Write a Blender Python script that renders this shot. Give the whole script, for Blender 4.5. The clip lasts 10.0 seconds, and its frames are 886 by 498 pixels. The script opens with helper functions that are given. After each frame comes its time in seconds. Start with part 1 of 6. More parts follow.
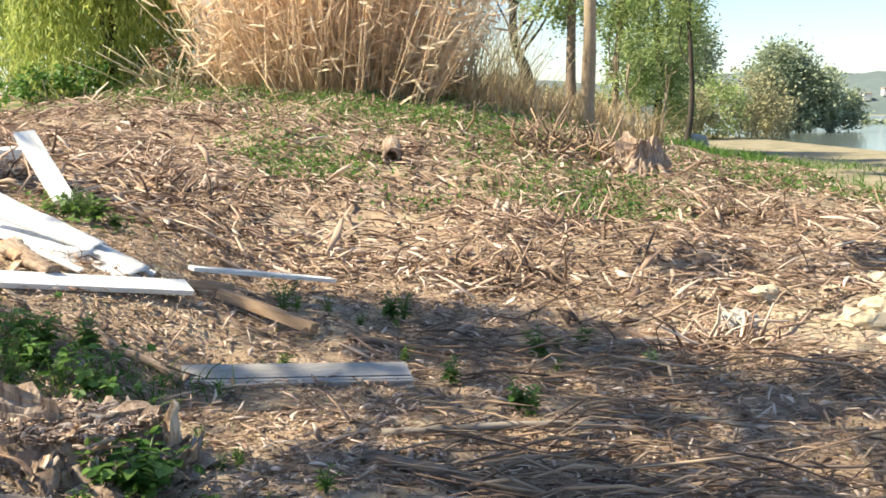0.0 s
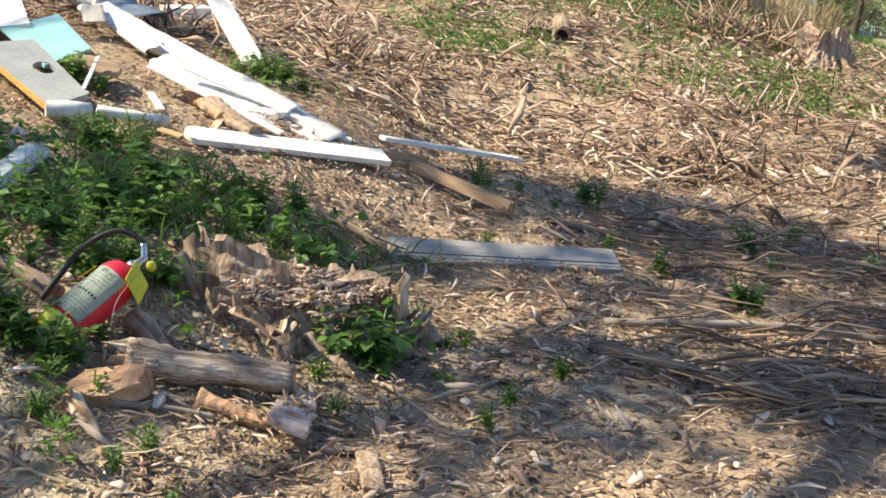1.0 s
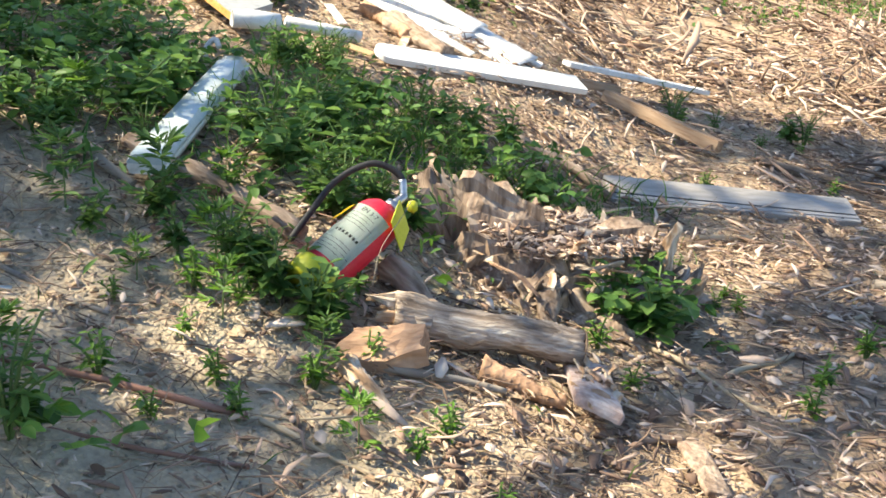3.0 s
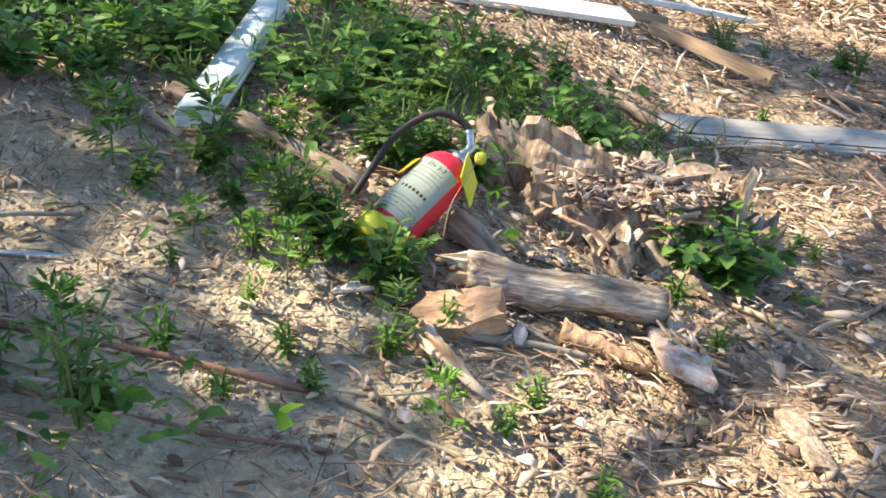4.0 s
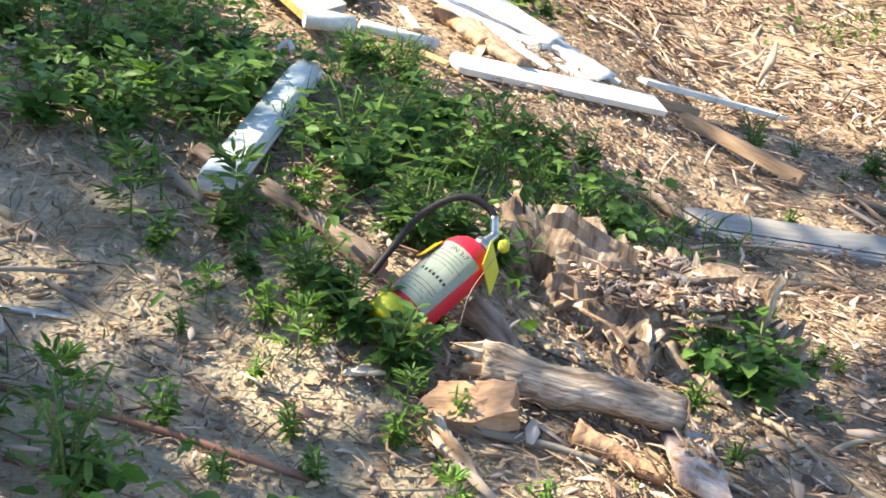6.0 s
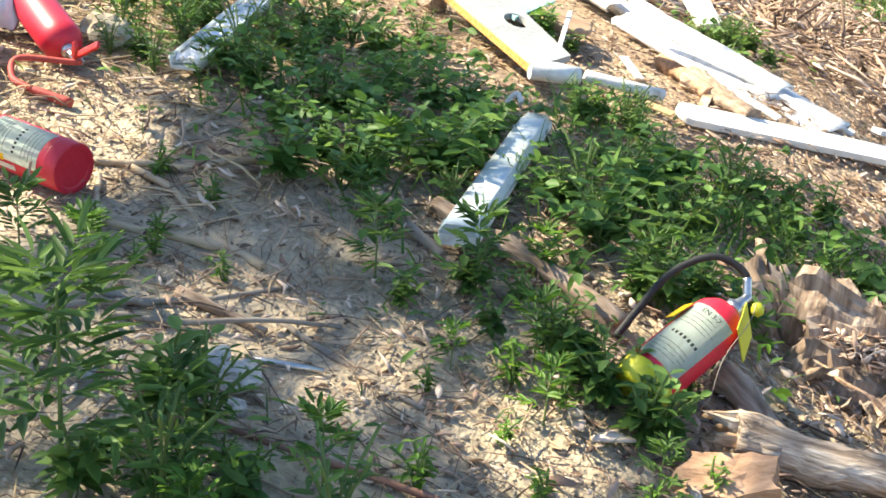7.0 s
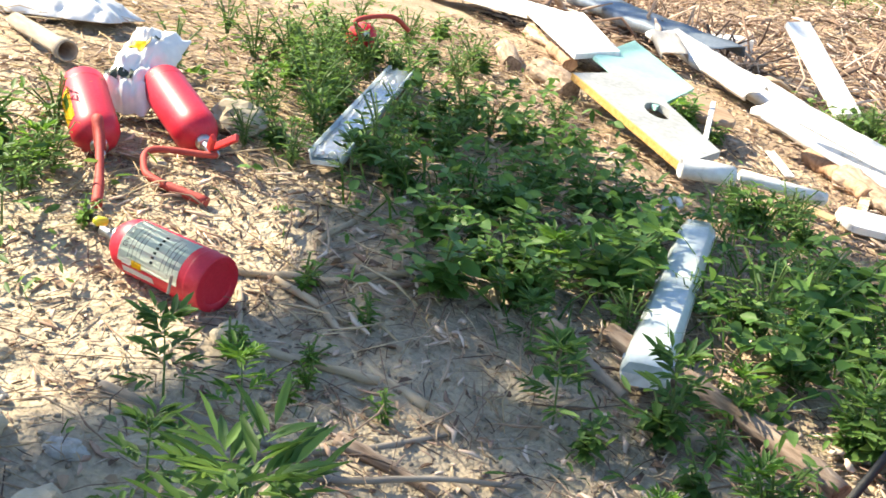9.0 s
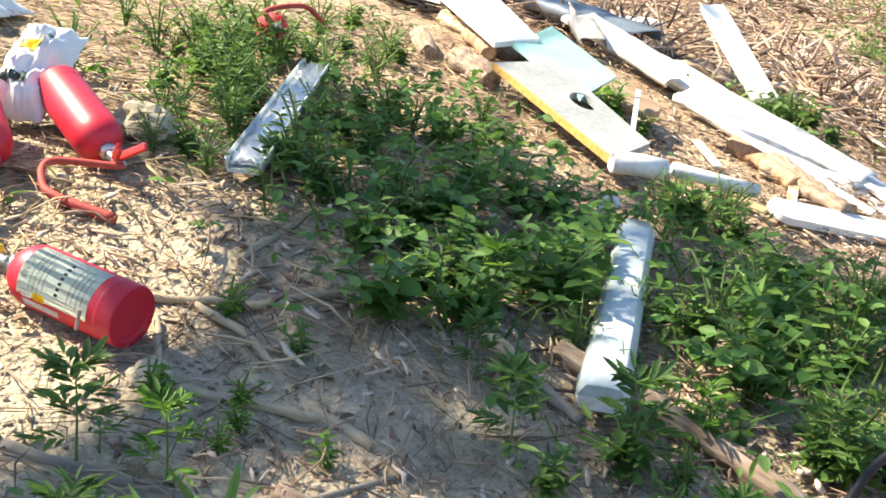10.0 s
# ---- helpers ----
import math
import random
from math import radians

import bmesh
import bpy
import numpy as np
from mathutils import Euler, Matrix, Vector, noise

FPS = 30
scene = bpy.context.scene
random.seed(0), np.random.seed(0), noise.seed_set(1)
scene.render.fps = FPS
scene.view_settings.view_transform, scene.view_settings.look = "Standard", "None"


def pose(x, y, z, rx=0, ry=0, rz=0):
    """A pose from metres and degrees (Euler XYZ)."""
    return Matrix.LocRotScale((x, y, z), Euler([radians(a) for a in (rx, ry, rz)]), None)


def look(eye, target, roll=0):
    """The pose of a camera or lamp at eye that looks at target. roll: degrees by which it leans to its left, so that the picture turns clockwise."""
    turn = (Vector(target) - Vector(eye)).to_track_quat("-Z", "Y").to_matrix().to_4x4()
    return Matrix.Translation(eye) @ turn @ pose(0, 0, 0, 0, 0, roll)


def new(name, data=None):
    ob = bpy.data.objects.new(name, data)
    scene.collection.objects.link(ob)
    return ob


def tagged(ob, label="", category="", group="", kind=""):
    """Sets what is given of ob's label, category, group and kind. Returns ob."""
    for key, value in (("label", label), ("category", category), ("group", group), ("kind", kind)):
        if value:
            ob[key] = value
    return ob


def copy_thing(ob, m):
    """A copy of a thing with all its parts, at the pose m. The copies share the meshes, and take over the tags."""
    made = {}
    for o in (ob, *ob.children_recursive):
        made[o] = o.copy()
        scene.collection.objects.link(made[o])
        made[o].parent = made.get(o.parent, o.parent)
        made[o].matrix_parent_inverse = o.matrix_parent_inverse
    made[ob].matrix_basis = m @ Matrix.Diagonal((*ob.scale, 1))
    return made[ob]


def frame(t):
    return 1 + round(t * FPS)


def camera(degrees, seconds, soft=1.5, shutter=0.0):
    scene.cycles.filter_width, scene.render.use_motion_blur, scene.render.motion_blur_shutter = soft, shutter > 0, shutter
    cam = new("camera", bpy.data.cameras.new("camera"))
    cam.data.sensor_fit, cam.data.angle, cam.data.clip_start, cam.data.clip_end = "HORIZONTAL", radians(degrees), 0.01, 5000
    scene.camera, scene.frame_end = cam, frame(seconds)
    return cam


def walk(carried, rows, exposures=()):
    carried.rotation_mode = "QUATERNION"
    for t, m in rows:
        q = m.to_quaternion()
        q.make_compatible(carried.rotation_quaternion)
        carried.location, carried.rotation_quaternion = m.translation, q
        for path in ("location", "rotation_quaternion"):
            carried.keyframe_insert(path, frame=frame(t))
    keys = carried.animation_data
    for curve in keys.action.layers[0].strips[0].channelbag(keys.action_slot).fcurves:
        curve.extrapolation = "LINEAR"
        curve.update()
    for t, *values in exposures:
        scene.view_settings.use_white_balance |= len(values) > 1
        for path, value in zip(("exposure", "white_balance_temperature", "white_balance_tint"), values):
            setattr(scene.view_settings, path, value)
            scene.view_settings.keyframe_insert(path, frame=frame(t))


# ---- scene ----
cam = camera(44.0, 10.0, soft=1.7)
PATH = [
    (0, (0.000, 0.000, 1.500), (0.000, 1.984, 1.246), 0.00),
    (0.3, (-0.054, 0.068, 1.530), (-0.071, 2.043, 1.216), 1.03),
    (0.5, (-0.143, 0.104, 1.482), (-0.205, 2.072, 1.131), 2.39),
    (0.8, (-0.385, 0.221, 1.445), (-0.577, 2.179, 1.086), 2.70),
    (1, (-0.527, 0.261, 1.411), (-0.737, 2.194, 0.946), 2.62),
    (1.3, (-0.668, 0.347, 1.390), (-0.957, 2.263, 0.898), 3.52),
    (1.5, (-0.754, 0.371, 1.381), (-1.099, 2.271, 0.859), 4.31),
    (1.8, (-0.839, 0.497, 1.362), (-1.207, 2.377, 0.786), 6.69),
    (2, (-0.891, 0.539, 1.371), (-1.308, 2.403, 0.777), 5.19),
    (2.2, (-0.961, 0.571, 1.366), (-1.390, 2.432, 0.771), 4.77),
    (3.3, (-1.414, 0.835, 1.270), (-1.686, 2.717, 0.650), 4.50),
    (3.5, (-1.445, 0.894, 1.274), (-1.714, 2.755, 0.591), 5.23),
    (4, (-1.521, 0.909, 1.292), (-1.847, 2.743, 0.565), 3.19),
    (4.5, (-1.562, 0.898, 1.304), (-1.941, 2.745, 0.637), 4.23),
    (5, (-1.562, 0.940, 1.300), (-1.955, 2.791, 0.650), 6.45),
    (5.2, (-1.532, 0.956, 1.294), (-1.869, 2.819, 0.647), 6.62),
    (6.3, (-1.580, 1.008, 1.328), (-2.001, 2.872, 0.737), 8.13),
    (6.5, (-1.610, 1.023, 1.321), (-2.132, 2.868, 0.753), 7.45),
    (6.8, (-1.688, 1.034, 1.327), (-2.332, 2.841, 0.763), 6.40),
    (7, (-1.725, 1.019, 1.314), (-2.431, 2.799, 0.738), 5.34),
    (7.3, (-1.785, 1.011, 1.344), (-2.515, 2.777, 0.755), 5.33),
    (7.5, (-1.827, 0.975, 1.314), (-2.577, 2.739, 0.743), 4.31),
    (8, (-1.939, 0.952, 1.302), (-2.672, 2.719, 0.719), 6.88),
    (8.5, (-2.069, 1.100, 1.312), (-2.788, 2.876, 0.738), 9.64),
    (8.7, (-2.134, 1.179, 1.317), (-2.896, 2.955, 0.804), 10.59),
    (9, (-2.169, 1.261, 1.367), (-3.004, 3.013, 0.882), 6.53),
    (9.5, (-2.296, 1.374, 1.370), (-3.065, 3.146, 0.853), 4.74),
    (10, (-2.358, 1.447, 1.391), (-3.027, 3.263, 0.890), 6.22),
]
EXPOSURES = [(0, 0.98), (1, 0.82), (2, 1.1), (5, 1.45), (6.5, 1.45), (7.5, 1.62), (9, 1.52), (10, 1.45)]
walk(cam, [(t, look(eye, target, roll)) for t, eye, target, roll in PATH], EXPOSURES)


# ---- light ----
SUN_AZ, SUN_EL = math.atan2(-0.12, -0.95), radians(48)
SUN_DIR = Vector((math.cos(SUN_AZ) * math.cos(SUN_EL), math.sin(SUN_AZ) * math.cos(SUN_EL), math.sin(SUN_EL)))
world = bpy.data.worlds.new("sky")
scene.world = world
world.use_nodes = True
wn = world.node_tree
sky = wn.nodes.new("ShaderNodeTexSky")
sky.sky_type, sky.sun_disc = "NISHITA", False
sky.sun_elevation, sky.sun_rotation = SUN_EL, math.pi / 2 - SUN_AZ
sky.dust_density, sky.air_density, sky.ozone_density = 0.4, 1.0, 3.0
wn.links.new(sky.outputs[0], wn.nodes["Background"].inputs[0])
wn.nodes["Background"].inputs[1].default_value = 0.108
lamp = bpy.data.lights.new("sun", "SUN")
lamp.energy, lamp.angle, lamp.color = 5.8, radians(0.6), (1.0, 0.885, 0.67)
sun = new("sun", lamp)
sun.matrix_world = look(SUN_DIR * 50, (0, 0, 0))


# ---- materials ----
def mat(name, colours, rough=0.8, scale=8.0, bump=0.3, fine=60.0, metal=0.0, vary="", translucent=0.0, stretch=(1, 1, 1), spec=0.3, coords="Object", amount=0.5, dist=0.01):
    """A node material: a ramp of colours over coarse and fine noise (or over each island's or object's own value), with fine relief."""
    m = bpy.data.materials.new(name)
    m.use_nodes = True
    t = m.node_tree
    p = t.nodes["Principled BSDF"]
    tc, mp = t.nodes.new("ShaderNodeTexCoord"), t.nodes.new("ShaderNodeMapping")
    mp.inputs["Scale"].default_value = stretch
    t.links.new(tc.outputs[coords], mp.inputs[0])
    a, b = t.nodes.new("ShaderNodeTexNoise"), t.nodes.new("ShaderNodeTexNoise")
    a.inputs["Scale"].default_value, a.inputs["Detail"].default_value = scale, 5
    b.inputs["Scale"].default_value, b.inputs["Detail"].default_value = fine, 4
    for n in (a, b):
        t.links.new(mp.outputs[0], n.inputs[0])
    mix = t.nodes.new("ShaderNodeMath")
    mix.operation, mix.inputs[1].default_value = "MULTIPLY_ADD", 0.45
    t.links.new(b.outputs[0], mix.inputs[0])
    half = t.nodes.new("ShaderNodeMath")
    half.operation, half.inputs[1].default_value = "MULTIPLY", 0.55
    t.links.new(a.outputs[0], half.inputs[0])
    t.links.new(half.outputs[0], mix.inputs[2])
    value = mix.outputs[0]
    if vary:
        if vary == "island":
            src = t.nodes.new("ShaderNodeNewGeometry").outputs["Random Per Island"]
        else:
            src = t.nodes.new("ShaderNodeObjectInfo").outputs["Random"]
        m1 = t.nodes.new("ShaderNodeMath")
        m1.operation, m1.inputs[1].default_value = "MULTIPLY", amount
        t.links.new(src, m1.inputs[0])
        m2 = t.nodes.new("ShaderNodeMath")
        m2.operation, m2.inputs[1].default_value = "MULTIPLY_ADD", 1 - amount
        t.links.new(value, m2.inputs[0])
        t.links.new(m1.outputs[0], m2.inputs[2])
        value = m2.outputs[0]
    ramp = t.nodes.new("ShaderNodeValToRGB")
    e = ramp.color_ramp.elements
    lo, hi = (0.32, 0.68) if not vary else (0.18, 0.82)
    for i, c in enumerate(colours):
        at = lo + (hi - lo) * i / max(1, len(colours) - 1)
        el = e[i] if i < 2 else e.new(at)
        el.position = at
        el.color = (*c, 1)
    t.links.new(value, ramp.inputs[0])
    t.links.new(ramp.outputs[0], p.inputs["Base Color"])
    p.inputs["Roughness"].default_value, p.inputs["Metallic"].default_value = rough, metal
    p.inputs["Specular IOR Level"].default_value = spec
    if bump:
        bp = t.nodes.new("ShaderNodeBump")
        bp.inputs["Strength"].default_value, bp.inputs["Distance"].default_value = bump, dist
        t.links.new(mix.outputs[0], bp.inputs["Height"])
        t.links.new(bp.outputs[0], p.inputs["Normal"])
    if translucent:
        tr, ms = t.nodes.new("ShaderNodeBsdfTranslucent"), t.nodes.new("ShaderNodeMixShader")
        hue = t.nodes.new("ShaderNodeHueSaturation")
        hue.inputs["Value"].default_value, hue.inputs["Hue"].default_value = 1.5, 0.485
        t.links.new(ramp.outputs[0], hue.inputs["Color"])
        t.links.new(hue.outputs[0], tr.inputs[0])
        ms.inputs[0].default_value = translucent
        t.links.new(p.outputs[0], ms.inputs[1])
        t.links.new(tr.outputs[0], ms.inputs[2])
        t.links.new(ms.outputs[0], t.nodes["Material Output"].inputs[0])
    return m


BARK = mat("bark", [(0.1, 0.07, 0.05), (0.2, 0.15, 0.11), (0.32, 0.26, 0.2)], 0.9, 6, 0.8, 50, stretch=(1, 1, 0.25), dist=0.02)
PALE_BARK = mat("pale_bark", [(0.2, 0.16, 0.11), (0.33, 0.26, 0.18), (0.42, 0.35, 0.26)], 0.9, 3, 0.5, 40, stretch=(1, 1, 0.3))
DARK_BARK = mat("dark_bark", [(0.04, 0.035, 0.03), (0.1, 0.08, 0.065)], 0.95, 6, 0.6, 40, stretch=(1, 1, 0.3))
CHIPS = mat("wood_chips", [(0.12, 0.078, 0.056), (0.29, 0.19, 0.135), (0.48, 0.35, 0.26), (0.66, 0.53, 0.42)], 0.85, 12, 0.4, 90, vary="island", amount=0.75)
TWIGS = mat("twigs", [(0.09, 0.06, 0.045), (0.25, 0.17, 0.115), (0.42, 0.31, 0.21)], 0.85, 12, 0.3, 90, vary="island", amount=0.75)
# bark dark enough to pass for shade in the gaps of the litter
SHADECHIPS = mat("shade_dark_bark_chips", [(0.05, 0.035, 0.025), (0.13, 0.085, 0.06), (0.24, 0.16, 0.11)], 0.9, 12, 0.4, 90, vary="island", amount=0.7)
STRAW = mat("straw", [(0.3, 0.21, 0.11), (0.48, 0.36, 0.2), (0.62, 0.5, 0.32)], 0.75, 6, 0.2, 60, vary="island", amount=0.7, translucent=0.15)
REED = mat("dry_reed", [(0.57, 0.47, 0.33), (0.74, 0.63, 0.47), (0.85, 0.77, 0.62)], 0.8, 4, 0.2, 40, vary="island", amount=0.7, translucent=0.5)
GREYTWIG = mat("grey_green_twigs", [(0.22, 0.19, 0.13), (0.36, 0.33, 0.22), (0.48, 0.45, 0.3)], 0.85, 4, 0.2, 40, vary="island", amount=0.7)
WOODOLD = mat("weathered_wood", [(0.1, 0.07, 0.05), (0.24, 0.17, 0.12), (0.38, 0.29, 0.215), (0.5, 0.41, 0.32)], 0.9, 18, 1.0, 60, stretch=(1, 1, 0.16), dist=0.02)
WOODPALE = mat("barkless_wood", [(0.16, 0.1, 0.06), (0.4, 0.25, 0.14), (0.58, 0.47, 0.35), (0.68, 0.61, 0.51)], 0.85, 14, 1.0, 60, stretch=(1, 1, 0.16), dist=0.02)
WOODBROWN = mat("brown_timber", [(0.13, 0.085, 0.055), (0.3, 0.2, 0.125), (0.44, 0.33, 0.23)], 0.85, 7, 0.7, 60, stretch=(0.12, 1, 1), dist=0.015)
LOGWOOD = mat("grey_log_wood", [(0.06, 0.047, 0.038), (0.19, 0.145, 0.11), (0.4, 0.33, 0.265), (0.64, 0.58, 0.5)], 0.9, 16, 1.0, 90, stretch=(1, 1, 0.1), dist=0.03)
WOODORANGE = mat("freshly_split_wood", [(0.2, 0.11, 0.06), (0.42, 0.26, 0.16), (0.56, 0.38, 0.25)], 0.85, 9, 0.9, 60, stretch=(0.4, 1, 1), dist=0.015)
ENDGRAIN = mat("end_grain", [(0.08, 0.055, 0.04), (0.2, 0.14, 0.1), (0.32, 0.24, 0.17)], 0.9, 20, 0.6, 70)
CANE = mat("dry_cane", [(0.3, 0.23, 0.14), (0.46, 0.37, 0.25), (0.58, 0.5, 0.38)], 0.7, 5, 0.25, 50, stretch=(1, 1, 0.15))
REDSTICK = mat("reddish_stick", [(0.14, 0.07, 0.05), (0.26, 0.14, 0.1), (0.36, 0.22, 0.17)], 0.7, 6, 0.3, 50, stretch=(1, 1, 0.2))
GREYSTICK = mat("grey_branch", [(0.16, 0.13, 0.11), (0.29, 0.25, 0.2), (0.4, 0.35, 0.29)], 0.85, 6, 0.4, 50, stretch=(1, 1, 0.2))
LEAF = mat("weed_leaf", [(0.045, 0.105, 0.02), (0.085, 0.175, 0.035), (0.14, 0.25, 0.055)], 0.6, 5, 0.15, 40, vary="island", amount=0.7, translucent=0.35, spec=0.4)
LEAFDARK = mat("bramble_leaf", [(0.045, 0.11, 0.022), (0.09, 0.19, 0.04), (0.15, 0.27, 0.065)], 0.5, 5, 0.15, 40, vary="island", amount=0.7, translucent=0.35, spec=0.25)
LEAFBRIGHT = mat("young_leaf", [(0.05, 0.13, 0.015), (0.1, 0.22, 0.025), (0.16, 0.3, 0.04)], 0.5, 5, 0.15, 40, vary="island", amount=0.7, translucent=0.4, spec=0.4)
GRASS = mat("grass_blade", [(0.03, 0.085, 0.012), (0.07, 0.16, 0.025), (0.14, 0.24, 0.05)], 0.55, 5, 0.1, 40, vary="island", amount=0.7, translucent=0.3)
WILLOW = mat("willow_leaf", [(0.2, 0.27, 0.06), (0.33, 0.4, 0.1), (0.44, 0.49, 0.16)], 0.6, 1, 0, 10, vary="island", amount=0.7, translucent=0.35)
TREELEAF = mat("tree_leaf", [(0.16, 0.23, 0.08), (0.26, 0.34, 0.13), (0.36, 0.43, 0.2)], 0.65, 1, 0, 10, vary="island", amount=0.7, translucent=0.45)
GREYLEAF = mat("grey_green_leaf", [(0.1, 0.13, 0.06), (0.17, 0.2, 0.1), (0.25, 0.27, 0.15)], 0.6, 1, 0, 10, vary="island", amount=0.7, translucent=0.3)
# distance haze is mixed into this leaf colour, so it is paler and greyer
HAZELEAF = mat("hazed_far_foliage", [(0.2, 0.25, 0.16), (0.28, 0.33, 0.21), (0.36, 0.4, 0.27)], 0.7, 1, 0, 10, vary="island", amount=0.7, translucent=0.2)
BROWNLEAF = mat("brown_green_foliage", [(0.2, 0.2, 0.1), (0.29, 0.28, 0.15), (0.38, 0.35, 0.21)], 0.7, 1, 0, 10, vary="island", amount=0.7, translucent=0.2)
STEM = mat("green_stem", [(0.07, 0.12, 0.03), (0.14, 0.2, 0.06)], 0.6, 10, 0.1, 60)
DEADLEAF = mat("dead_leaf", [(0.14, 0.09, 0.06), (0.28, 0.19, 0.12), (0.44, 0.33, 0.22)], 0.8, 10, 0.2, 60, vary="island", amount=0.75, translucent=0.1)
RED = mat("red_lacquer", [(0.45, 0.008, 0.025), (0.53, 0.013, 0.035), (0.57, 0.035, 0.055)], 0.46, 4, 0.06, 120, spec=0.5, dist=0.003)
REDPLASTIC = mat("red_plastic", [(0.5, 0.02, 0.02), (0.6, 0.04, 0.035)], 0.45, 6, 0.1, 80, spec=0.5)
REDHOSE = mat("faded_red_hose", [(0.3, 0.04, 0.035), (0.45, 0.08, 0.06)], 0.65, 10, 0.2, 90)
YELLOW = mat("fluorescent_yellow_plastic", [(0.45, 0.46, 0.02), (0.56, 0.56, 0.025), (0.62, 0.6, 0.07)], 0.45, 5, 0.08, 90, spec=0.5)
ORANGEYELLOW = mat("yellow_tag", [(0.7, 0.42, 0.01), (0.78, 0.52, 0.015)], 0.5, 5, 0.05, 90)
BLACKRUBBER = mat("black_rubber", [(0.012, 0.012, 0.013), (0.035, 0.034, 0.033)], 0.6, 10, 0.2, 90)
STEEL = mat("dull_steel", [(0.42, 0.42, 0.41), (0.6, 0.59, 0.57)], 0.35, 10, 0.1, 90, metal=1.0)
LABEL = mat("label_paper", [(0.62, 0.72, 0.6), (0.72, 0.81, 0.7), (0.78, 0.85, 0.76)], 0.55, 6, 0.05, 60)
INK = mat("black_ink", [(0.03, 0.045, 0.035), (0.09, 0.11, 0.09)], 0.6, 20, 0, 60)
WHITEPAPER = mat("white_sticker", [(0.62, 0.62, 0.6), (0.76, 0.76, 0.74)], 0.5, 6, 0.05, 60)
WHITE = mat("white_painted_sheet", [(0.4, 0.37, 0.32), (0.66, 0.64, 0.6), (0.76, 0.75, 0.72), (0.8, 0.8, 0.78)], 0.5, 4, 0.25, 30)
WHITEWOOD = mat("white_laminate", [(0.6, 0.58, 0.53), (0.76, 0.75, 0.71), (0.82, 0.81, 0.78)], 0.5, 3, 0.1, 40, stretch=(0.3, 1, 1))
GREYMETAL = mat("galvanised_sheet", [(0.24, 0.225, 0.205), (0.36, 0.34, 0.315), (0.45, 0.425, 0.395)], 0.7, 5, 0.1, 50, metal=0.0, spec=0.15, stretch=(0.2, 1, 1))
BLUEGREY = mat("blue_grey_metal", [(0.1, 0.125, 0.155), (0.16, 0.19, 0.225), (0.23, 0.26, 0.29)], 0.45, 5, 0.1, 50, metal=0.3)
PANELGREY = mat("pale_grey_laminate", [(0.2, 0.21, 0.21), (0.29, 0.3, 0.3), (0.36, 0.37, 0.36)], 0.6, 3, 0.08, 40, spec=0.25)
CHIPBOARD = mat("orange_chipboard_edge", [(0.42, 0.22, 0.06), (0.56, 0.32, 0.09), (0.62, 0.4, 0.16)], 0.85, 30, 0.4, 120)
TEAL = mat("teal_laminate", [(0.22, 0.46, 0.4), (0.32, 0.58, 0.52), (0.38, 0.64, 0.57)], 0.32, 3, 0.04, 40, spec=0.5)
PLASTIC = mat("milky_plastic_cover", [(0.34, 0.4, 0.4), (0.47, 0.53, 0.53), (0.57, 0.61, 0.6)], 0.35, 4, 0.05, 40, spec=0.5)
PALECAP = mat("yellowed_clear_plastic", [(0.42, 0.44, 0.36), (0.52, 0.53, 0.44), (0.58, 0.59, 0.5)], 0.3, 5, 0.05, 40, spec=0.5)
SILVER = mat("crumpled_reflector_foil", [(0.5, 0.51, 0.5), (0.66, 0.67, 0.66), (0.8, 0.8, 0.79)], 0.24, 18, 1.0, 50, metal=0.9, dist=0.03)
STONE = mat("pale_stone", [(0.28, 0.26, 0.23), (0.42, 0.4, 0.36), (0.52, 0.5, 0.45)], 0.9, 8, 0.5, 60)
SANDSTONE = mat("buff_stone", [(0.4, 0.33, 0.22), (0.52, 0.45, 0.33)], 0.9, 8, 0.5, 60)
PLASTICBAG = mat("printed_plastic_sack", [(0.62, 0.62, 0.62), (0.78, 0.78, 0.77)], 0.35, 6, 0.2, 40, spec=0.5)
TERRACOTTA = mat("pale_clay_pipe", [(0.36, 0.26, 0.17), (0.5, 0.38, 0.27)], 0.9, 8, 0.3, 60)
# blue-grey of the distant haze is put into the hill colour
HILL = mat("hazed_wooded_hill", [(0.1, 0.135, 0.13), (0.14, 0.175, 0.165)], 0.95, 0.03, 0, 0.2)
ROOFRED = mat("white_house_wall", [(0.6, 0.58, 0.54), (0.7, 0.68, 0.64)], 0.9, 1, 0, 10)
SIGNWHITE = mat("white_sign_board", [(0.7, 0.7, 0.68), (0.8, 0.8, 0.79)], 0.6, 3, 0, 30)


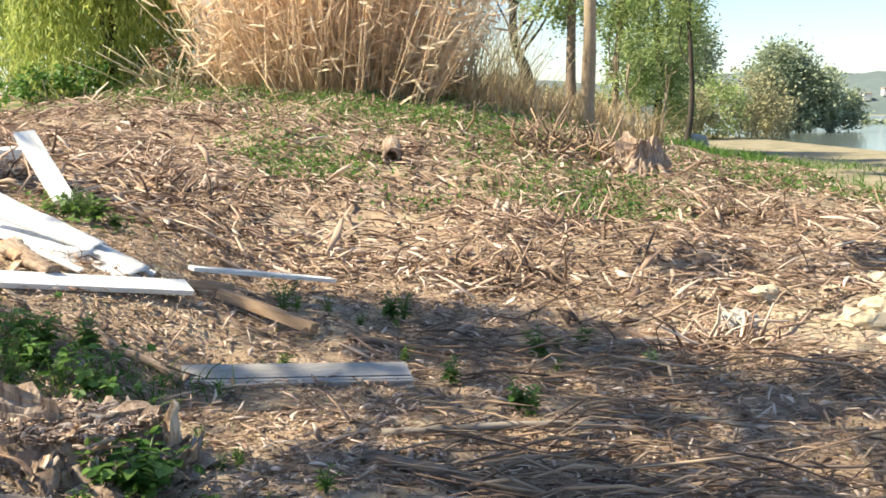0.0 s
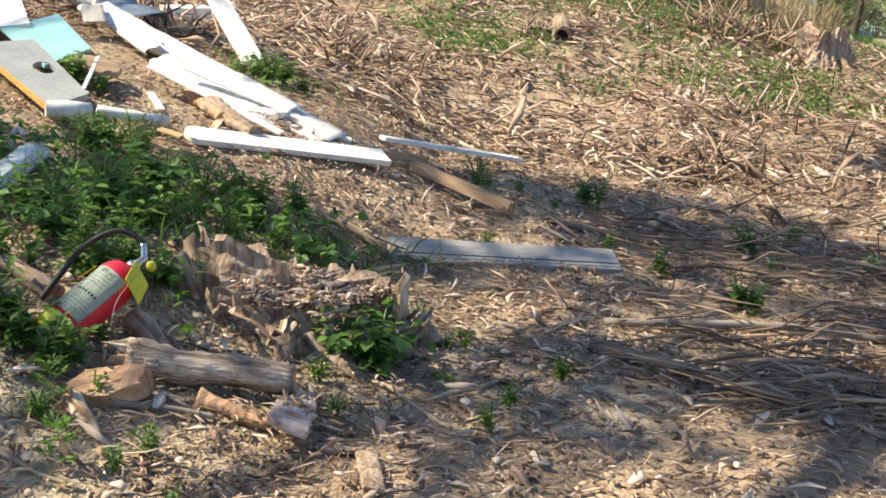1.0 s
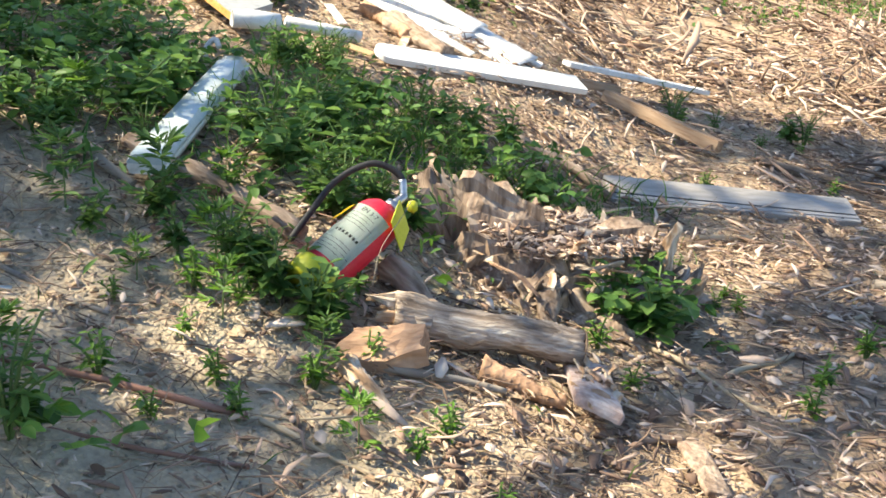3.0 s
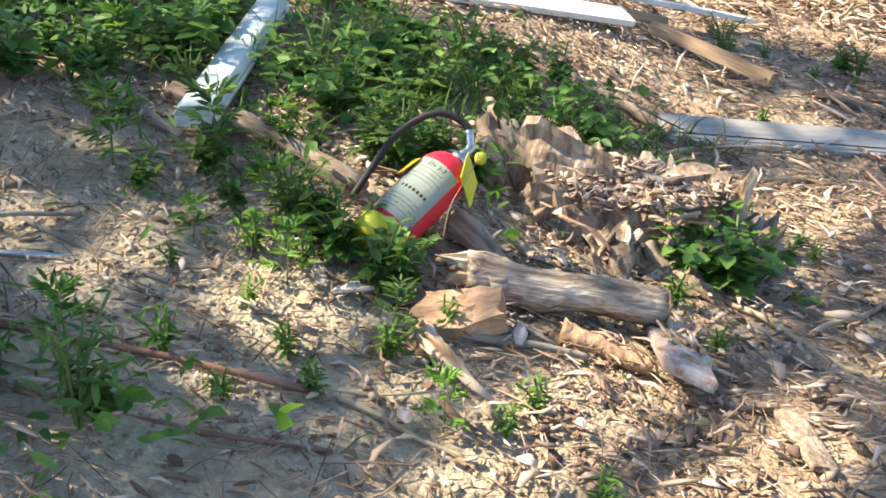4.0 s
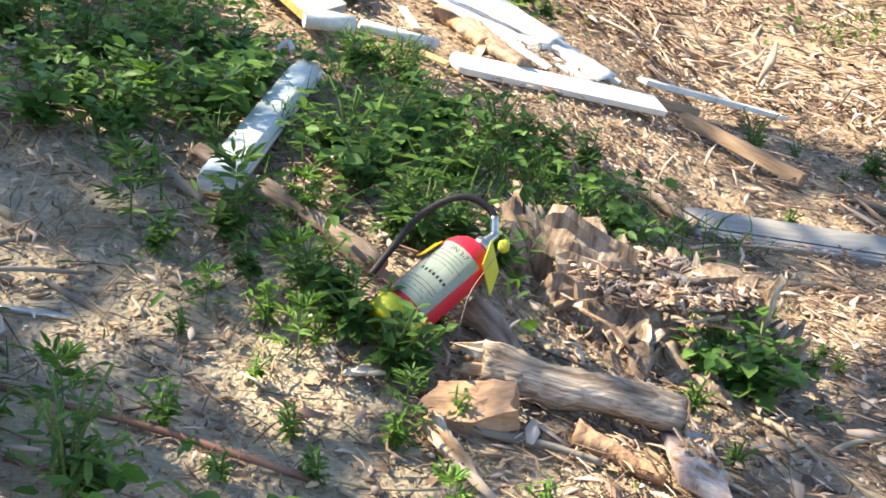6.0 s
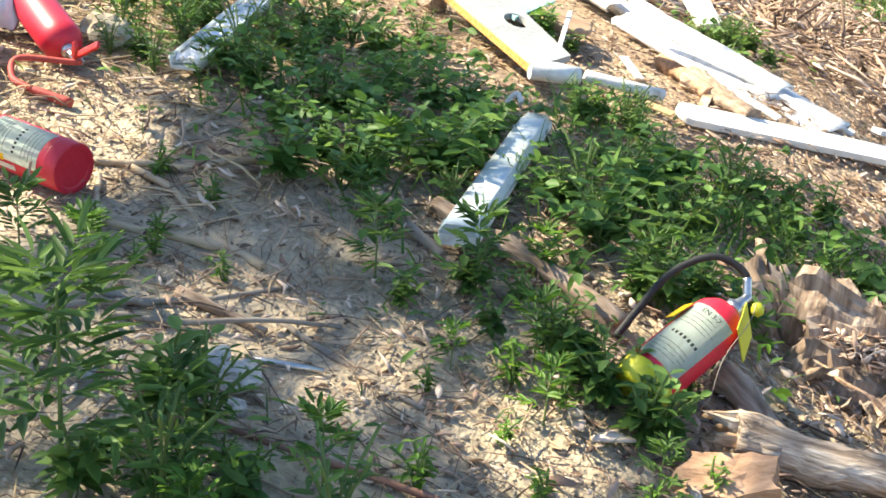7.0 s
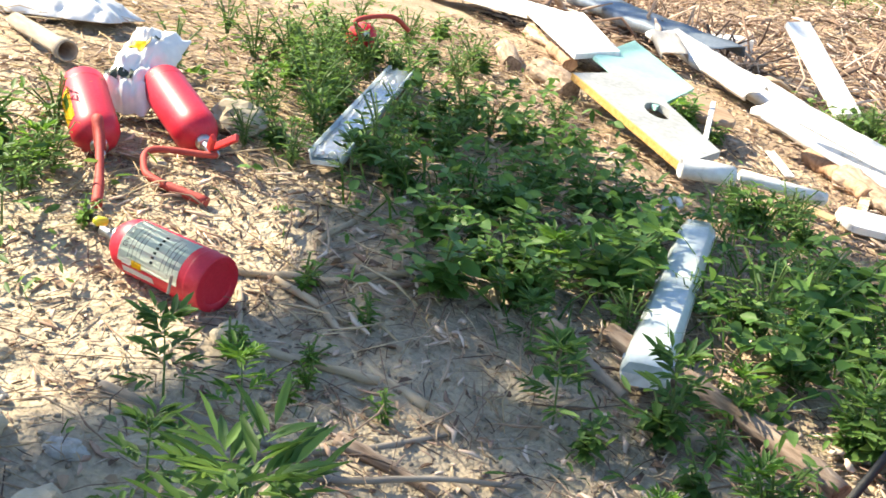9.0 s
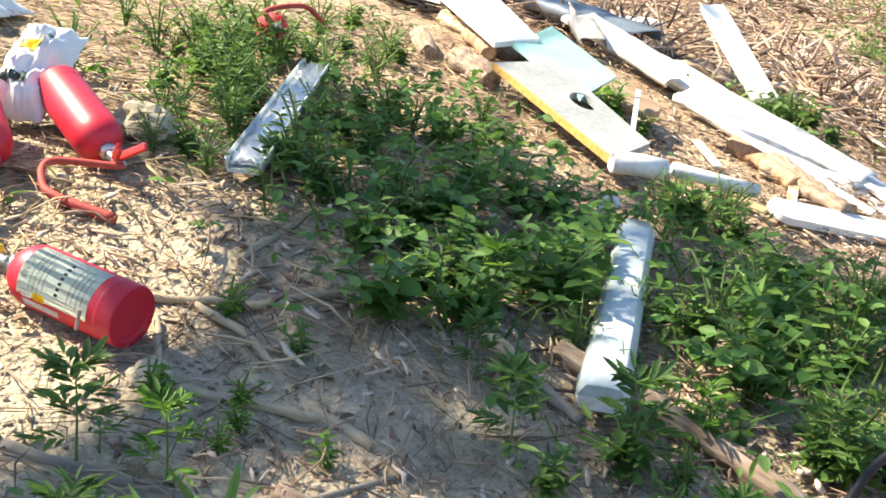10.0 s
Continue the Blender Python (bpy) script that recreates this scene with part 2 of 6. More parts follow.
def ground_material():
    m = mat("ground_litter", [(0.19, 0.135, 0.09), (0.35, 0.255, 0.17), (0.5, 0.385, 0.265)], 0.95, 4, 1.0, 45, coords="Object", dist=0.05)
    t = m.node_tree
    p = t.nodes["Principled BSDF"]
    litter = next(n for n in t.nodes if n.type == "VALTORGB")
    geo = t.nodes.new("ShaderNodeNewGeometry")
    sep = t.nodes.new("ShaderNodeSeparateXYZ")
    t.links.new(geo.outputs["Position"], sep.inputs[0])

    def noise_node(scale, detail=5):
        n = t.nodes.new("ShaderNodeTexNoise")
        n.inputs["Scale"].default_value, n.inputs["Detail"].default_value = scale, detail
        t.links.new(geo.outputs["Position"], n.inputs[0])
        return n.outputs[0]

    def calc(op, a, b, c=None):
        n = t.nodes.new("ShaderNodeMath")
        n.operation = op
        for i, v in enumerate((a, b, c)):
            if v is None:
                continue
            if isinstance(v, (int, float)):
                n.inputs[i].default_value = v
            else:
                t.links.new(v, n.inputs[i])
        return n.outputs[0]

    def ramp_of(v, colours, lo=0.3, hi=0.7):
        r = t.nodes.new("ShaderNodeValToRGB")
        e = r.color_ramp.elements
        for i, c in enumerate(colours):
            at = lo + (hi - lo) * i / (len(colours) - 1)
            el = e[i] if i < 2 else e.new(at)
            el.position, el.color = at, (*c, 1)
        t.links.new(v, r.inputs[0])
        return r.outputs[0]

    def span(v, a, b):
        n = t.nodes.new("ShaderNodeMapRange")
        n.interpolation_type = "SMOOTHSTEP"
        t.links.new(v, n.inputs[0])
        n.inputs[1].default_value, n.inputs[2].default_value = a, b
        return n.outputs[0]

    def blend(f, a, b):
        n = t.nodes.new("ShaderNodeMix")
        n.data_type = "RGBA"
        t.links.new(f, n.inputs[0])
        t.links.new(a, n.inputs[6])
        t.links.new(b, n.inputs[7])
        return n.outputs[2]

    silt = ramp_of(calc("MULTIPLY_ADD", noise_node(55, 8), 0.45, calc("MULTIPLY", noise_node(6, 8), 0.55)), [(0.28, 0.23, 0.165), (0.43, 0.355, 0.25), (0.61, 0.49, 0.32)])
    grass = ramp_of(noise_node(2.5), [(0.05, 0.085, 0.025), (0.11, 0.14, 0.05), (0.26, 0.23, 0.11)])
    sand = ramp_of(noise_node(1.2), [(0.17, 0.16, 0.09), (0.27, 0.235, 0.15), (0.36, 0.31, 0.21)])
    n2 = noise_node(0.9)
    x, y = sep.outputs[0], sep.outputs[1]
    # bare silt on the near bank, litter elsewhere, a sandy flat by the river, grass beyond
    near = calc("MULTIPLY", span(calc("MULTIPLY_ADD", x, -1.0, calc("MULTIPLY", n2, 0.8)), 1.6, 2.4), span(calc("MULTIPLY_ADD", n2, 1.5, calc("MULTIPLY", y, -1.0)), -4.2, -3.0))
    patches = span(noise_node(1.7), 0.53, 0.62)
    near = calc("MAXIMUM", near, calc("MULTIPLY", patches, 0.75))
    dx, dy = calc("MULTIPLY_ADD", x, 0.8, -2.8), calc("MULTIPLY_ADD", y, 0.75, -6.2)
    spot = calc("ADD", calc("MULTIPLY", dx, dx), calc("MULTIPLY_ADD", dy, dy, n2))
    near = calc("MAXIMUM", near, calc("SUBTRACT", 1.0, span(spot, 0.9, 1.7)))
    col = blend(near, litter.outputs[0], silt)
    flat = calc("MULTIPLY", span(calc("MULTIPLY_ADD", n2, 4.0, x), 4.5, 7.5), span(y, 10, 16))
    meadow = calc("MULTIPLY", span(calc("MULTIPLY_ADD", n2, 8.0, y), 21, 26), span(noise_node(0.35), 0.36, 0.5))
    col = blend(meadow, col, grass)
    col = blend(calc("MULTIPLY", flat, calc("MAXIMUM", span(x, 8.5, 10.5), calc("SUBTRACT", 1.0, span(y, 22, 26)))), col, sand)
    t.links.new(col, p.inputs["Base Color"])
    return m


GROUND = ground_material()


# ---- building helpers ----
def quads_mesh(name, verts, quads):
    """A mesh of four-cornered faces from two arrays."""
    me = bpy.data.meshes.new(name)
    verts, quads = np.asarray(verts, np.float32), np.asarray(quads, np.int32)
    me.vertices.add(len(verts))
    me.vertices.foreach_set("co", verts.ravel())
    me.loops.add(quads.size)
    me.loops.foreach_set("vertex_index", quads.ravel())
    me.polygons.add(len(quads))
    me.polygons.foreach_set("loop_start", np.arange(0, quads.size, 4, dtype=np.int32))
    me.update(calc_edges=True)
    return me


def smooth(me):
    me.polygons.foreach_set("use_smooth", np.ones(len(me.polygons), bool))
    return me


def thing(name, label, category, m=None, group="", kind=""):
    ob = new(name)
    ob.empty_display_size = 0.1
    if m is not None:
        ob.matrix_world = m
    return tagged(ob, label, category, group, kind)


def part(name, me, material, parent=None, label="", m=None):
    if isinstance(me, bmesh.types.BMesh):
        b, me = me, bpy.data.meshes.new(name)
        b.to_mesh(me)
        b.free()
    if material and not me.materials:
        me.materials.append(material)
    ob = new(name, me)
    ob.parent = parent
    if m is not None:
        ob.matrix_basis = m
    return tagged(ob, label)


def sstep(a, b, v):
    v = np.clip((v - a) / (b - a), 0, 1)
    return v * v * (3 - 2 * v)


def bump_at(x, y, cx, cy, rx, ry, h):
    return h * np.exp(-((x - cx) / rx) ** 2 - ((y - cy) / ry) ** 2)


def ground_z(x, y):
    """The lie of the land: a bank that rises to the left and behind, a flat by the river, and the river's bed."""
    u = -(x + 1.3)
    left = 0.26 * np.log1p(np.exp(np.minimum(u * 4, 60))) / 4 * (0.85 + 0.18 * sstep(3, 7, y))
    left = 2.4 * (1 - np.exp(-left / 2.4)) * (1 - 0.95 * sstep(8, 18, y))
    back = 1.55 * sstep(7, 22, y) * (1 - sstep(-3, 7.5, x - 0.1 * np.maximum(0, y - 15))) * (1 - 0.9 * sstep(28, 60, y))
    base = -0.07 + 0.35 * sstep(9, 24, y) * (1 - sstep(5, 13, x))
    river = -1.9 * sstep(15, 26, x - 0.02 * y) * sstep(20, 45, y)
    rise = 0.15 * sstep(3.1, 4.3, y) * (1 - sstep(-2.3, -1.3, x)) * (1 - sstep(10, 14, y))
    rise = rise + 0.08 * sstep(6, 8.5, y) * (1 - sstep(-0.6, 1.5, x)) * (1 - sstep(10, 14, y))
    dip = -0.07 * sstep(-0.9, 0.3, x) * sstep(3.5, 5, y) * (1 - sstep(7, 10, y))
    lumps = 0.075 * np.sin(2.1 * x + 0.8 * y) * np.sin(1.5 * y - 1.1 * x) * sstep(9, 12, y) * (1 - sstep(24, 40, y)) + 0.012 * np.sin(5.1 * x + 2.3 * y) * np.sin(4.3 * y - 1.7 * x + 1) + 0.007 * np.sin(13 * x - 7 * y) * np.sin(11 * y + 6 * x) + 0.004 * np.sin(31 * x + 11 * y) * np.sin(27 * y - 13 * x)
    dip = dip - 0.42 * sstep(5, 8.5, -x) * sstep(13, 19, y) * (1 - sstep(27, 31, y))
    return rise + dip + left + back + base + river + bump_at(x, y, -3.6, 7.6, 1.5, 1.6, 0.14) + bump_at(x, y, -1.8, 7.0, 0.9, 0.8, 0.1) + lumps


def gz(x, y):
    return float(ground_z(np.float64(x), np.float64(y)))


def on(x, y, up=0.0):
    return Vector((x, y, gz(x, y) + up))


rng = np.random.default_rng(7)


def unit(v):
    return v / np.maximum(np.linalg.norm(v, axis=-1, keepdims=True), 1e-9)


def prisms(p0, p1, w, h, bend=0.0, taper=0.6, r=None, root=1.0):
    """Four-sided, slightly bent sticks from p0 to p1: vertices and faces."""
    n = len(p0)
    r = r or rng
    d = unit(p1 - p0)
    side = unit(np.cross(d, np.tile([0.0, 0, 1], (n, 1)) + 0.3 * r.normal(size=(n, 3))))
    up = np.cross(side, d)
    mid = (p0 + p1) / 2 + (side * r.normal(size=(n, 1)) + up * np.abs(r.normal(size=(n, 1))) * 0.4) * bend * np.linalg.norm(p1 - p0, axis=1, keepdims=True)
    rings = []
    for c, k in ((p0, root), (mid, 0.5 + taper / 2 if root == 1.0 else 1.0), (p1, taper)):
        for s, u in ((-1, -1), (1, -1), (1, 1), (-1, 1)):
            rings.append(c + side * (s * w * k / 2)[:, None] + up * (u * h * k / 2)[:, None])
    v = np.stack(rings, 1).reshape(-1, 3)
    f = [[3, 2, 1, 0], [8, 9, 10, 11]] + [[a + i, a + (i + 1) % 4, a + 4 + (i + 1) % 4, a + 4 + i] for a in (0, 4) for i in range(4)]
    q = (np.arange(n)[:, None, None] * 12 + np.array(f)[None]).reshape(-1, 4)
    return v, q


def leaves(o, d, nrm, length, width, fold=0.25, droop=0.2):
    """Folded, pointed leaves with six corners each, from their roots o along d."""
    n = len(o)
    d = unit(d)
    side = unit(np.cross(d, nrm))
    up = np.cross(side, d)
    L, W = length[:, None], width[:, None]
    pts = [o]
    for a, b in ((0.3, -0.42), (0.68, -0.36)):
        pts.append(o + d * L * a + side * W * b + up * (fold * W * 0.4 - droop * L * a * a * 0.6))
    pts.append(o + d * L - up * droop * L * 0.6)
    for a, b in ((0.68, 0.36), (0.3, 0.42)):
        pts.append(o + d * L * a + side * W * b + up * (fold * W * 0.4 - droop * L * a * a * 0.6))
    v = np.stack(pts, 1).reshape(-1, 3)
    q = (np.arange(n)[:, None, None] * 6 + np.array([[0, 1, 2, 3], [0, 3, 4, 5]])[None]).reshape(-1, 4)
    return v, q


def blades(o, d, length, width, bow=0.4):
    """Bent grass blades."""
    n = len(o)
    side = unit(np.cross(d, rng.normal(size=(n, 3))))
    out = d * [1, 1, 0]
    L, W = length[:, None], width[:, None]
    mid = o + d * L * 0.55
    tip = mid + unit(d + out * bow * 3 - [0, 0, 0.25 * bow]) * L * 0.45
    v = np.stack([o - side * W / 2, o + side * W / 2, mid + side * W * 0.4, mid - side * W * 0.4, tip + side * W * 0.06, tip - side * W * 0.06], 1).reshape(-1, 3)
    q = (np.arange(n)[:, None, None] * 6 + np.array([[0, 1, 2, 3], [3, 2, 4, 5]])[None]).reshape(-1, 4)
    return v, q


def join(*sets):
    vs, qs, k = [], [], 0
    for v, q in sets:
        vs.append(v)
        qs.append(q + k)
        k += len(v)
    return np.concatenate(vs), np.concatenate(qs)


def tube(points, radii, seg=8, rough=0.0, closed=True, seed=1):
    """A round, tapering, bending pipe or branch through points."""
    pts = [Vector(p) for p in points]
    r = random.Random(seed)
    if isinstance(radii, (int, float)):
        radii = [radii] * len(pts)
    bm = bmesh.new()
    rings, ref = [], Vector((0.3, 0.2, 1)).normalized()
    for i, p in enumerate(pts):
        d = (pts[min(i + 1, len(pts) - 1)] - pts[max(i - 1, 0)]).normalized()
        s = d.cross(ref)
        if s.length < 0.1:
            s = d.cross(Vector((1, 0, 0)))
        s.normalize()
        ref = s.cross(d).normalized()
        u = ref
        ring = []
        for k in range(seg):
            a = 2 * math.pi * k / seg
            rad = radii[i] * (1 + rough * r.uniform(-1, 1))
            ring.append(bm.verts.new(p + (s * math.cos(a) + u * math.sin(a)) * rad))
        rings.append(ring)
    for a, b in zip(rings, rings[1:]):
        for k in range(seg):
            f = bm.faces.new((a[k], a[(k + 1) % seg], b[(k + 1) % seg], b[k]))
            f.smooth = seg > 6
    if closed:
        bm.faces.new(rings[0][::-1])
        bm.faces.new(rings[-1])
    bmesh.ops.recalc_face_normals(bm, faces=bm.faces)
    return bm


def curve_points(ctrl, n=16):
    """A smooth line through the control points."""
    c = [Vector(p) for p in ctrl]
    c = [c[0] * 2 - c[1]] + c + [c[-1] * 2 - c[-2]]
    out = []
    for i in range(1, len(c) - 2):
        a, b, d, e = c[i - 1], c[i], c[i + 1], c[i + 2]
        for k in range(n):
            t = k / n
            out.append(0.5 * (2 * b + (d - a) * t + (2 * a - 5 * b + 4 * d - e) * t * t + (3 * b - a - 3 * d + e) * t ** 3))
    out.append(c[-2])
    return out


def lathe(profile, seg=40, cap=True):
    """A turned body round z from (radius, height) pairs."""
    bm = bmesh.new()
    rings = [[bm.verts.new((r * math.cos(2 * math.pi * k / seg), r * math.sin(2 * math.pi * k / seg), z)) for k in range(seg)] for r, z in profile]
    for a, b in zip(rings, rings[1:]):
        for k in range(seg):
            bm.faces.new((a[k], a[(k + 1) % seg], b[(k + 1) % seg], b[k])).smooth = True
    if cap:
        bm.faces.new(rings[0][::-1])
        bm.faces.new(rings[-1])
    return bm


def box(sx, sy, sz, bevel=0.0, cx=0.0, cy=0.0, cz=0.0):
    bm = bmesh.new()
    bmesh.ops.create_cube(bm, size=1.0)
    for v in bm.verts:
        v.co = Vector((v.co.x * sx + cx, v.co.y * sy + cy, v.co.z * sz + cz))
    if bevel:
        bmesh.ops.bevel(bm, geom=bm.edges[:], offset=bevel, segments=2, profile=0.6, affect="EDGES")
    return bm


def frame_of(p0, p1, roll=0.0):
    """A pose whose x axis runs from p0 to p1, and z as nearly up as can be."""
    p0, p1 = Vector(p0), Vector(p1)
    x = (p1 - p0).normalized()
    y = Vector((0, 0, 1)).cross(x).normalized()
    z = x.cross(y)
    m = Matrix((x, y, z)).transposed().to_4x4()
    m.translation = p0
    return m @ pose(0, 0, 0, roll)


def axis_pose(p0, p1, spin=0.0):
    """A pose whose z axis runs from p0 to p1."""
    p0, p1 = Vector(p0), Vector(p1)
    z = (p1 - p0).normalized()
    x = (Vector((0, 0, 1)) - z * z.z).normalized()
    y = z.cross(x)
    m = Matrix((x, y, z)).transposed().to_4x4()
    m.translation = p0
    return m @ pose(0, 0, 0, 0, 0, spin)


def wobble(bm, amount, scale=6.0, seed=0):
    for v in bm.verts:
        v.co += noise.noise_vector(v.co * scale + Vector((seed * 7.1, seed * 3.3, 0))) * amount
    return bm


# ---- ground, river and distance ----
def axis_steps(a, b, step, lo, hi, grow):
    mid = np.arange(a, b + step / 2, step)
    out, s, v = [], step, mid[-1]
    while v < hi:
        s = min(s * grow, 120)
        v += s
        out.append(v)
    inn, s, v = [], step, mid[0]
    while v > lo:
        s = min(s * grow, 120)
        v -= s
        inn.append(v)
    return np.array(inn[::-1] + list(mid) + out)


gx, gy = axis_steps(-7, 5, 0.05, -1500, 1500, 1.12), axis_steps(1, 12, 0.05, -1000, 2500, 1.07)
XX, YY = np.meshgrid(gx, gy)
ZZ = ground_z(XX, YY)
ii = (np.arange(len(gy) - 1)[:, None] * len(gx) + np.arange(len(gx) - 1)[None]).ravel()
ground_me = quads_mesh("ground", np.stack([XX, YY, ZZ], -1).reshape(-1, 3), np.stack([ii, ii + 1, ii + len(gx) + 1, ii + len(gx)], 1))
ground = part("ground", smooth(ground_me), GROUND)
tagged(ground, "sandy ground covered in brown shredded wood litter", "ground", kind="structure")

WATER = mat("river_water", [(0.1, 0.13, 0.12), (0.16, 0.19, 0.17)], 0.12, 0.2, 0.12, 1.5, coords="Object", spec=0.5, dist=0.05)
bm = bmesh.new()
bm.faces.new([bm.verts.new(p) for p in ((14, 25, -0.55), (700, 25, -0.55), (700, 330, -0.55), (14, 330, -0.55))])
tagged(part("water", bm, WATER), "calm grey-green river water with light ripples", "river", kind="structure")


def hill(name, cx, cy, rx, ry, h, seed, label):
    n = 48
    xs = np.linspace(-1, 1, n)
    X, Y = np.meshgrid(xs, xs)
    R = np.clip(1 - X * X - Y * Y, 0, 1)
    Z = h * R ** 0.7 * (0.8 + 0.25 * np.sin(X * 5 + seed) * np.cos(Y * 4 + seed * 2) + 0.06 * np.sin(X * 60 + seed) * np.sin(Y * 53))
    i = (np.arange(n - 1)[:, None] * n + np.arange(n - 1)[None]).ravel()
    me = quads_mesh(name, np.stack([X * rx + cx, Y * ry + cy, Z - 2.0], -1).reshape(-1, 3), np.stack([i, i + 1, i + n + 1, i + n], 1))
    tagged(part(name, smooth(me), HILL), label, "hill", kind="structure")
    return lambda x, y: float(Z[np.abs(xs - (y - cy) / ry).argmin(), np.abs(xs - (x - cx) / rx).argmin()]) - 2.0


hill_top = hill("backdrop", 330, 760, 260, 120, 34, 1.0, "low wooded hills in the hazy distance")
hill("backdrop_hills", 120, 980, 420, 140, 30, 3.0, "far wooded ridge behind the river")


# ---- trees and the far bank ----
def foliage(centres, spread, per, size, seed, flat=0.6, hang=0.0):
    """Clumps of small leaves round the centres."""
    r = np.random.default_rng(seed)
    c = np.repeat(np.asarray(centres, float), per, axis=0)
    n = len(c)
    o = c + r.normal(size=(n, 3)) * np.asarray(spread) * 0.6
    d = unit(r.normal(size=(n, 3)) * [1, 1, flat] - [0, 0, hang])
    nr = unit(r.normal(size=(n, 3)) + [0, 0, 0.8])
    ln = size * r.uniform(0.6, 1.4, n)
    return leaves(o, d, nr, ln, ln * r.uniform(0.45, 0.7, n))


def crown_centres(c, radii, n, seed, hollow=0.35):
    r = np.random.default_rng(seed)
    u = unit(r.normal(size=(n, 3))) * (hollow + (1 - hollow) * r.uniform(0, 1, (n, 1)) ** 0.5)
    u *= 1 + 0.25 * r.normal(size=(n, 1)) * 0.5
    return np.asarray(c) + u * np.asarray(radii)


def tree(label, x, y, trunk_pts, r0, r1, crowns, bark, leaf, seed, size=0.115, per=70, limbs=7, category="tree", foot=None):
    """crowns: (centre, radii, clumps) above the foot of the trunk."""
    base = on(x, y, -0.1) if foot is None else Vector((x, y, foot))
    ob = thing("tree", label, category, Matrix.Translation(base))
    pts = curve_points(trunk_pts, 6)
    k = len(pts) - 1
    part("trunk", tube(pts, [r0 + (r1 - r0) * i / k for i in range(k + 1)], 10, 0.06, seed=seed), bark, ob)
    r = random.Random(seed)
    for i in range(limbs):
        c, rad, _ = crowns[i % len(crowns)]
        at = pts[int(k * r.uniform(0.45, 0.95))]
        end = Vector([c[j] + rad[j] * r.uniform(-0.8, 0.8) for j in range(3)])
        mid = (at + end) / 2 + Vector((r.uniform(-0.3, 0.3), r.uniform(-0.3, 0.3), -0.15 * (end - at).length * r.random()))
        q = curve_points([at, mid, end], 5)
        part("limb", tube(q, [r1 * 0.8 * (1 - 0.8 * j / (len(q) - 1)) for j in range(len(q))], 6, 0.05, seed=seed + i), bark, ob)
    for i, (c, rad, n) in enumerate(crowns):
        cc = crown_centres(c, rad, n, seed + i)
        part("crown", quads_mesh("crown", *foliage(cc, [min(rad) * 0.3] * 3, per, size, seed + i)), leaf, ob)
    return ob


def willow(x, y, seed):
    base = on(x, y, -0.1)
    ob = thing("tree", "weeping willow with long hanging yellow-green strands", "tree", Matrix.Translation(base))
    part("trunk", tube(curve_points([(0, 0, 0), (0.1, 0, 1.5), (0, 0.1, 3.5), (0.2, 0, 5.5)], 5), [0.22, 0.2, 0.2, 0.19, 0.18, 0.18, 0.17, 0.16, 0.16, 0.15, 0.14, 0.13, 0.12, 0.11, 0.1, 0.09], 10, 0.08), DARK_BARK, ob)
    r = np.random.default_rng(seed)
    n = 1000
    a, rad = r.uniform(0, 2 * math.pi, n), 1.75 * np.sqrt(r.uniform(0.05, 1, n))
    top = np.stack([rad * np.cos(a), rad * np.sin(a), 5.6 - 0.35 * rad ** 2 + r.normal(0, 0.25, n)], 1)
    length = r.uniform(2.0, 5.4, n) * (0.6 + 0.4 * rad / 1.75)
    m = 34
    s = np.linspace(0, 1, m)
    o = top[:, None] + np.stack([0.25 * np.cos(a)[:, None] * s, 0.25 * np.sin(a)[:, None] * s, -length[:, None] * s], -1) + r.normal(0, 0.05, (n, m, 3))
    o = o.reshape(-1, 3)
    o = o[o[:, 2] > 0.25]
    d = unit(r.normal(size=o.shape) * [0.5, 0.5, 0.3] - [0, 0, 1])
    ln = r.uniform(0.12, 0.26, len(o))
    part("crown", quads_mesh("crown", *leaves(o, d, r.normal(size=o.shape), ln, ln * 0.24)), WILLOW, ob)
    return ob


def shrub(label, x, y, radii, n, leaf, seed, size=0.1, per=30, twig=GREYTWIG, category="shrub", stems=14):
    ob = thing("shrub", label, category, Matrix.Translation(on(x, y, -0.05)))
    r = np.random.default_rng(seed)
    p0 = np.stack([r.normal(0, radii[0] * 0.25, stems), r.normal(0, radii[1] * 0.25, stems), np.zeros(stems)], 1)
    p1 = np.stack([p0[:, 0] * 2 + r.normal(0, radii[0] * 0.4, stems), p0[:, 1] * 2 + r.normal(0, radii[1] * 0.4, stems), radii[2] * r.uniform(0.8, 1.9, stems)], 1)
    w = r.uniform(0.02, 0.05, stems) * (0.45 if stems > 100 else 1)
    part("brushwood", quads_mesh("brushwood", *prisms(p0, p1, w, w, 0.06, 0.4)), twig, ob)
    tagged(ob.children[-1], kind="stuff")
    cc = crown_centres((0, 0, radii[2]), radii, n, seed, 0.2)
    cc = cc[cc[:, 2] > 0.05]
    part("crown", quads_mesh("crown", *foliage(cc, [min(radii) * 0.22] * 3, per, size, seed)), leaf, ob)
    return ob


willow(-7.3, 24.0, 3)
willow(-10.2, 30.0, 5)
for i, (x, y, rz) in enumerate([(-15.5, 36, 1.9), (-12.6, 36.5, 1.6), (-18.5, 35, 2.0), (-9.5, 35, 1.4)]):
    shrub("olive green scrub behind the parked car", x, y, (2.2, 1.2, rz), 90, (GREYLEAF, TREELEAF)[i % 2], 150 + i, 0.09, 26, stems=120)


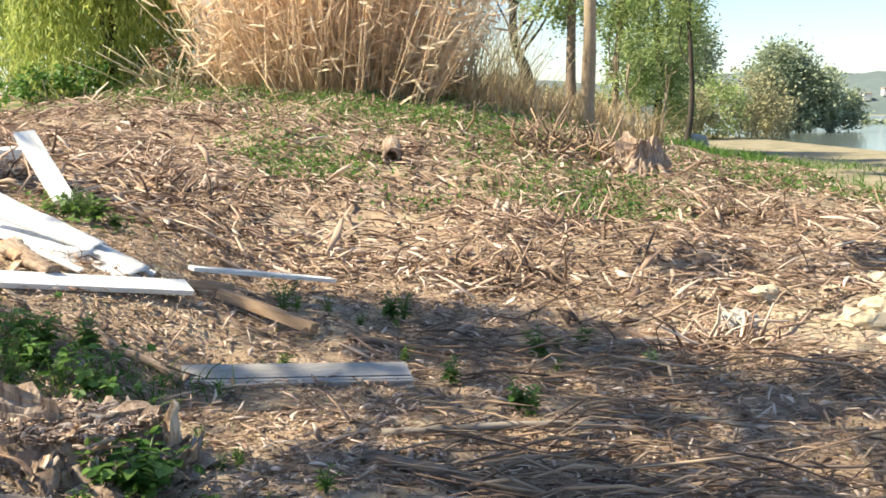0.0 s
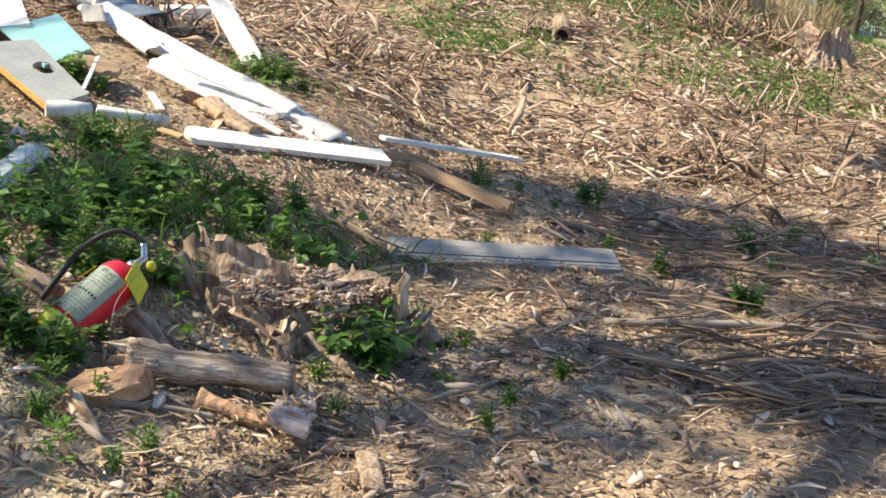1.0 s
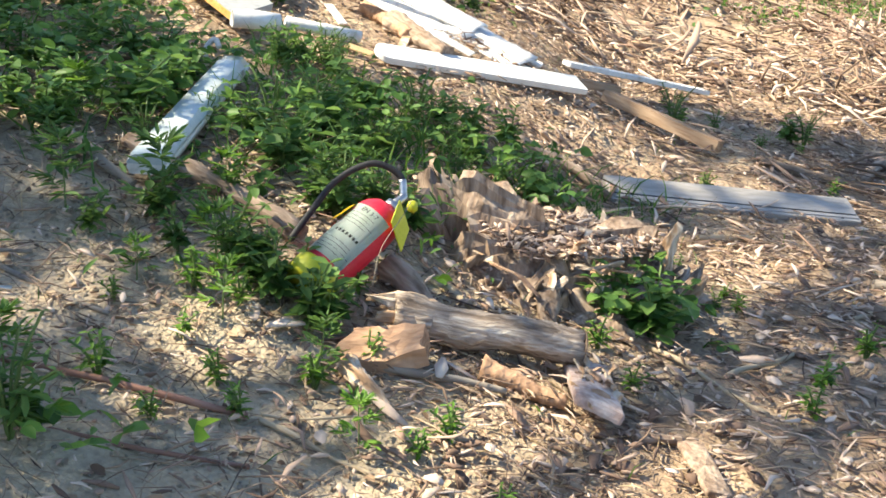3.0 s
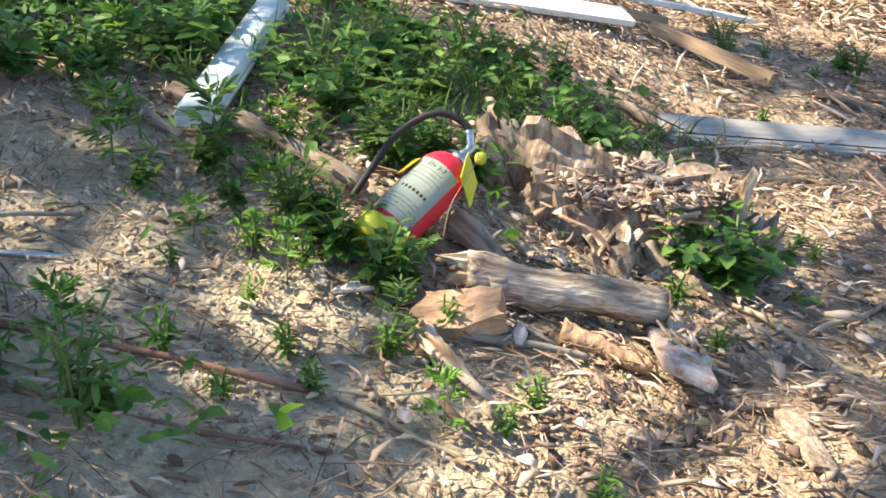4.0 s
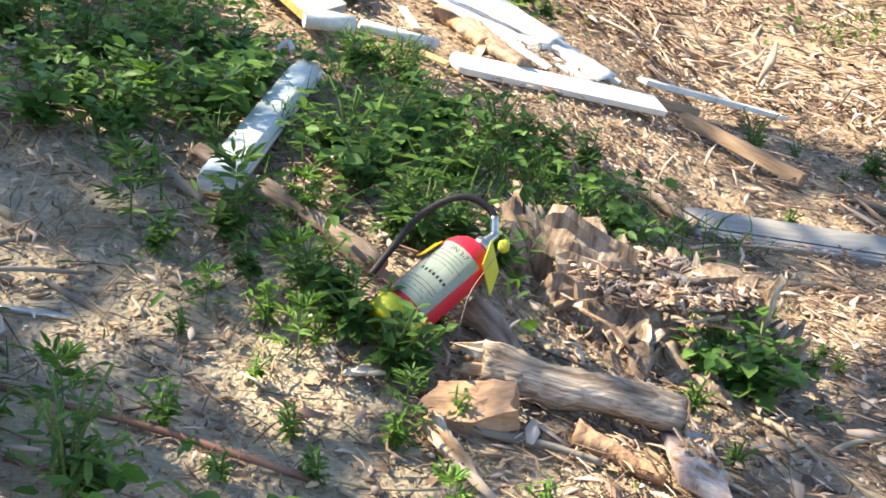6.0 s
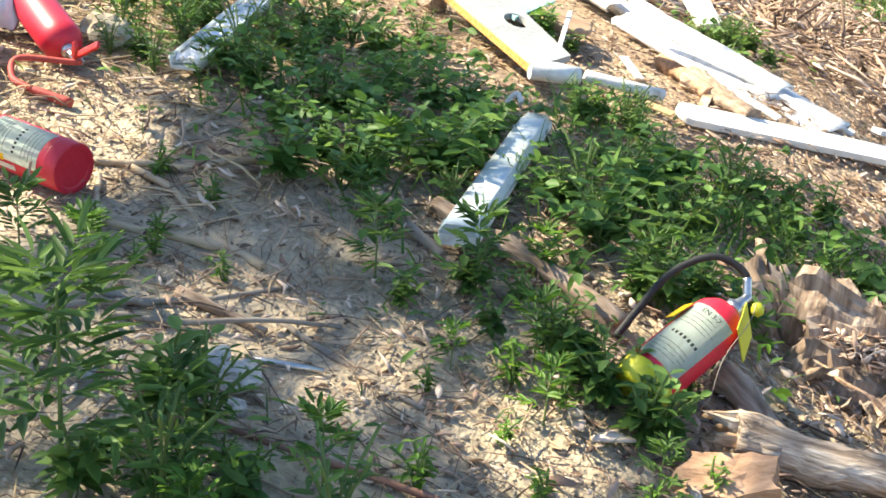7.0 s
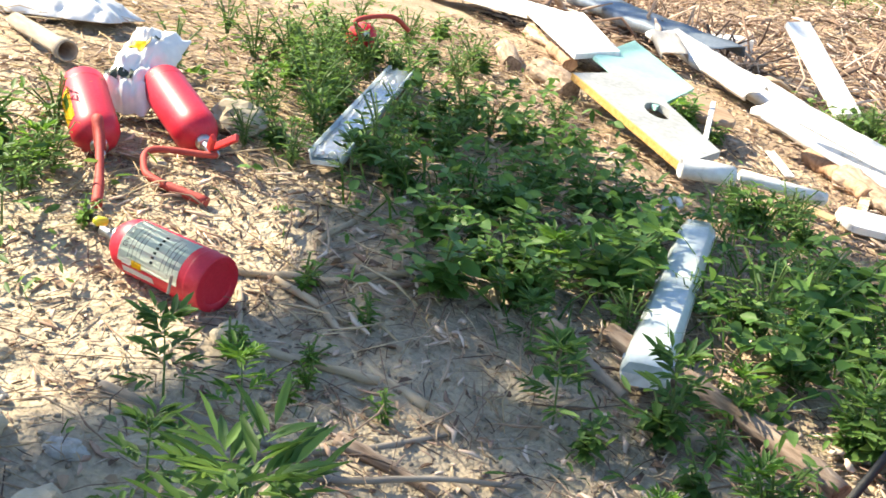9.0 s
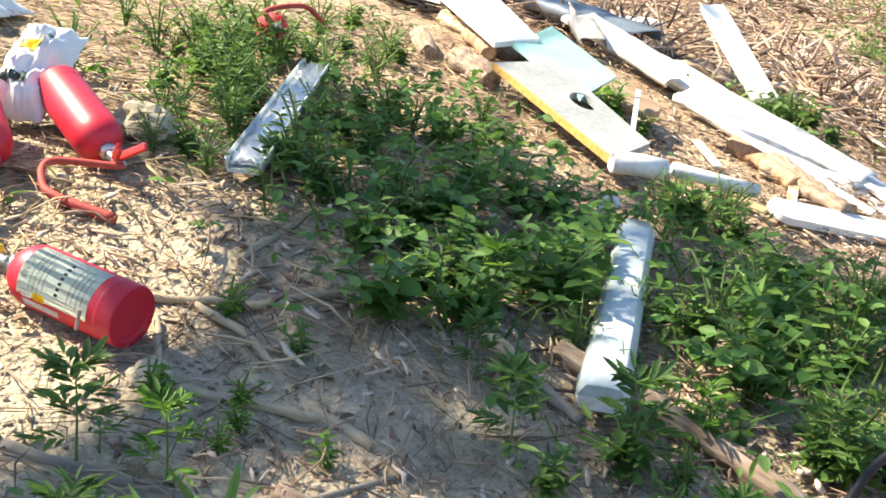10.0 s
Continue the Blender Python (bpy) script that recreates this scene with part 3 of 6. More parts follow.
def car(label, p, turn):
    """A parked hatchback; x runs to its nose."""
    ob = thing("car", label, "car", Matrix.Translation(p) @ pose(0, 0, 0, 0, 0, turn))
    low = [(-2.05, 0.35, 0.62), (-2.08, 0.6, 0.8), (-2.0, 0.95, 0.82), (-1.2, 0.98, 0.84), (0.75, 0.94, 0.84), (1.6, 0.8, 0.8), (1.98, 0.66, 0.72), (2.06, 0.45, 0.66), (2.0, 0.28, 0.62), (0.0, 0.25, 0.7)]
    cabin = [(-1.95, 0.94, 0.76), (-1.6, 1.38, 0.58), (-0.6, 1.45, 0.58), (0.1, 1.4, 0.58), (0.85, 0.92, 0.74)]

    def hull(name, prof, material, label="", shrink=1.0):
        bm = bmesh.new()
        a = [bm.verts.new((x, -w * shrink, z)) for x, z, w in prof]
        b = [bm.verts.new((x, w * shrink, z)) for x, z, w in prof]
        n = len(prof)
        for i in range(n):
            bm.faces.new((a[i], a[(i + 1) % n], b[(i + 1) % n], b[i]))
        bm.faces.new(a[::-1])
        bm.faces.new(b)
        bmesh.ops.recalc_face_normals(bm, faces=bm.faces)
        bmesh.ops.bevel(bm, geom=bm.edges[:], offset=0.05, segments=3, profile=0.6, affect="EDGES")
        for f in bm.faces:
            f.smooth = True
        return part(name, bm, material, ob, label)

    hull("body", low, CARBLUE)
    hull("cabin", cabin, CARBLUE)
    part("windscreen", box(0.02, 1.2, 0.62, 0.008), CARGLASS, ob, "dark windscreen", pose(0.5, 0, 1.17, 0, -57, 0))
    for s_ in (-1, 1):
        part("side_window", box(1.7, 0.02, 0.32, 0.008), CARGLASS, ob, "dark side window", pose(-0.6, s_ * 0.655, 1.18, s_ * 20, 0, 0))
        part("headlight", box(0.12, 0.34, 0.15, 0.03), LAMPGLASS, ob, "clear headlight", pose(1.93, s_ * 0.52, 0.64, 0, 12, s_ * 18))
        part("mirror", box(0.1, 0.2, 0.13, 0.03), CARBLUE, ob, "", pose(0.62, s_ * 0.93, 0.98))
        for x in (-1.3, 1.3):
            tyre = part("tyre", lathe([(0.2, -0.09), (0.29, -0.09), (0.31, -0.06), (0.31, 0.06), (0.29, 0.09), (0.2, 0.09)], 28), BLACKRUBBER, ob, "black tyre", pose(x, s_ * 0.74, 0.31, 90))
            part("rim", lathe([(0.05, 0.095), (0.2, 0.092), (0.2, -0.092), (0.05, -0.095)], 20), STEEL, tyre, "steel rim")
    part("bumper", box(0.14, 1.36, 0.2, 0.05), BLACKRUBBER, ob, "dark front bumper", pose(2.03, 0, 0.4))
    part("grille", box(0.04, 0.6, 0.09, 0.01), BLACKRUBBER, ob, "dark grille", pose(2.03, 0, 0.62))
    part("number_plate", box(0.02, 0.5, 0.11, 0.004), SIGNWHITE, ob, "blank pale number plate", pose(2.105, 0, 0.42))
    return ob


CARBLUE = mat("dark_blue_car_paint", [(0.012, 0.018, 0.06), (0.02, 0.028, 0.085)], 0.25, 2, 0, 20, spec=0.6)
CARGLASS = mat("tinted_car_glass", [(0.02, 0.025, 0.03), (0.035, 0.04, 0.045)], 0.08, 2, 0, 20, spec=0.6)
LAMPGLASS = mat("headlight_glass", [(0.5, 0.52, 0.54), (0.62, 0.64, 0.65)], 0.15, 6, 0, 40, spec=0.6)
car("dark blue hatchback parked beyond the litter bank", on(-14.1, 32.2, 0.0), -56)
tree("poplar with a straight pale brown trunk standing on the bank", 2.93, 22.5, [(0, 0, 0), (0.03, 0, 2), (0.02, 0, 4.5), (0.1, 0, 8)], 0.155, 0.09, [((0, 0, 9), (2.2, 2.2, 2.0), 90)], PALE_BARK, TREELEAF, 11)
tree("slender grey-barked tree with light green leaves", 3.5, 30.0, [(0, 0, 0), (-0.05, 0, 2), (0, 0, 5), (0.2, 0, 8)], 0.16, 0.08, [((-0.5, 0, 4.0), (1.1, 1.2, 1.3), 60), ((0.2, 0, 7), (2, 2, 1.6), 60)], BARK, TREELEAF, 12)
tree("leaning dark-barked tree with sparse silver-green leaves", 3.1, 38.0, [(0, 0, 0), (-0.25, 0, 1.6), (-0.7, 0, 3.0), (-0.6, 0.2, 6)], 0.28, 0.08, [((-1.4, 0, 4.6), (2.4, 1.8, 1.6), 70), ((0.6, 0, 5.4), (1.5, 1.5, 1.2), 40)], DARK_BARK, GREYLEAF, 13, 0.1, 16, 9)
tree("slim dark-trunked young tree on the grassy flat", 7.3, 33.0, [(0, 0, 0), (0.12, 0, 1.6), (0, 0, 3.4), (-0.35, 0, 7)], 0.1, 0.04, [((-0.2, 0, 5.2), (1.1, 1.1, 1.7), 60)], DARK_BARK, TREELEAF, 14)
tree("leafy tree with several thin stems by the river", 5.7, 36.0, [(0, 0, 0), (-0.1, 0, 2), (0.1, 0, 5), (0, 0, 8)], 0.14, 0.06, [((-0.2, 0, 5.2), (1.5, 1.5, 2.4), 120), ((0.2, 0, 2.0), (1.0, 1.0, 1.0), 40)], BARK, TREELEAF, 15)
tree("dense dark green tree behind the sign", 7.4, 38.5, [(0, 0, 0), (0.1, 0, 2), (-0.1, 0, 5), (0, 0, 8)], 0.16, 0.06, [((0.1, 0, 4.4), (1.6, 1.4, 2.6), 170), ((0.1, 0, 1.6), (1.3, 1.2, 1.2), 60)], DARK_BARK, TREELEAF, 16)
tree("small forked tree with a pale bare trunk", 6.4, 34.0, [(0, 0, 0), (-0.35, 0, 0.7), (-0.75, 0, 1.5), (-0.7, 0, 2.4)], 0.06, 0.03, [((-0.6, 0, 2.9), (0.7, 0.7, 0.7), 24)], PALE_BARK, TREELEAF, 17, 0.1, 20, 3)
tree("small forked tree with a pale bare trunk", 6.75, 34.2, [(0, 0, 0), (0.05, 0, 0.8), (0.15, 0, 1.6), (0.1, 0, 2.6)], 0.06, 0.03, [((0.1, 0, 3.0), (0.7, 0.7, 0.8), 24)], PALE_BARK, TREELEAF, 18, 0.1, 20, 3)
tree("tall pale green poplar far along the bank", 17.0, 75.0, [(0, 0, 0), (0, 0, 3), (0, 0, 6)], 0.2, 0.08, [((0, 0, 4.6), (1.7, 1.7, 3.0), 110)], BARK, HAZELEAF, 19, 0.25, 50)
tree("large round dark green tree at the water's edge", 29.8, 96.0, [(0, 0, -1.8), (0, 0, 2), (0, 0, 4)], 0.4, 0.2, [((-0.6, 0, 4.2), (3.0, 2.6, 2.6), 200), ((2.0, 0, 3.0), (2.6, 2.4, 2.2), 130), ((0.6, 0, 0.9), (4.4, 2.2, 1.3), 120)], DARK_BARK, HAZELEAF, 20, 0.32, 50, foot=0.1)
tree("lower green tree leaning over the water", 35.0, 100.0, [(0, 0, -1.8), (0.2, 0, 1.4), (0.5, 0, 3)], 0.3, 0.1, [((0.2, 0, 1.4), (2.8, 2.2, 1.8), 140)], DARK_BARK, HAZELEAF, 21, 0.3, 50, foot=0.1)
for i, (x, y, rx, rz) in enumerate([(14.2, 58, 1.9, 1.7), (16.4, 60, 1.9, 1.9), (18.6, 63, 1.6, 1.4), (12.2, 56, 1.6, 1.3)]):
    shrub("brownish-green riverside willow scrub", x, y, (rx, 1.6, rz), 110, BROWNLEAF if i else TREELEAF, 30 + i, 0.2, 20)
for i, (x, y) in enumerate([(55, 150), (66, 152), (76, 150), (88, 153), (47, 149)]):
    shrub("low green bushes on the far bank", x, y, (6, 2.5, 1.3), 60, HAZELEAF, 40 + i, 0.6, 16)
# scrub round the canes
shrub("grey-green leafless scrub beside the canes", -5.1, 25.5, (1.5, 1.0, 1.6), 40, GREYLEAF, 50, 0.06, 16, stems=200)
shrub("grey-green leafless scrub beside the canes", -0.1, 24.0, (1.7, 1.0, 1.9), 60, GREYLEAF, 51, 0.06, 16, stems=240)
shrub("grey-green leafless scrub beside the canes", 1.3, 26.5, (1.3, 1.0, 1.3), 50, GREYLEAF, 52, 0.06, 14, stems=160)
shrub("bushy green undergrowth below the willow", -7.6, 22.3, (1.3, 0.9, 0.5), 60, LEAFDARK, 53, 0.12, 24)
shrub("bushy green undergrowth below the willow", -6.3, 23.5, (1.2, 0.8, 0.6), 50, TREELEAF, 54, 0.12, 24)
shrub("brown dead scrub at the edge of the canes", -5.0, 22.0, (1.3, 0.7, 0.5), 30, DEADLEAF, 55, 0.1, 16, stems=60)
for i in range(5):
    shrub("pale green hedge far behind the bank", -2 + 2.2 * i, 42 + i, (1.6, 1.2, 0.9), 50, GREYLEAF, 60 + i, 0.16, 20)

# dry giant canes
r = np.random.default_rng(70)
n = 1700
rx, ry = r.normal(0, 1, n), r.normal(0, 0.8, n)
cx = -2.15 + np.clip(rx, -1.9, 1.9) * 1.0
cy = 21.6 + ry
p0 = np.stack([cx, cy, ground_z(cx, cy) - 0.02], 1)
lean = np.stack([rx * 0.2 + r.normal(0, 0.24, n), r.normal(-0.05, 0.15, n), np.ones(n)], 1)
p1 = p0 + unit(lean) * (r.uniform(1.8, 5.2, n) * np.clip(1.15 - 0.2 * np.abs(rx), 0.5, 1.2))[:, None]
w = r.uniform(0.007, 0.017, n)
canes = prisms(p0, p1, w, w, 0.03, 0.4, r)
k = 7000
src = r.integers(0, n, k)
f = r.uniform(0.15, 1.0, k)[:, None]
o = p0[src] * (1 - f) + p1[src] * f
ln = r.uniform(0.2, 0.5, k)
lv = leaves(o, unit(r.normal(size=(k, 3)) * [1, 0.6, 0.5] + [0, 0, 0.1]), r.normal(size=(k, 3)), ln, ln * 0.035, droop=0.8)
part("reed_bed", quads_mesh("reed_bed", *join(canes, lv)), REED)
tagged(bpy.data.objects["reed_bed"], "tall stand of dry straw-coloured giant canes", "canes", kind="stuff")
# dry grass at the right foot of the canes
n = 2600
cx, cy = r.uniform(0.2, 4.6, n), r.uniform(22, 30, n)
o = np.stack([cx, cy, ground_z(cx, cy)], 1)
part("dry_grass", quads_mesh("dry_grass", *blades(o, unit(r.normal(size=(n, 3)) * [0.3, 0.3, 0.1] + [0, 0, 1]), r.uniform(0.4, 1.1, n), r.uniform(0.01, 0.025, n))), STRAW)
tagged(bpy.data.objects["dry_grass"], "pale dry grass along the bank top", "grass", kind="stuff")

sign = thing("sign", "small blank white notice board on a post", "sign", Matrix.Translation(on(6.67, 36.2, 0)))
part("post", box(0.05, 0.05, 1.3, 0.005, cz=0.6), PALE_BARK, sign)
part("board", box(0.36, 0.02, 0.34, 0.004, cy=-0.04, cz=0.95), SIGNWHITE, sign)


def rock(name, label, p, size, material, seed, sq=(1, 1, 0.7)):
    bm = bmesh.new()
    bmesh.ops.create_icosphere(bm, subdivisions=3, radius=1.0)
    for v in bm.verts:
        d = v.co.normalized()
        k = 1 + 0.35 * noise.noise(d * 1.3 + Vector((seed, 0, 0))) + 0.2 * noise.noise(d * 3 + Vector((seed, 5, 0))) + 0.08 * noise.noise(d * 9 + Vector((seed, 9, 0)))
        v.co = Vector((d.x * sq[0], d.y * sq[1], d.z * sq[2])) * k * size
        v.co.z = max(v.co.z, -0.45 * size)
    ob = part(name, bm, material)
    ob.matrix_world = Matrix.Translation(p) @ pose(0, 0, 0, 0, 0, seed * 50)
    return tagged(ob, label, "rock")


rock("boulder", "pale rounded boulder on the grass", on(9.0, 39, 0.2), 0.42, STONE, 3)
for i, (x, y) in enumerate([(252, 659), (266, 664)]):
    house = thing("house", "tiny white house on the distant hillside", "house", Matrix.Translation((x, y, hill_top(x, y) + 1.5)))
    part("wall", box(5, 5, 4), ROOFRED, house)
    part("roof", box(5.6, 5.6, 0.8, 0.3, cz=2.3), TERRACOTTA, house)

# unseen tall tree beside the path, its crown clumps placed to shade the ground
shade = thing("tree", "unseen tall spreading tree beside the path that casts dappled shade", "tree", Matrix.Translation(on(-10.5, -4.0, -0.1)))
part("trunk", tube(curve_points([(0, 0, 0), (0.2, 0.3, 3), (0.6, 1.0, 6), (1.2, 1.8, 9)], 6), [0.32 - 0.01 * i for i in range(19)], 12, 0.05), BARK, shade)
shade_spots = [(0.3, 7.2, 1.2, 1.3, 50), (1.7, 5.8, 1.2, 1.1, 46), (-0.7, 7.7, 1.0, 0.7, 24), (-2.4, 5.1, 0.7, 0.6, 6), (0.1, 4.5, 1.0, 0.5, 26), (1.6, 4.2, 0.8, 0.5, 16), (4.8, 10.3, 1.2, 0.9, 34), (-1.9, 5.6, 0.5, 0.35, 7), (-2.8, 2.7, 0.8, 0.3, 5), (2.4, 10.2, 1.0, 0.4, 10), (-3.1, 9.6, 1.2, 0.35, 12), (-0.9, 5.7, 0.6, 0.4, 10), (-0.4, 3.9, 0.5, 0.35, 7)]
# shade on the higher bank
bank_shade = [(-3.35, 3.72, 0.35, 0.25, 6), (-3.6, 4.6, 0.5, 0.4, 7), (-3.45, 5.1, 0.5, 0.4, 6), (-2.85, 3.55, 0.35, 0.2, 2), (-3.15, 4.1, 0.35, 0.25, 2), (-2.5, 3.85, 0.35, 0.3, 2), (-2.85, 3.05, 0.3, 0.15, 2)]
shade_spots += [(x + gz(x, y) * SUN_DIR.x / -SUN_DIR.z, y + gz(x, y) * SUN_DIR.y / -SUN_DIR.z, ax, ay, n) for x, y, ax, ay, n in bank_shade]
TREE_H = 8.5
for i, (sx, sy, ax, ay, n) in enumerate(shade_spots):
    c = Vector((sx, sy, 0)) + SUN_DIR * (TREE_H / SUN_DIR.z)
    loc = c - shade.matrix_world.translation
    part("limb", tube(curve_points([(0.7, 1.2, 6.4), (loc + Vector((0.6, 1.2, 6))) / 2, loc], 6), [0.1 - 0.007 * j for j in range(13)], 6, 0.05, seed=i), BARK, shade)
    cc = crown_centres(loc, (ax, ay, 0.6), n, 80 + i, 0.0)
    part("crown", quads_mesh("crown", *foliage(cc, (0.3, 0.3, 0.2), 16, 0.2, 80 + i)), TREELEAF, shade)


# ---- litter ----
def scatter(n, x0, x1, y0, y1, seed, keep=None):
    r = np.random.default_rng(seed)
    x, y = r.uniform(x0, x1, n), r.uniform(y0, y1, n)
    if keep is not None:
        ok = r.uniform(0, 1, n) < keep(x, y)
        x, y = x[ok], y[ok]
    return x, y, r


def litter(name, label, category, material, n, area, ln, wd, seed, keep=None, lift=0.03, thin=0.6, bend=0.05, tilt=0.12, az=None):
    x, y, r = scatter(n, *area, seed, keep)
    n = len(x)
    a = r.uniform(0, 2 * math.pi, n) if az is None else az + r.normal(0, 0.6, n)
    L = ln[0] + (ln[1] - ln[0]) * r.uniform(0, 1, n) ** 2
    dx, dy = np.cos(a) * L / 2, np.sin(a) * L / 2
    up = r.uniform(0.0, lift, n)
    s = r.normal(0, tilt, n) * L
    p0 = np.stack([x - dx, y - dy, ground_z(x - dx, y - dy) + up + np.maximum(0, -s)], 1)
    p1 = np.stack([x + dx, y + dy, ground_z(x + dx, y + dy) + up + np.maximum(0, s)], 1)
    w = wd[0] + (wd[1] - wd[0]) * r.uniform(0, 1, n) ** 2
    me = quads_mesh(name, *prisms(p0, p1, w, w * thin, bend, 0.3, r, 0.45))
    ob = part(name, me, material)
    return tagged(ob, label, category, kind="stuff")


def wild(x, y, f=1.0, s=0.0):
    return 0.5 + 0.5 * np.sin(2.3 * f * x + 1.1 * f * y + s) * np.sin(1.9 * f * y - 1.3 * f * x + 2 * s)


def bare(x, y):
    """1 on bare soil."""
    return np.maximum(0.62 * silt(x, y), 0.85 * np.exp(-((x - 3.5) / 1.1) ** 2 - ((y - 8.2) / 1.2) ** 2))


def silt(x, y):
    """1 on the bare silt of the near bank, 0 in the litter."""
    return sstep(1.7, 2.3, -x) * (1 - sstep(3.4, 4.6, y))


litter("wood_litter", "shredded brown and pale wood chips", "wood chips", CHIPS, 60000, (-5.5, 4.0, 2.2, 9.5), (0.015, 0.085), (0.004, 0.018), 101, lambda x, y: (1 - bare(x, y)) * (0.3 + 0.7 * wild(x, y)) * (1 - 0.65 * sstep(2.9, 3.6, -x)), 0.035, 0.4, 0.08)
litter("bark_litter", "thin brown bark strips and twigs", "twigs", TWIGS, 26000, (-5.5, 4.5, 2.2, 10), (0.03, 0.2), (0.002, 0.009), 102, lambda x, y: (1 - 1.1 * bare(x, y)) * (0.25 + 0.75 * wild(x, y, 0.8, 1)), 0.04, 0.6, 0.12)
litter("wood_litter", "large shredded splinters of pale wood", "wood chips", CHIPS, 1500, (-1.6, 4.5, 4.4, 10), (0.08, 0.28), (0.008, 0.03), 110, lambda x, y: 0.2 + 0.8 * wild(x, y, 1.3, 5), 0.05, 0.4, 0.06, 0.18)
litter("wood_litter", "sunlit shredded wood on the slope", "wood chips", CHIPS, 60000, (-9, 7, 9, 21), (0.04, 0.32), (0.008, 0.038), 103, lambda x, y: 0.15 + 0.85 * wild(x, y, 0.6, 2) ** 1.4, 0.08, 0.4, 0.06)
litter("bark_litter", "long brown splinters on the slope", "twigs", TWIGS, 7000, (-9, 7, 8.5, 21), (0.1, 0.42), (0.01, 0.035), 104, lambda x, y: 0.15 + 0.85 * wild(x, y, 0.7, 3), 0.1, 0.6, 0.12, 0.25)
litter("straw_litter", "pale straw and dry stems", "straw", STRAW, 18000, (-5.5, 4, 2.3, 9.5), (0.02, 0.16), (0.0015, 0.005), 105, lambda x, y: 0.25 + 0.6 * wild(x, y, 1.1, 4), 0.03, 0.6, 0.1)
litter("brush_heap", "heap of long dark brush sticks", "brush", TWIGS, 1500, (-0.2, 2.8, 4.0, 7.2), (0.12, 0.7), (0.005, 0.02), 106, lambda x, y: wild(x, y, 0.9, 5), 0.1, 0.8, 0.12, az=0.1)
litter("brush_heap", "tangled brown brush on the flat", "brush", TWIGS, 2000, (0.3, 7.5, 7.5, 14), (0.12, 0.7), (0.006, 0.022), 107, lambda x, y: wild(x, y, 0.5, 6), 0.16, 0.8, 0.15, 0.3)
litter("straw_litter", "dry straw and broken cane at the bank top", "straw", STRAW, 4500, (-7, -3.4, 3.5, 6.8), (0.04, 0.3), (0.002, 0.009), 111, lambda x, y: 0.3 + 0.7 * wild(x, y, 1.2, 1), 0.03, 0.6, 0.08)
litter("wood_litter", "brown chips at the bank top", "wood chips", CHIPS, 3500, (-7, -3.3, 3.6, 6.8), (0.02, 0.12), (0.004, 0.02), 112, lambda x, y: 0.2 + 0.8 * wild(x, y, 1.0, 3), 0.03, 0.5, 0.08)
litter("gravel", "small clods and stones on the silt", "gravel", mat("clods", [(0.22, 0.185, 0.14), (0.33, 0.28, 0.21), (0.45, 0.39, 0.29)], 0.95, 10, 0.4, 60, vary="island", amount=0.7), 5000, (-5, -1.3, 2.2, 4.6), (0.005, 0.022), (0.005, 0.018), 108, None, 0.006, 0.7, 0.0, 0.0)
litter("wood_litter", "broad torn flakes of wood in the litter", "wood chips", CHIPS, 9000, (-2.4, 4.0, 2.3, 9.5), (0.03, 0.13), (0.01, 0.04), 113, lambda x, y: (1 - bare(x, y)) * (0.2 + 0.8 * wild(x, y, 1.2, 6)), 0.04, 0.18, 0.1, 0.25)
litter("wood_litter", "broad sunlit slabs of torn wood on the slope", "wood chips", CHIPS, 6500, (-9, 7, 8.5, 20), (0.12, 0.5), (0.02, 0.075), 114, lambda x, y: 0.1 + 0.9 * wild(x, y, 0.9, 7) ** 1.3, 0.1, 0.25, 0.08, 0.25)
# laid where the pale slabs thin out, as the dark of shaded gaps
litter("bark_litter", "dark bark pieces standing in for shaded gaps on the slope", "bark", SHADECHIPS, 6000, (-9, 7, 7.9, 18), (0.06, 0.35), (0.015, 0.06), 115, lambda x, y: (1 - wild(x, y, 0.9, 7)) ** 1.5, 0.04, 0.3, 0.1, 0.15)
litter("twig_litter", "fine dry twigs over the silt", "twigs", TWIGS, 2600, (-5, -1.2, 2.2, 4.6), (0.04, 0.3), (0.0015, 0.005), 116, None, 0.015, 0.8, 0.12, 0.06)
litter("twig_litter", "pale curled bits of straw and wood on the silt", "straw", CHIPS, 5000, (-5, -1.2, 2.2, 4.4), (0.01, 0.06), (0.003, 0.014), 117, lambda x, y: 0.15 + 0.85 * wild(x, y, 1.6, 8) ** 2, 0.012, 0.3, 0.1, 0.15)
# dead leaves
x, y, r = scatter(13000, -5.5, 2.5, 2.2, 7.5, 109, lambda x, y: (0.3 + 0.5 * wild(x, y, 1.4, 2)) * (1 - 0.3 * silt(x, y)))
o = np.stack([x, y, ground_z(x, y) + r.uniform(0.002, 0.01, len(x))], 1)
ln = r.uniform(0.015, 0.05, len(x))
part("leaf_litter", quads_mesh("leaf_litter", *leaves(o, unit(r.normal(size=o.shape) * [1, 1, 0.12]), unit(r.normal(size=o.shape) * 0.3 + [0, 0, 1]), ln, ln * r.uniform(0.4, 0.8, len(x)), 0.5, 0.2)), DEADLEAF)
tagged(bpy.data.objects["leaf_litter"], "curled dead leaves and chips", "dead leaves", kind="stuff")


# ---- green growth ----
def off_line(x, y, ax, ay, bx, by, r):
    """0 within r of the line from a to b, 1 further off."""
    f = np.clip(((x - ax) * (bx - ax) + (y - ay) * (by - ay)) / ((bx - ax) ** 2 + (by - ay) ** 2), 0, 1)
    return (np.hypot(x - ax - f * (bx - ax), y - ay - f * (by - ay)) > r) * 1.0


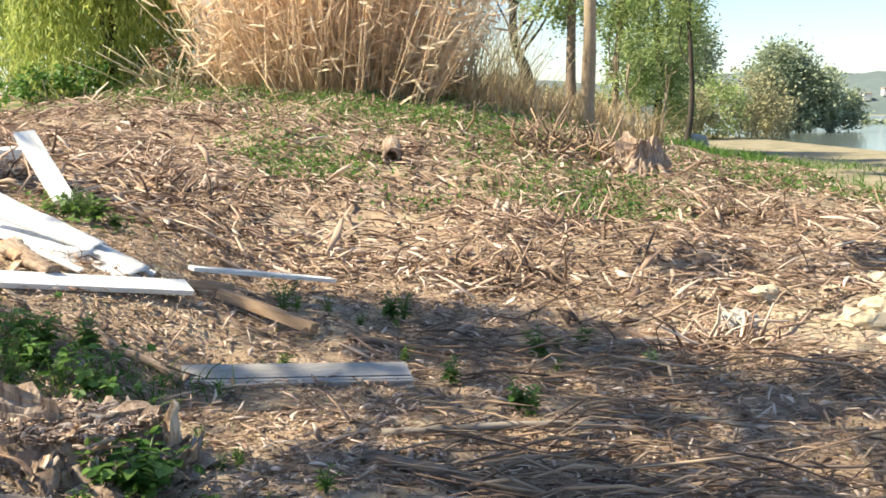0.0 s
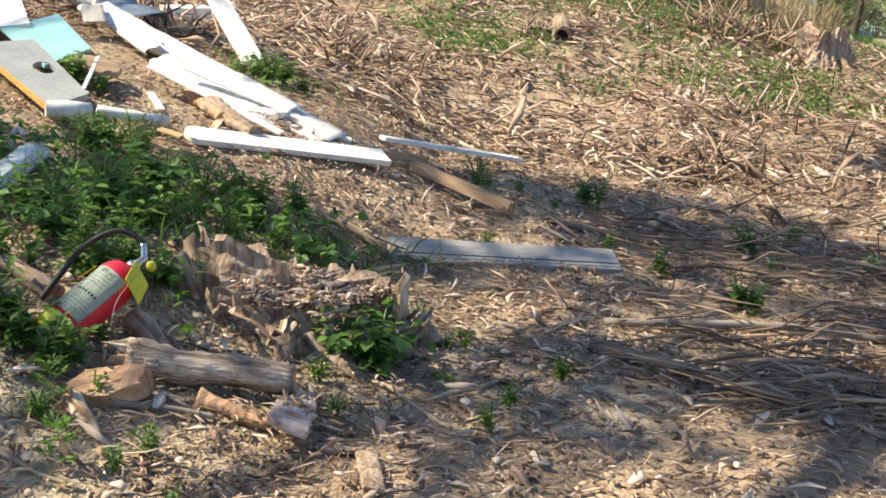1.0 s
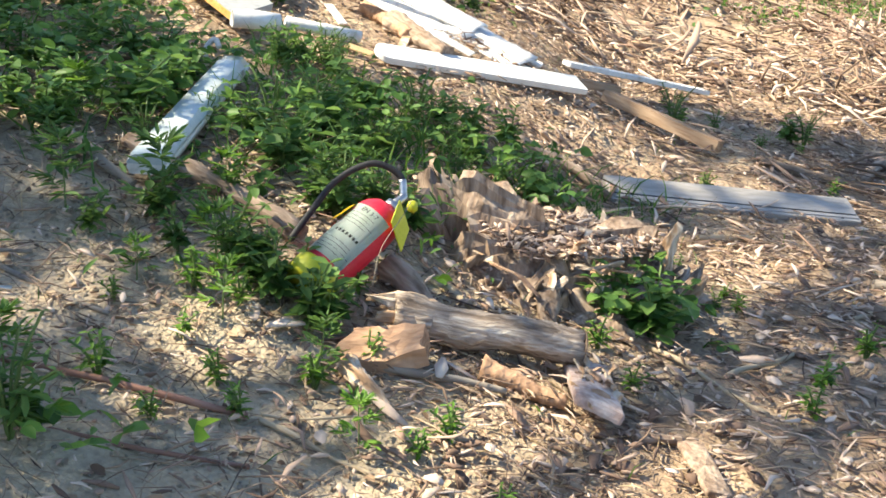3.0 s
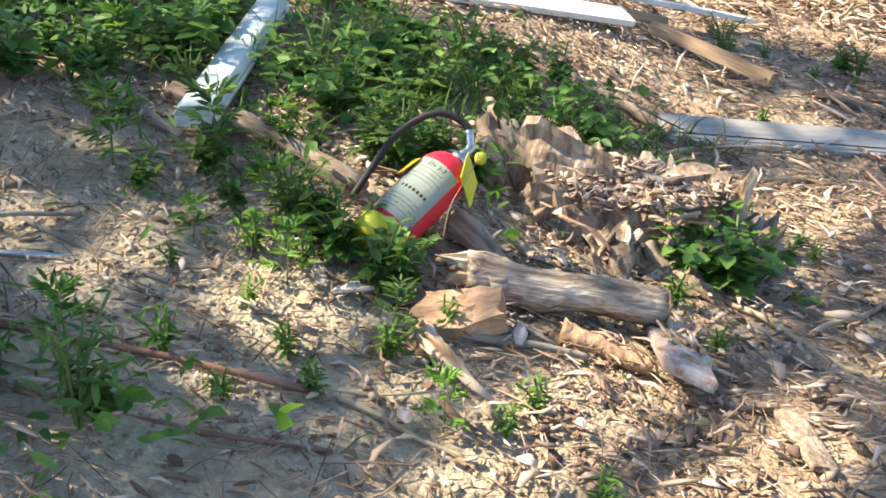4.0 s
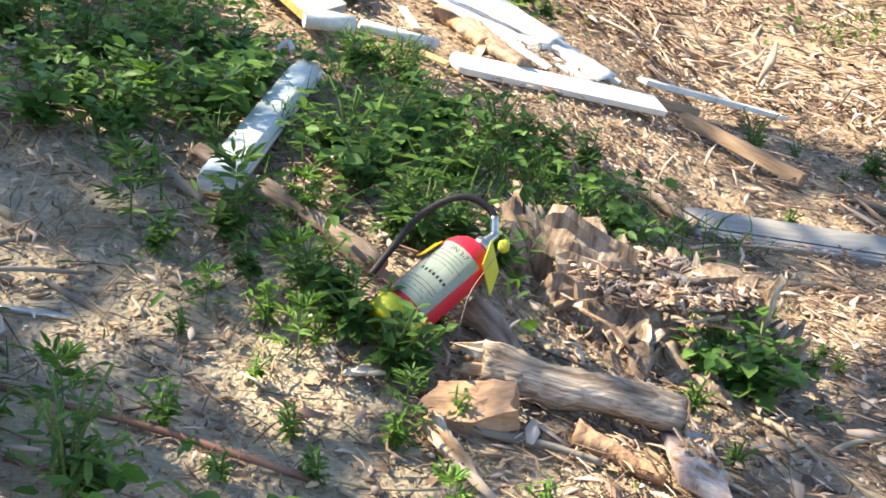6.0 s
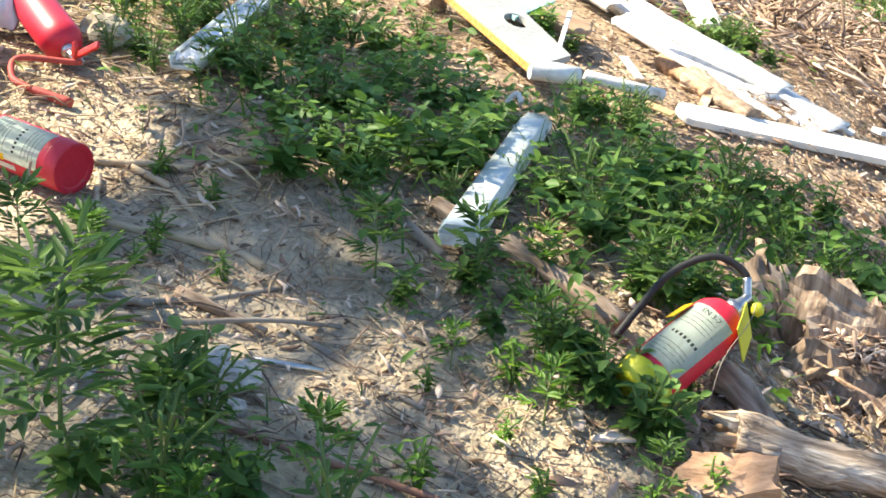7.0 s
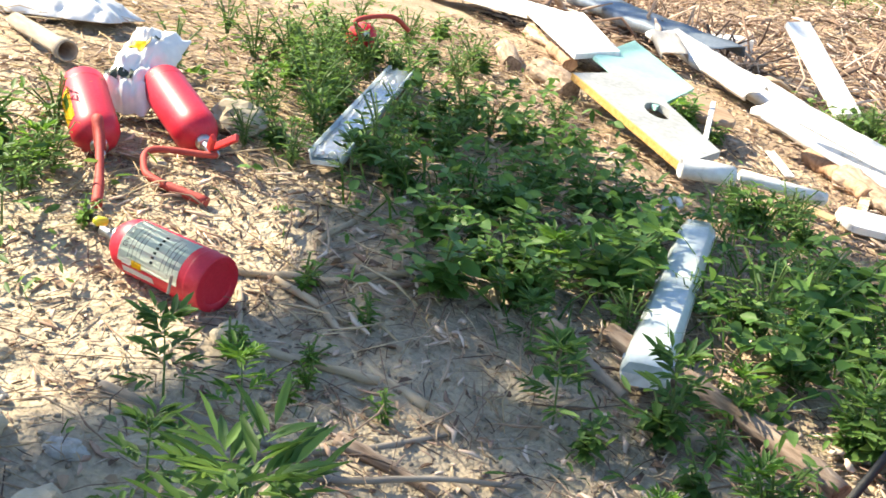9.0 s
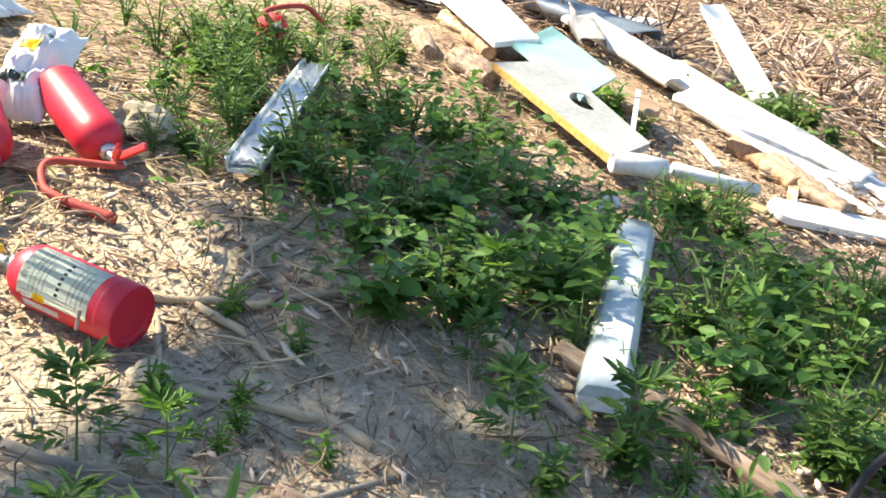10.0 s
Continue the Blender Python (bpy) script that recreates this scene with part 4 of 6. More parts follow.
def clear(x, y):
    return off_line(x, y, -2.83, 3.85, -3.0, 4.9, 0.06) * off_line(x, y, -4.05, 4.2, -4.6, 5.6, 0.1) * off_line(x, y, -3.3, 5.8, -4.0, 6.6, 0.25)


def patch_mask(spots):
    def keep(x, y):
        m = np.zeros_like(x)
        for cx, cy, ax, ay, k in spots:
            m = np.maximum(m, k * np.exp(-(((x - cx) / ax) ** 2 + ((y - cy) / ay) ** 2) ** 1.5))
        return m * clear(x, y) * (0.3 + 0.7 * wild(x, y, 2.4, 1.0))
    return keep


def herb_stuff(name, label, material, n, area, spots, height, size, seed, aspect=0.55, spread=0.6, triple=False):
    """Loose leaves over patches of ground; triple: each leaf of three leaflets, as on brambles."""
    x, y, r = scatter(n, *area, seed, patch_mask(spots))
    m = len(x)
    hh = height * r.uniform(0.05, 1.0, m) * (0.5 + 0.5 * wild(x, y, 3, seed))
    o = np.stack([x, y, ground_z(x, y) + hh], 1)
    d = unit(r.normal(size=(m, 3)) * [1, 1, spread])
    ln = size * r.uniform(0.55, 1.35, m)
    if triple:
        side = unit(np.cross(d, [0, 0, 1.0])) * r.uniform(1.1, 1.7, (m, 1))
        o, d, ln = np.concatenate([o, o, o]), unit(np.concatenate([d, d * 0.45 + side, d * 0.45 - side])), np.concatenate([ln, ln * 0.85, ln * 0.85])
        m *= 3
    me = quads_mesh(name, *leaves(o, d, unit(r.normal(size=(m, 3)) * 0.5 + [0, 0, 1]), ln, ln * aspect * r.uniform(0.8, 1.2, m), 0.3, 0.3))
    return tagged(part(name, me, material), label, "weeds", kind="stuff")


def grass_stuff(name, label, n, area, spots, ln, wd, seed, material=None):
    x, y, r = scatter(n, *area, seed, patch_mask(spots))
    m = len(x)
    o = np.stack([x, y, ground_z(x, y) - 0.005], 1)
    d = unit(r.normal(size=(m, 3)) * [0.55, 0.55, 0.1] + [0, 0, 1])
    me = quads_mesh(name, *blades(o, d, ln * r.uniform(0.4, 1.3, m), wd * r.uniform(0.6, 1.3, m), 0.5))
    return tagged(part(name, me, material or GRASS), label, "grass", kind="stuff")


NEAR = (-6.5, 0.5, 2.0, 8.0)
herb_stuff("undergrowth", "dark green brambles and nettles on the bank", LEAFDARK, 25000, NEAR, [(-2.55, 5.0, 0.55, 0.6, 0.5), (-3.35, 4.75, 0.55, 0.7, 1.0), (-3.75, 5.4, 0.5, 0.6, 0.8), (-2.0, 5.3, 0.5, 0.35, 0.8), (-1.2, 4.22, 0.2, 0.16, 0.45), (-2.55, 4.15, 0.3, 0.25, 0.4)], 0.27, 0.055, 201, 0.62, triple=True)
herb_stuff("undergrowth", "fresh green weeds among the litter", LEAF, 30000, NEAR, [(-4.35, 5.2, 0.55, 0.6, 1.0), (-4.75, 3.6, 0.3, 0.35, 0.9), (-4.45, 3.0, 0.3, 0.3, 0.7), (-2.75, 2.55, 0.4, 0.25, 1.0), (-2.15, 4.2, 0.3, 0.3, 0.8), (-2.35, 3.7, 0.2, 0.2, 0.5), (-2.7, 3.55, 0.25, 0.25, 0.35), (-5.2, 6.4, 0.6, 0.8, 0.7), (-2.9, 5.6, 0.3, 0.5, 0.6), (-3.25, 2.7, 0.3, 0.25, 0.6)], 0.2, 0.05, 202, 0.36)
herb_stuff("undergrowth", "bright young leaves", LEAFBRIGHT, 6000, NEAR, [(-2.1, 4.2, 0.25, 0.25, 0.9), (-3.6, 6.6, 0.15, 0.15, 1.0), (-2.65, 2.5, 0.4, 0.25, 1.0), (-4.4, 5.0, 0.5, 0.5, 0.4), (-2.35, 3.95, 0.3, 0.2, 0.5)], 0.2, 0.052, 203, 0.75, triple=True)
grass_stuff("grass", "dark long grass on the bank", 40000, NEAR, [(-2.4, 5.0, 0.55, 0.55, 0.9), (-2.3, 5.1, 0.6, 0.5, 0.9), (-1.7, 5.4, 0.4, 0.3, 0.8), (-2.9, 5.7, 0.3, 0.3, 0.8), (-1.3, 5.75, 0.25, 0.15, 0.7), (-3.9, 4.6, 0.4, 0.4, 0.5), (-2.8, 8.35, 0.4, 0.3, 0.9), (-3.0, 4.2, 0.4, 0.3, 0.4)], 0.2, 0.008, 204)
grass_stuff("grass", "scattered green blades in the litter", 7000, (-6, 4, 2.2, 10), [(-1, 6, 6, 5, 0.18)], 0.09, 0.005, 205)
FAR = (-10, 12, 7.5, 30)
herb_stuff("undergrowth", "low green weeds on the slope", LEAF, 260000, FAR, [(-1.7, 14.2, 0.9, 1.3, 0.9), (1.7, 13.2, 1.1, 0.9, 1.0), (2.0, 15.2, 1.3, 0.8, 0.7), (-2.8, 8.4, 0.4, 0.35, 1.0), (0.5, 15.5, 0.6, 2.0, 0.4), (1.2, 17.8, 1.8, 1.2, 0.7), (0.0, 19, 2.0, 1.2, 0.7), (-1.6, 19.5, 2.2, 1.0, 0.7), (5.6, 17, 1.5, 1.5, 0.6), (-4, 19.3, 2.4, 0.8, 0.6), (-0.3, 12.3, 0.5, 0.6, 0.4), (-0.6, 18.2, 1.6, 1.0, 0.9), (1.9, 13.0, 0.9, 0.9, 1.0), (-2.1, 15.0, 0.8, 0.8, 0.9)], 0.22, 0.07, 206, 0.5)
grass_stuff("grass", "green grass on the bank and the flat", 60000, FAR, [(0.5, 18.5, 4, 2.2, 0.9), (-3, 19.6, 3, 1.2, 0.8), (1.6, 13.4, 1.2, 1.2, 0.9), (6.5, 18, 2.5, 2, 0.7), (-1.6, 14.2, 1.0, 1.4, 0.6), (5, 27, 5, 3, 0.8)], 0.28, 0.018, 207)
grass_stuff("grass", "green meadow grass behind the bank", 22000, (-12, 10, 24, 44), [(3.5, 33, 4.5, 9, 0.9)], 0.22, 0.03, 208)


def seedling(seed, h, tiers, leaf_len, material=LEAF, slim=0.22):
    """A young tree seedling: an upright stem with feather-shaped leaves. Built about the origin."""
    r = np.random.default_rng(seed)
    ob = thing("seedling", "green seedling with feathery lance-shaped leaves", "plant")
    top = np.array([r.normal(0, 0.05) * h, r.normal(0, 0.05) * h, h])
    pts = curve_points([(0, 0, -0.02), (top[0] * 0.2, top[1] * 0.2, h * 0.5), tuple(top)], 4)
    part("stem", tube(pts, [0.006 * (1 - 0.6 * i / (len(pts) - 1)) * (h / 0.4) ** 0.5 for i in range(len(pts))], 6), STEM, ob)
    O, D, N, L = [], [], [], []
    for i in range(tiers):
        f = 0.3 + 0.7 * i / (tiers - 1)
        root = top * [f * f, f * f, f]
        for k in range(2 if i < tiers - 1 else 5):
            a = i * 1.4 + (math.pi * k if i < tiers - 1 else 1.26 * k) + r.normal(0, 0.25)
            el = 0.25 + 0.6 * f + r.normal(0, 0.1)
            axis = np.array([math.cos(a) * math.cos(el), math.sin(a) * math.cos(el), math.sin(el)])
            rachis = leaf_len * (1.15 - 0.5 * f) * r.uniform(0.8, 1.2)
            side = unit(np.cross(axis, [0, 0, 1.0]))
            pairs = r.integers(3, 5)
            for s in range(pairs + 1):
                g = 0.3 + 0.7 * s / pairs
                for sg in ((-1, 1) if s < pairs else (0,)):
                    O.append(root + axis * rachis * g - [0, 0, 0.25 * rachis * g * g])
                    D.append(axis * (0.9 if sg else 1) + side * sg * r.uniform(0.6, 1.1) - [0, 0, r.uniform(0, 0.35)] + r.normal(0, 0.12, 3))
                    N.append(np.array([0, 0, 1.0]) + 0.3 * r.normal(size=3))
                    L.append(leaf_len * 0.62 * (1 - 0.35 * abs(g - 0.6)) * r.uniform(0.7, 1.2))
    L = np.array(L)
    part("leaves", quads_mesh("leaves", *leaves(np.array(O), np.array(D), np.array(N), L, L * slim * 1.35, 0.4, 0.25)), material, ob)
    return ob


def weed(seed, h, n, leaf_len, label, material, aspect=0.6, bushy=0.5):
    """A leafy weed with several stems."""
    r = np.random.default_rng(seed)
    ob = thing("weed", label, "plant")
    O, D, L = [], [], []
    for s in range(n):
        a = r.uniform(0, 6.28)
        end = np.array([math.cos(a) * h * bushy * r.uniform(0.2, 1), math.sin(a) * h * bushy * r.uniform(0.2, 1), h * r.uniform(0.6, 1)])
        pts = curve_points([(0, 0, -0.02), tuple(end * [0.35, 0.35, 0.6]), tuple(end)], 3)
        part("stem", tube(pts, 0.003, 5), STEM, ob)
        for k in range(5):
            f = 0.3 + 0.7 * k / 4
            p = end * [f * (0.5 + 0.5 * f), f * (0.5 + 0.5 * f), f]
            for sg in (0, math.pi):
                b = a + 1.57 * k + sg + r.normal(0, 0.3)
                O.append(p)
                D.append([math.cos(b), math.sin(b), r.normal(0.15, 0.25)])
                L.append(leaf_len * (1.15 - 0.55 * f) * r.uniform(0.8, 1.25))
    L = np.array(L)
    part("leaves", quads_mesh("leaves", *leaves(np.array(O), np.array(D), r.normal(size=(len(L), 3)) * 0.25 + [0, 0, 1], L, L * aspect, 0.3, 0.35)), material, ob)
    return ob


def plant_at(src, x, y, s, turn, first):
    m = Matrix.Translation(on(x, y)) @ pose(0, 0, 0, 0, 0, turn) @ Matrix.Scale(s, 4)
    if first:
        src.matrix_world = m
        return src
    ob = copy_thing(src, Matrix.Translation(on(x, y)) @ pose(0, 0, 0, 0, 0, turn))
    ob.scale = (s, s, s)
    return ob


rp = random.Random(5)
big = seedling(301, 0.42, 11, 0.17, LEAF, 0.15)
plant_at(big, -2.98, 2.42, 0.92, 20, True)
tagged(big, "tall young seedling with feathery bright green leaves")
kinds = [seedling(302, 0.26, 5, 0.12), seedling(303, 0.2, 4, 0.1, LEAFBRIGHT)]
spots = [(-3.62, 3.0), (-3.45, 3.05), (-2.95, 3.62), (-2.62, 3.4), (-2.7, 3.75), (-2.45, 3.55), (-3.4, 2.7), (-2.35, 3.35), (-2.05, 3.28), (-1.86, 2.95), (-4.5, 3.35), (-4.62, 3.6), (-2.3, 4.05), (-4.4, 3.0), (-2.2, 4.3), (-3.2, 4.2), (-3.98, 4.3), (-2.58, 3.95), (-3.12, 3.85), (-2.62, 2.75), (-2.85, 2.55), (-2.7, 2.42), (-4.3, 4.6), (-4.45, 4.75), (-4.85, 5.2), (-4.75, 4.95)]
for i, (x, y) in enumerate(spots):
    plant_at(kinds[i % 2], x, y, rp.uniform(0.5, 0.85), rp.uniform(0, 360), i < 2)
wk = [weed(310, 0.16, 6, 0.06, "bushy green weed with toothed leaves", LEAF), weed(311, 0.2, 7, 0.075, "dark green bramble with broad leaves", LEAFDARK, 0.8, 0.8), weed(312, 0.1, 5, 0.035, "small fresh green weed in the litter", LEAFBRIGHT, 0.4, 0.7), weed(313, 0.24, 8, 0.05, "narrow-leaved green weed growing in the litter", LEAF, 0.28, 0.5)]
done = [0, 0, 0, 0]


def grow(k, x, y, s=1.0):
    if float(clear(x, y)) < 0.5:
        return
    plant_at(wk[k], x, y, s, rp.uniform(0, 360), not done[k])
    done[k] = 1


for cx, cy, ax, ay, n, ks in [(-2.5, 4.9, 0.5, 0.6, 16, (0, 1, 3)), (-3.35, 4.7, 0.45, 0.6, 18, (1, 1, 0)), (-4.4, 5.1, 0.55, 0.6, 34, (3, 0)), (-4.15, 4.45, 0.3, 0.3, 12, (3, 3, 0)), (-4.9, 5.6, 0.5, 0.5, 20, (3,)), (-2.3, 3.56, 0.1, 0.1, 6, (0, 0, 3)), (-2.45, 3.5, 0.3, 0.25, 3, (0,)), (-2.9, 4.5, 0.5, 0.4, 12, (3, 0)), (-1.22, 4.2, 0.2, 0.12, 3, (1,)), (-2.12, 4.15, 0.2, 0.15, 7, (0, 3)), (-2.75, 2.55, 0.35, 0.2, 12, (0, 2, 3)), (-4.75, 3.55, 0.2, 0.3, 8, (3, 0)), (-1.9, 5.3, 0.4, 0.3, 8, (3, 0)), (-2.4, 3.6, 0.4, 0.3, 9, (0, 2)), (-2.0, 3.0, 0.5, 0.25, 10, (2,)), (-1.0, 4.5, 0.7, 0.8, 14, (2,)), (-3.4, 3.4, 0.6, 0.4, 10, (2,)), (-2.8, 8.4, 0.3, 0.2, 8, (0, 3)), (-3.55, 6.65, 0.12, 0.12, 4, (0,)), (0.4, 6.6, 0.9, 1.5, 12, (2, 0)), (-0.6, 7.6, 0.6, 0.6, 6, (2, 3)), (-5.0, 6.2, 0.5, 0.7, 12, (3, 0)), (-2.95, 5.7, 0.25, 0.4, 6, (0, 3))]:
    for i in range(n):
        grow(ks[i % len(ks)], cx + rp.gauss(0, 0.55) * ax, cy + rp.gauss(0, 0.55) * ay, rp.uniform(0.7, 1.3))


# ---- extinguishers ----
def letters(text, size, material, parent, place, bend_r, label=""):
    """Raised lettering wrapped round a cylinder of radius bend_r; place(u, v) gives the point for arc u and height v."""
    cu = bpy.data.curves.new("text", "FONT")
    cu.body, cu.size, cu.align_x = text, size, "CENTER"
    tmp = bpy.data.objects.new("text", cu)
    scene.collection.objects.link(tmp)
    dg = bpy.context.evaluated_depsgraph_get()
    me = bpy.data.meshes.new_from_object(tmp.evaluated_get(dg))
    bpy.data.objects.remove(tmp)
    for v in me.vertices:
        v.co = place(v.co.x, v.co.y)
    me.materials.clear()
    return part("lettering", me, material, parent, label)


def wrap(r, a0, z0, swap=1):
    """Points on the cylinder: arc u from the angle a0, height v from z0; swap -1 turns the writing over."""
    return lambda u, v: Vector((r * math.cos(a0 + swap * u / r), r * math.sin(a0 + swap * u / r), z0 + swap * v))


def patch(name, r, a0, a1, z0, z1, material, parent, label="", n=14):
    bm = bmesh.new()
    rows_ = [[bm.verts.new((rr * math.cos(a0 + (a1 - a0) * i / n), rr * math.sin(a0 + (a1 - a0) * i / n), z)) for i in range(n + 1)] for rr, z in ((r, z0), (r, z1))]
    for i in range(n):
        bm.faces.new((rows_[0][i], rows_[0][i + 1], rows_[1][i + 1], rows_[1][i])).smooth = True
    bmesh.ops.solidify(bm, geom=bm.faces[:], thickness=0.0006)
    return part(name, bm, material, parent, label)


def bars(r, a0, zs, widths, parent, name="text_line", th=0.0032, material=None):
    for z, (u0, u1) in zip(zs, widths):
        patch(name, r, a0 + u0 / r, a0 + u1 / r, z, z + th, material or INK, parent, n=5)


def extinguisher(label, p0, p1, R, H, spin, yellow=False, text=True, valve="plain", group="extinguishers"):
    """A cylinder lying with its foot at p0 and its neck towards p1; the writing faces the angle 0 before the spin."""
    ob = thing("fire_extinguisher", label, "fire extinguisher", axis_pose(p0, p1, spin), group)
    foot = 0.07 if yellow else 0.012
    prof = [(R * 0.86, foot * 0.2), (R * 0.97, foot * 0.5), (R, foot), (R, H - 0.05), (R * 0.975, H - 0.028), (R * 0.88, H - 0.008), (R * 0.7, H + 0.012), (R * 0.42, H + 0.024), (R * 0.3, H + 0.028), (R * 0.28, H + 0.045)]
    if not yellow:
        prof = [(R * 0.72, 0.012), (R * 0.84, 0.0), (R * 0.93, 0.008)] + prof[1:]
    part("body", wobble(lathe(prof, 48), 0.0012, 9, 1), RED, ob)
    if yellow:
        part("foot_ring", lathe([(R * 0.8, 0.0), (R * 0.95, 0.004), (R * 1.03, 0.018), (R * 1.035, 0.062), (R * 1.01, 0.07)], 48), YELLOW, ob, "fluorescent yellow plastic foot")
    else:
        part("weld_seam", lathe([(R * 1.001, 0.048), (R * 1.012, 0.052), (R * 1.001, 0.056)], 48, False), RED, ob)
    part("neck_ring", lathe([(R * 0.33, H + 0.03), (R * 0.35, H + 0.034), (R * 0.35, H + 0.05), (R * 0.2, H + 0.054)], 24), STEEL, ob, "steel neck ring")
    part("valve", lathe([(0.016, H + 0.045), (0.018, H + 0.06), (0.013, H + 0.075), (0.014, H + 0.1), (0.008, H + 0.104)], 16), STEEL, ob, "steel valve body")
    if text:
        z0, z1 = (0.085, H - 0.045) if yellow else (0.075, H - 0.045)
        half = 0.07
        a0, a1 = -half / R * 1.0, half / R * 1.0
        lab = patch("label", R + 0.001, a0, a1, z0, z1, LABEL, ob, "pale green printed label with dark writing")
        letters("EN 3-7", 0.021, INK, lab, wrap(R + 0.0022, 0, z1 - 0.024), R)
        span = z1 - z0
        seeded = random.Random(int(R * 1e4 + H * 1e3))
        zs, ws = [], []
        k, z = 0, z1 - 0.036
        while z > z0 + 0.012:
            w = half * seeded.uniform(0.62, 0.92) if k % 5 else half * 0.75
            if 0.42 < (z - z0) / span < 0.62:
                # pictograms in the middle of the label
                if k % 3 == 0:
                    for j in range(-3, 4):
                        patch("letter_bar", R + 0.0018, (j * 0.013 - 0.0035) / R, (j * 0.013 + 0.003) / R, z - 0.005, z + 0.005, INK, lab, n=3)
                    z -= 0.02
            else:
                zs.append(z)
                ws.append((-w, half * seeded.uniform(0.3, 0.9)))
            z -= 0.0135
            k += 1
        bars(R + 0.0018, 0, zs, ws, lab, th=0.0013)
    return ob


# yellow-footed extinguisher leaning by the stump
E1a, E1b = Vector((-2.198, 3.575, 0.212)), Vector((-2.04, 3.818, 0.372))
ex1 = extinguisher("red fire extinguisher with fluorescent yellow foot lying beside the stump", E1a, E1b, 0.077, 0.345, 27, True)
part("collar", box(0.12, 0.1, 0.004, 0.0015), YELLOW, ex1, "yellow plastic collar tag", pose(0.03, 0.075, 0.335, -62, 0, -22))
part("tag", box(0.045, 0.07, 0.003, 0.001), ORANGEYELLOW, ex1, "orange-yellow inspection tag", pose(0.045, -0.075, 0.25, 84, 0, 32))
part("knob", lathe([(0.006, 0), (0.016, 0.004), (0.02, 0.02), (0.012, 0.032)], 12), YELLOW, ex1, "", pose(0.0, 0.03, 0.42, -50, 0, 0))
hose_pts = curve_points([(0.0, 0.0, 0.44), (0.03, -0.05, 0.475), (0.05, -0.13, 0.44), (0.03, -0.175, 0.33), (0.0, -0.165, 0.2), (-0.02, -0.15, 0.1)], 8)
part("hose", tube(hose_pts, 0.0105, 10), BLACKRUBBER, ex1, "black rubber hose")
part("hose_ferrule", tube(hose_pts[0:7], 0.0125, 10), STEEL, ex1, "steel hose ferrule")
wire = curve_points([(0.01, 0.03, 0.44), (0.07, 0.075, 0.34), (0.06, 0.1, 0.22), (-0.01, 0.14, 0.14)], 6)
part("seal_wire", tube(wire, 0.0012, 5), GREYSTICK, ex1, "thin seal wire")

# the three at the top of the bank
E2a, E2b = Vector((-3.80, 3.41, 0.546)), Vector((-4.124, 3.434, 0.586))
ex2 = extinguisher("red fire extinguisher with a printed label lying on the silt", E2a, E2b, 0.076, 0.33, -50, False)
patch("sticker", 0.077, -0.98, -0.72, 0.2, 0.235, ORANGEYELLOW, ex2, "small yellow sticker")
patch("sticker", 0.077, -0.98, -0.72, 0.24, 0.27, WHITEPAPER, ex2, "small white sticker")
patch("sticker", 0.077, -1.32, -1.06, 0.16, 0.27, WHITEPAPER, ex2, "white test sticker")
hp = curve_points([(0, 0, 0.44), (-0.03, 0.03, 0.5), (-0.07, 0.02, 0.58), (-0.09, -0.03, 0.68)], 6)
part("hose", tube(hp, 0.012, 10), BLACKRUBBER, ex2, "black rubber hose")
part("seal", lathe([(0.004, 0), (0.012, 0.004), (0.014, 0.03), (0.006, 0.04)], 10), YELLOW, ex2, "", pose(0.03, 0.02, 0.4, 30, 50, 0))
part("bracket", box(0.014, 0.05, 0.008, 0.003), GREYSTICK, ex2, "grey plastic hose clip", pose(0.06, -0.065, 0.085, 0, 40, -35))

E3a, E3b = Vector((-4.74, 4.25, 0.892)), Vector((-4.445, 4.097, 0.769))
ex3 = extinguisher("plain red fire extinguisher with a red horn on its valve", E3a, E3b, 0.077, 0.36, 0, False, False)
for s in (-1, 1):
    part("lever", box(0.014, 0.14, 0.024, 0.004, cy=0.07), REDPLASTIC, ex3, "red plastic lever", pose(0.0, 0.0, 0.445, 40, 0, -90 + 22 * s))
inv = ex3.matrix_world.inverted()
hp = curve_points([(0, 0, 0.44), (0, 0, 0.48)] + [tuple(inv @ Vector(p)) for p in ((-4.49, 3.93, 0.73), (-4.44, 3.84, 0.685), (-4.36, 3.82, 0.66), (-4.2, 3.85, 0.625))], 7)
part("hose", tube(hp, [0.011] * 24 + [0.013] * 6 + [0.016] * (len(hp) - 30), 10), REDHOSE, ex3, "faded red hose")
part("hose_ferrule", tube(hp[2:7], 0.013, 10), STEEL, ex3, "steel hose ferrule")

E4a, E4b = Vector((-4.87, 4.01, 0.875)), Vector((-4.626, 3.83, 0.751))
ex4 = extinguisher("red fire extinguisher with a yellow side label", E4a, E4b, 0.077, 0.33, 0, False, False)
patch("label", 0.078, 0.95, 1.75, 0.1, 0.27, ORANGEYELLOW, ex4, "yellow label")
patch("sticker", 0.0788, 1.1, 1.4, 0.12, 0.2, LEAFBRIGHT, ex4, "green printed square")
inv = ex4.matrix_world.inverted()
hp = curve_points([(0, 0, 0.4)] + [tuple(inv @ Vector(p)) for p in ((-4.6, 3.8, 0.82), (-4.55, 3.76, 0.77), (-4.45, 3.66, 0.68), (-4.38, 3.58, 0.62))], 6)
part("horn", tube(hp, [0.018] * 10 + [0.013] * 9 + [0.016] * (len(hp) - 19), 10), REDHOSE, ex4, "red discharge hose")

E5 = on(-5.02, 6.0, 0.12)
ex5 = extinguisher("red fire extinguisher half hidden in tall weeds", E5, E5 + Vector((0.16, -0.22, 0.03)), 0.065, 0.3, 0, False, False)
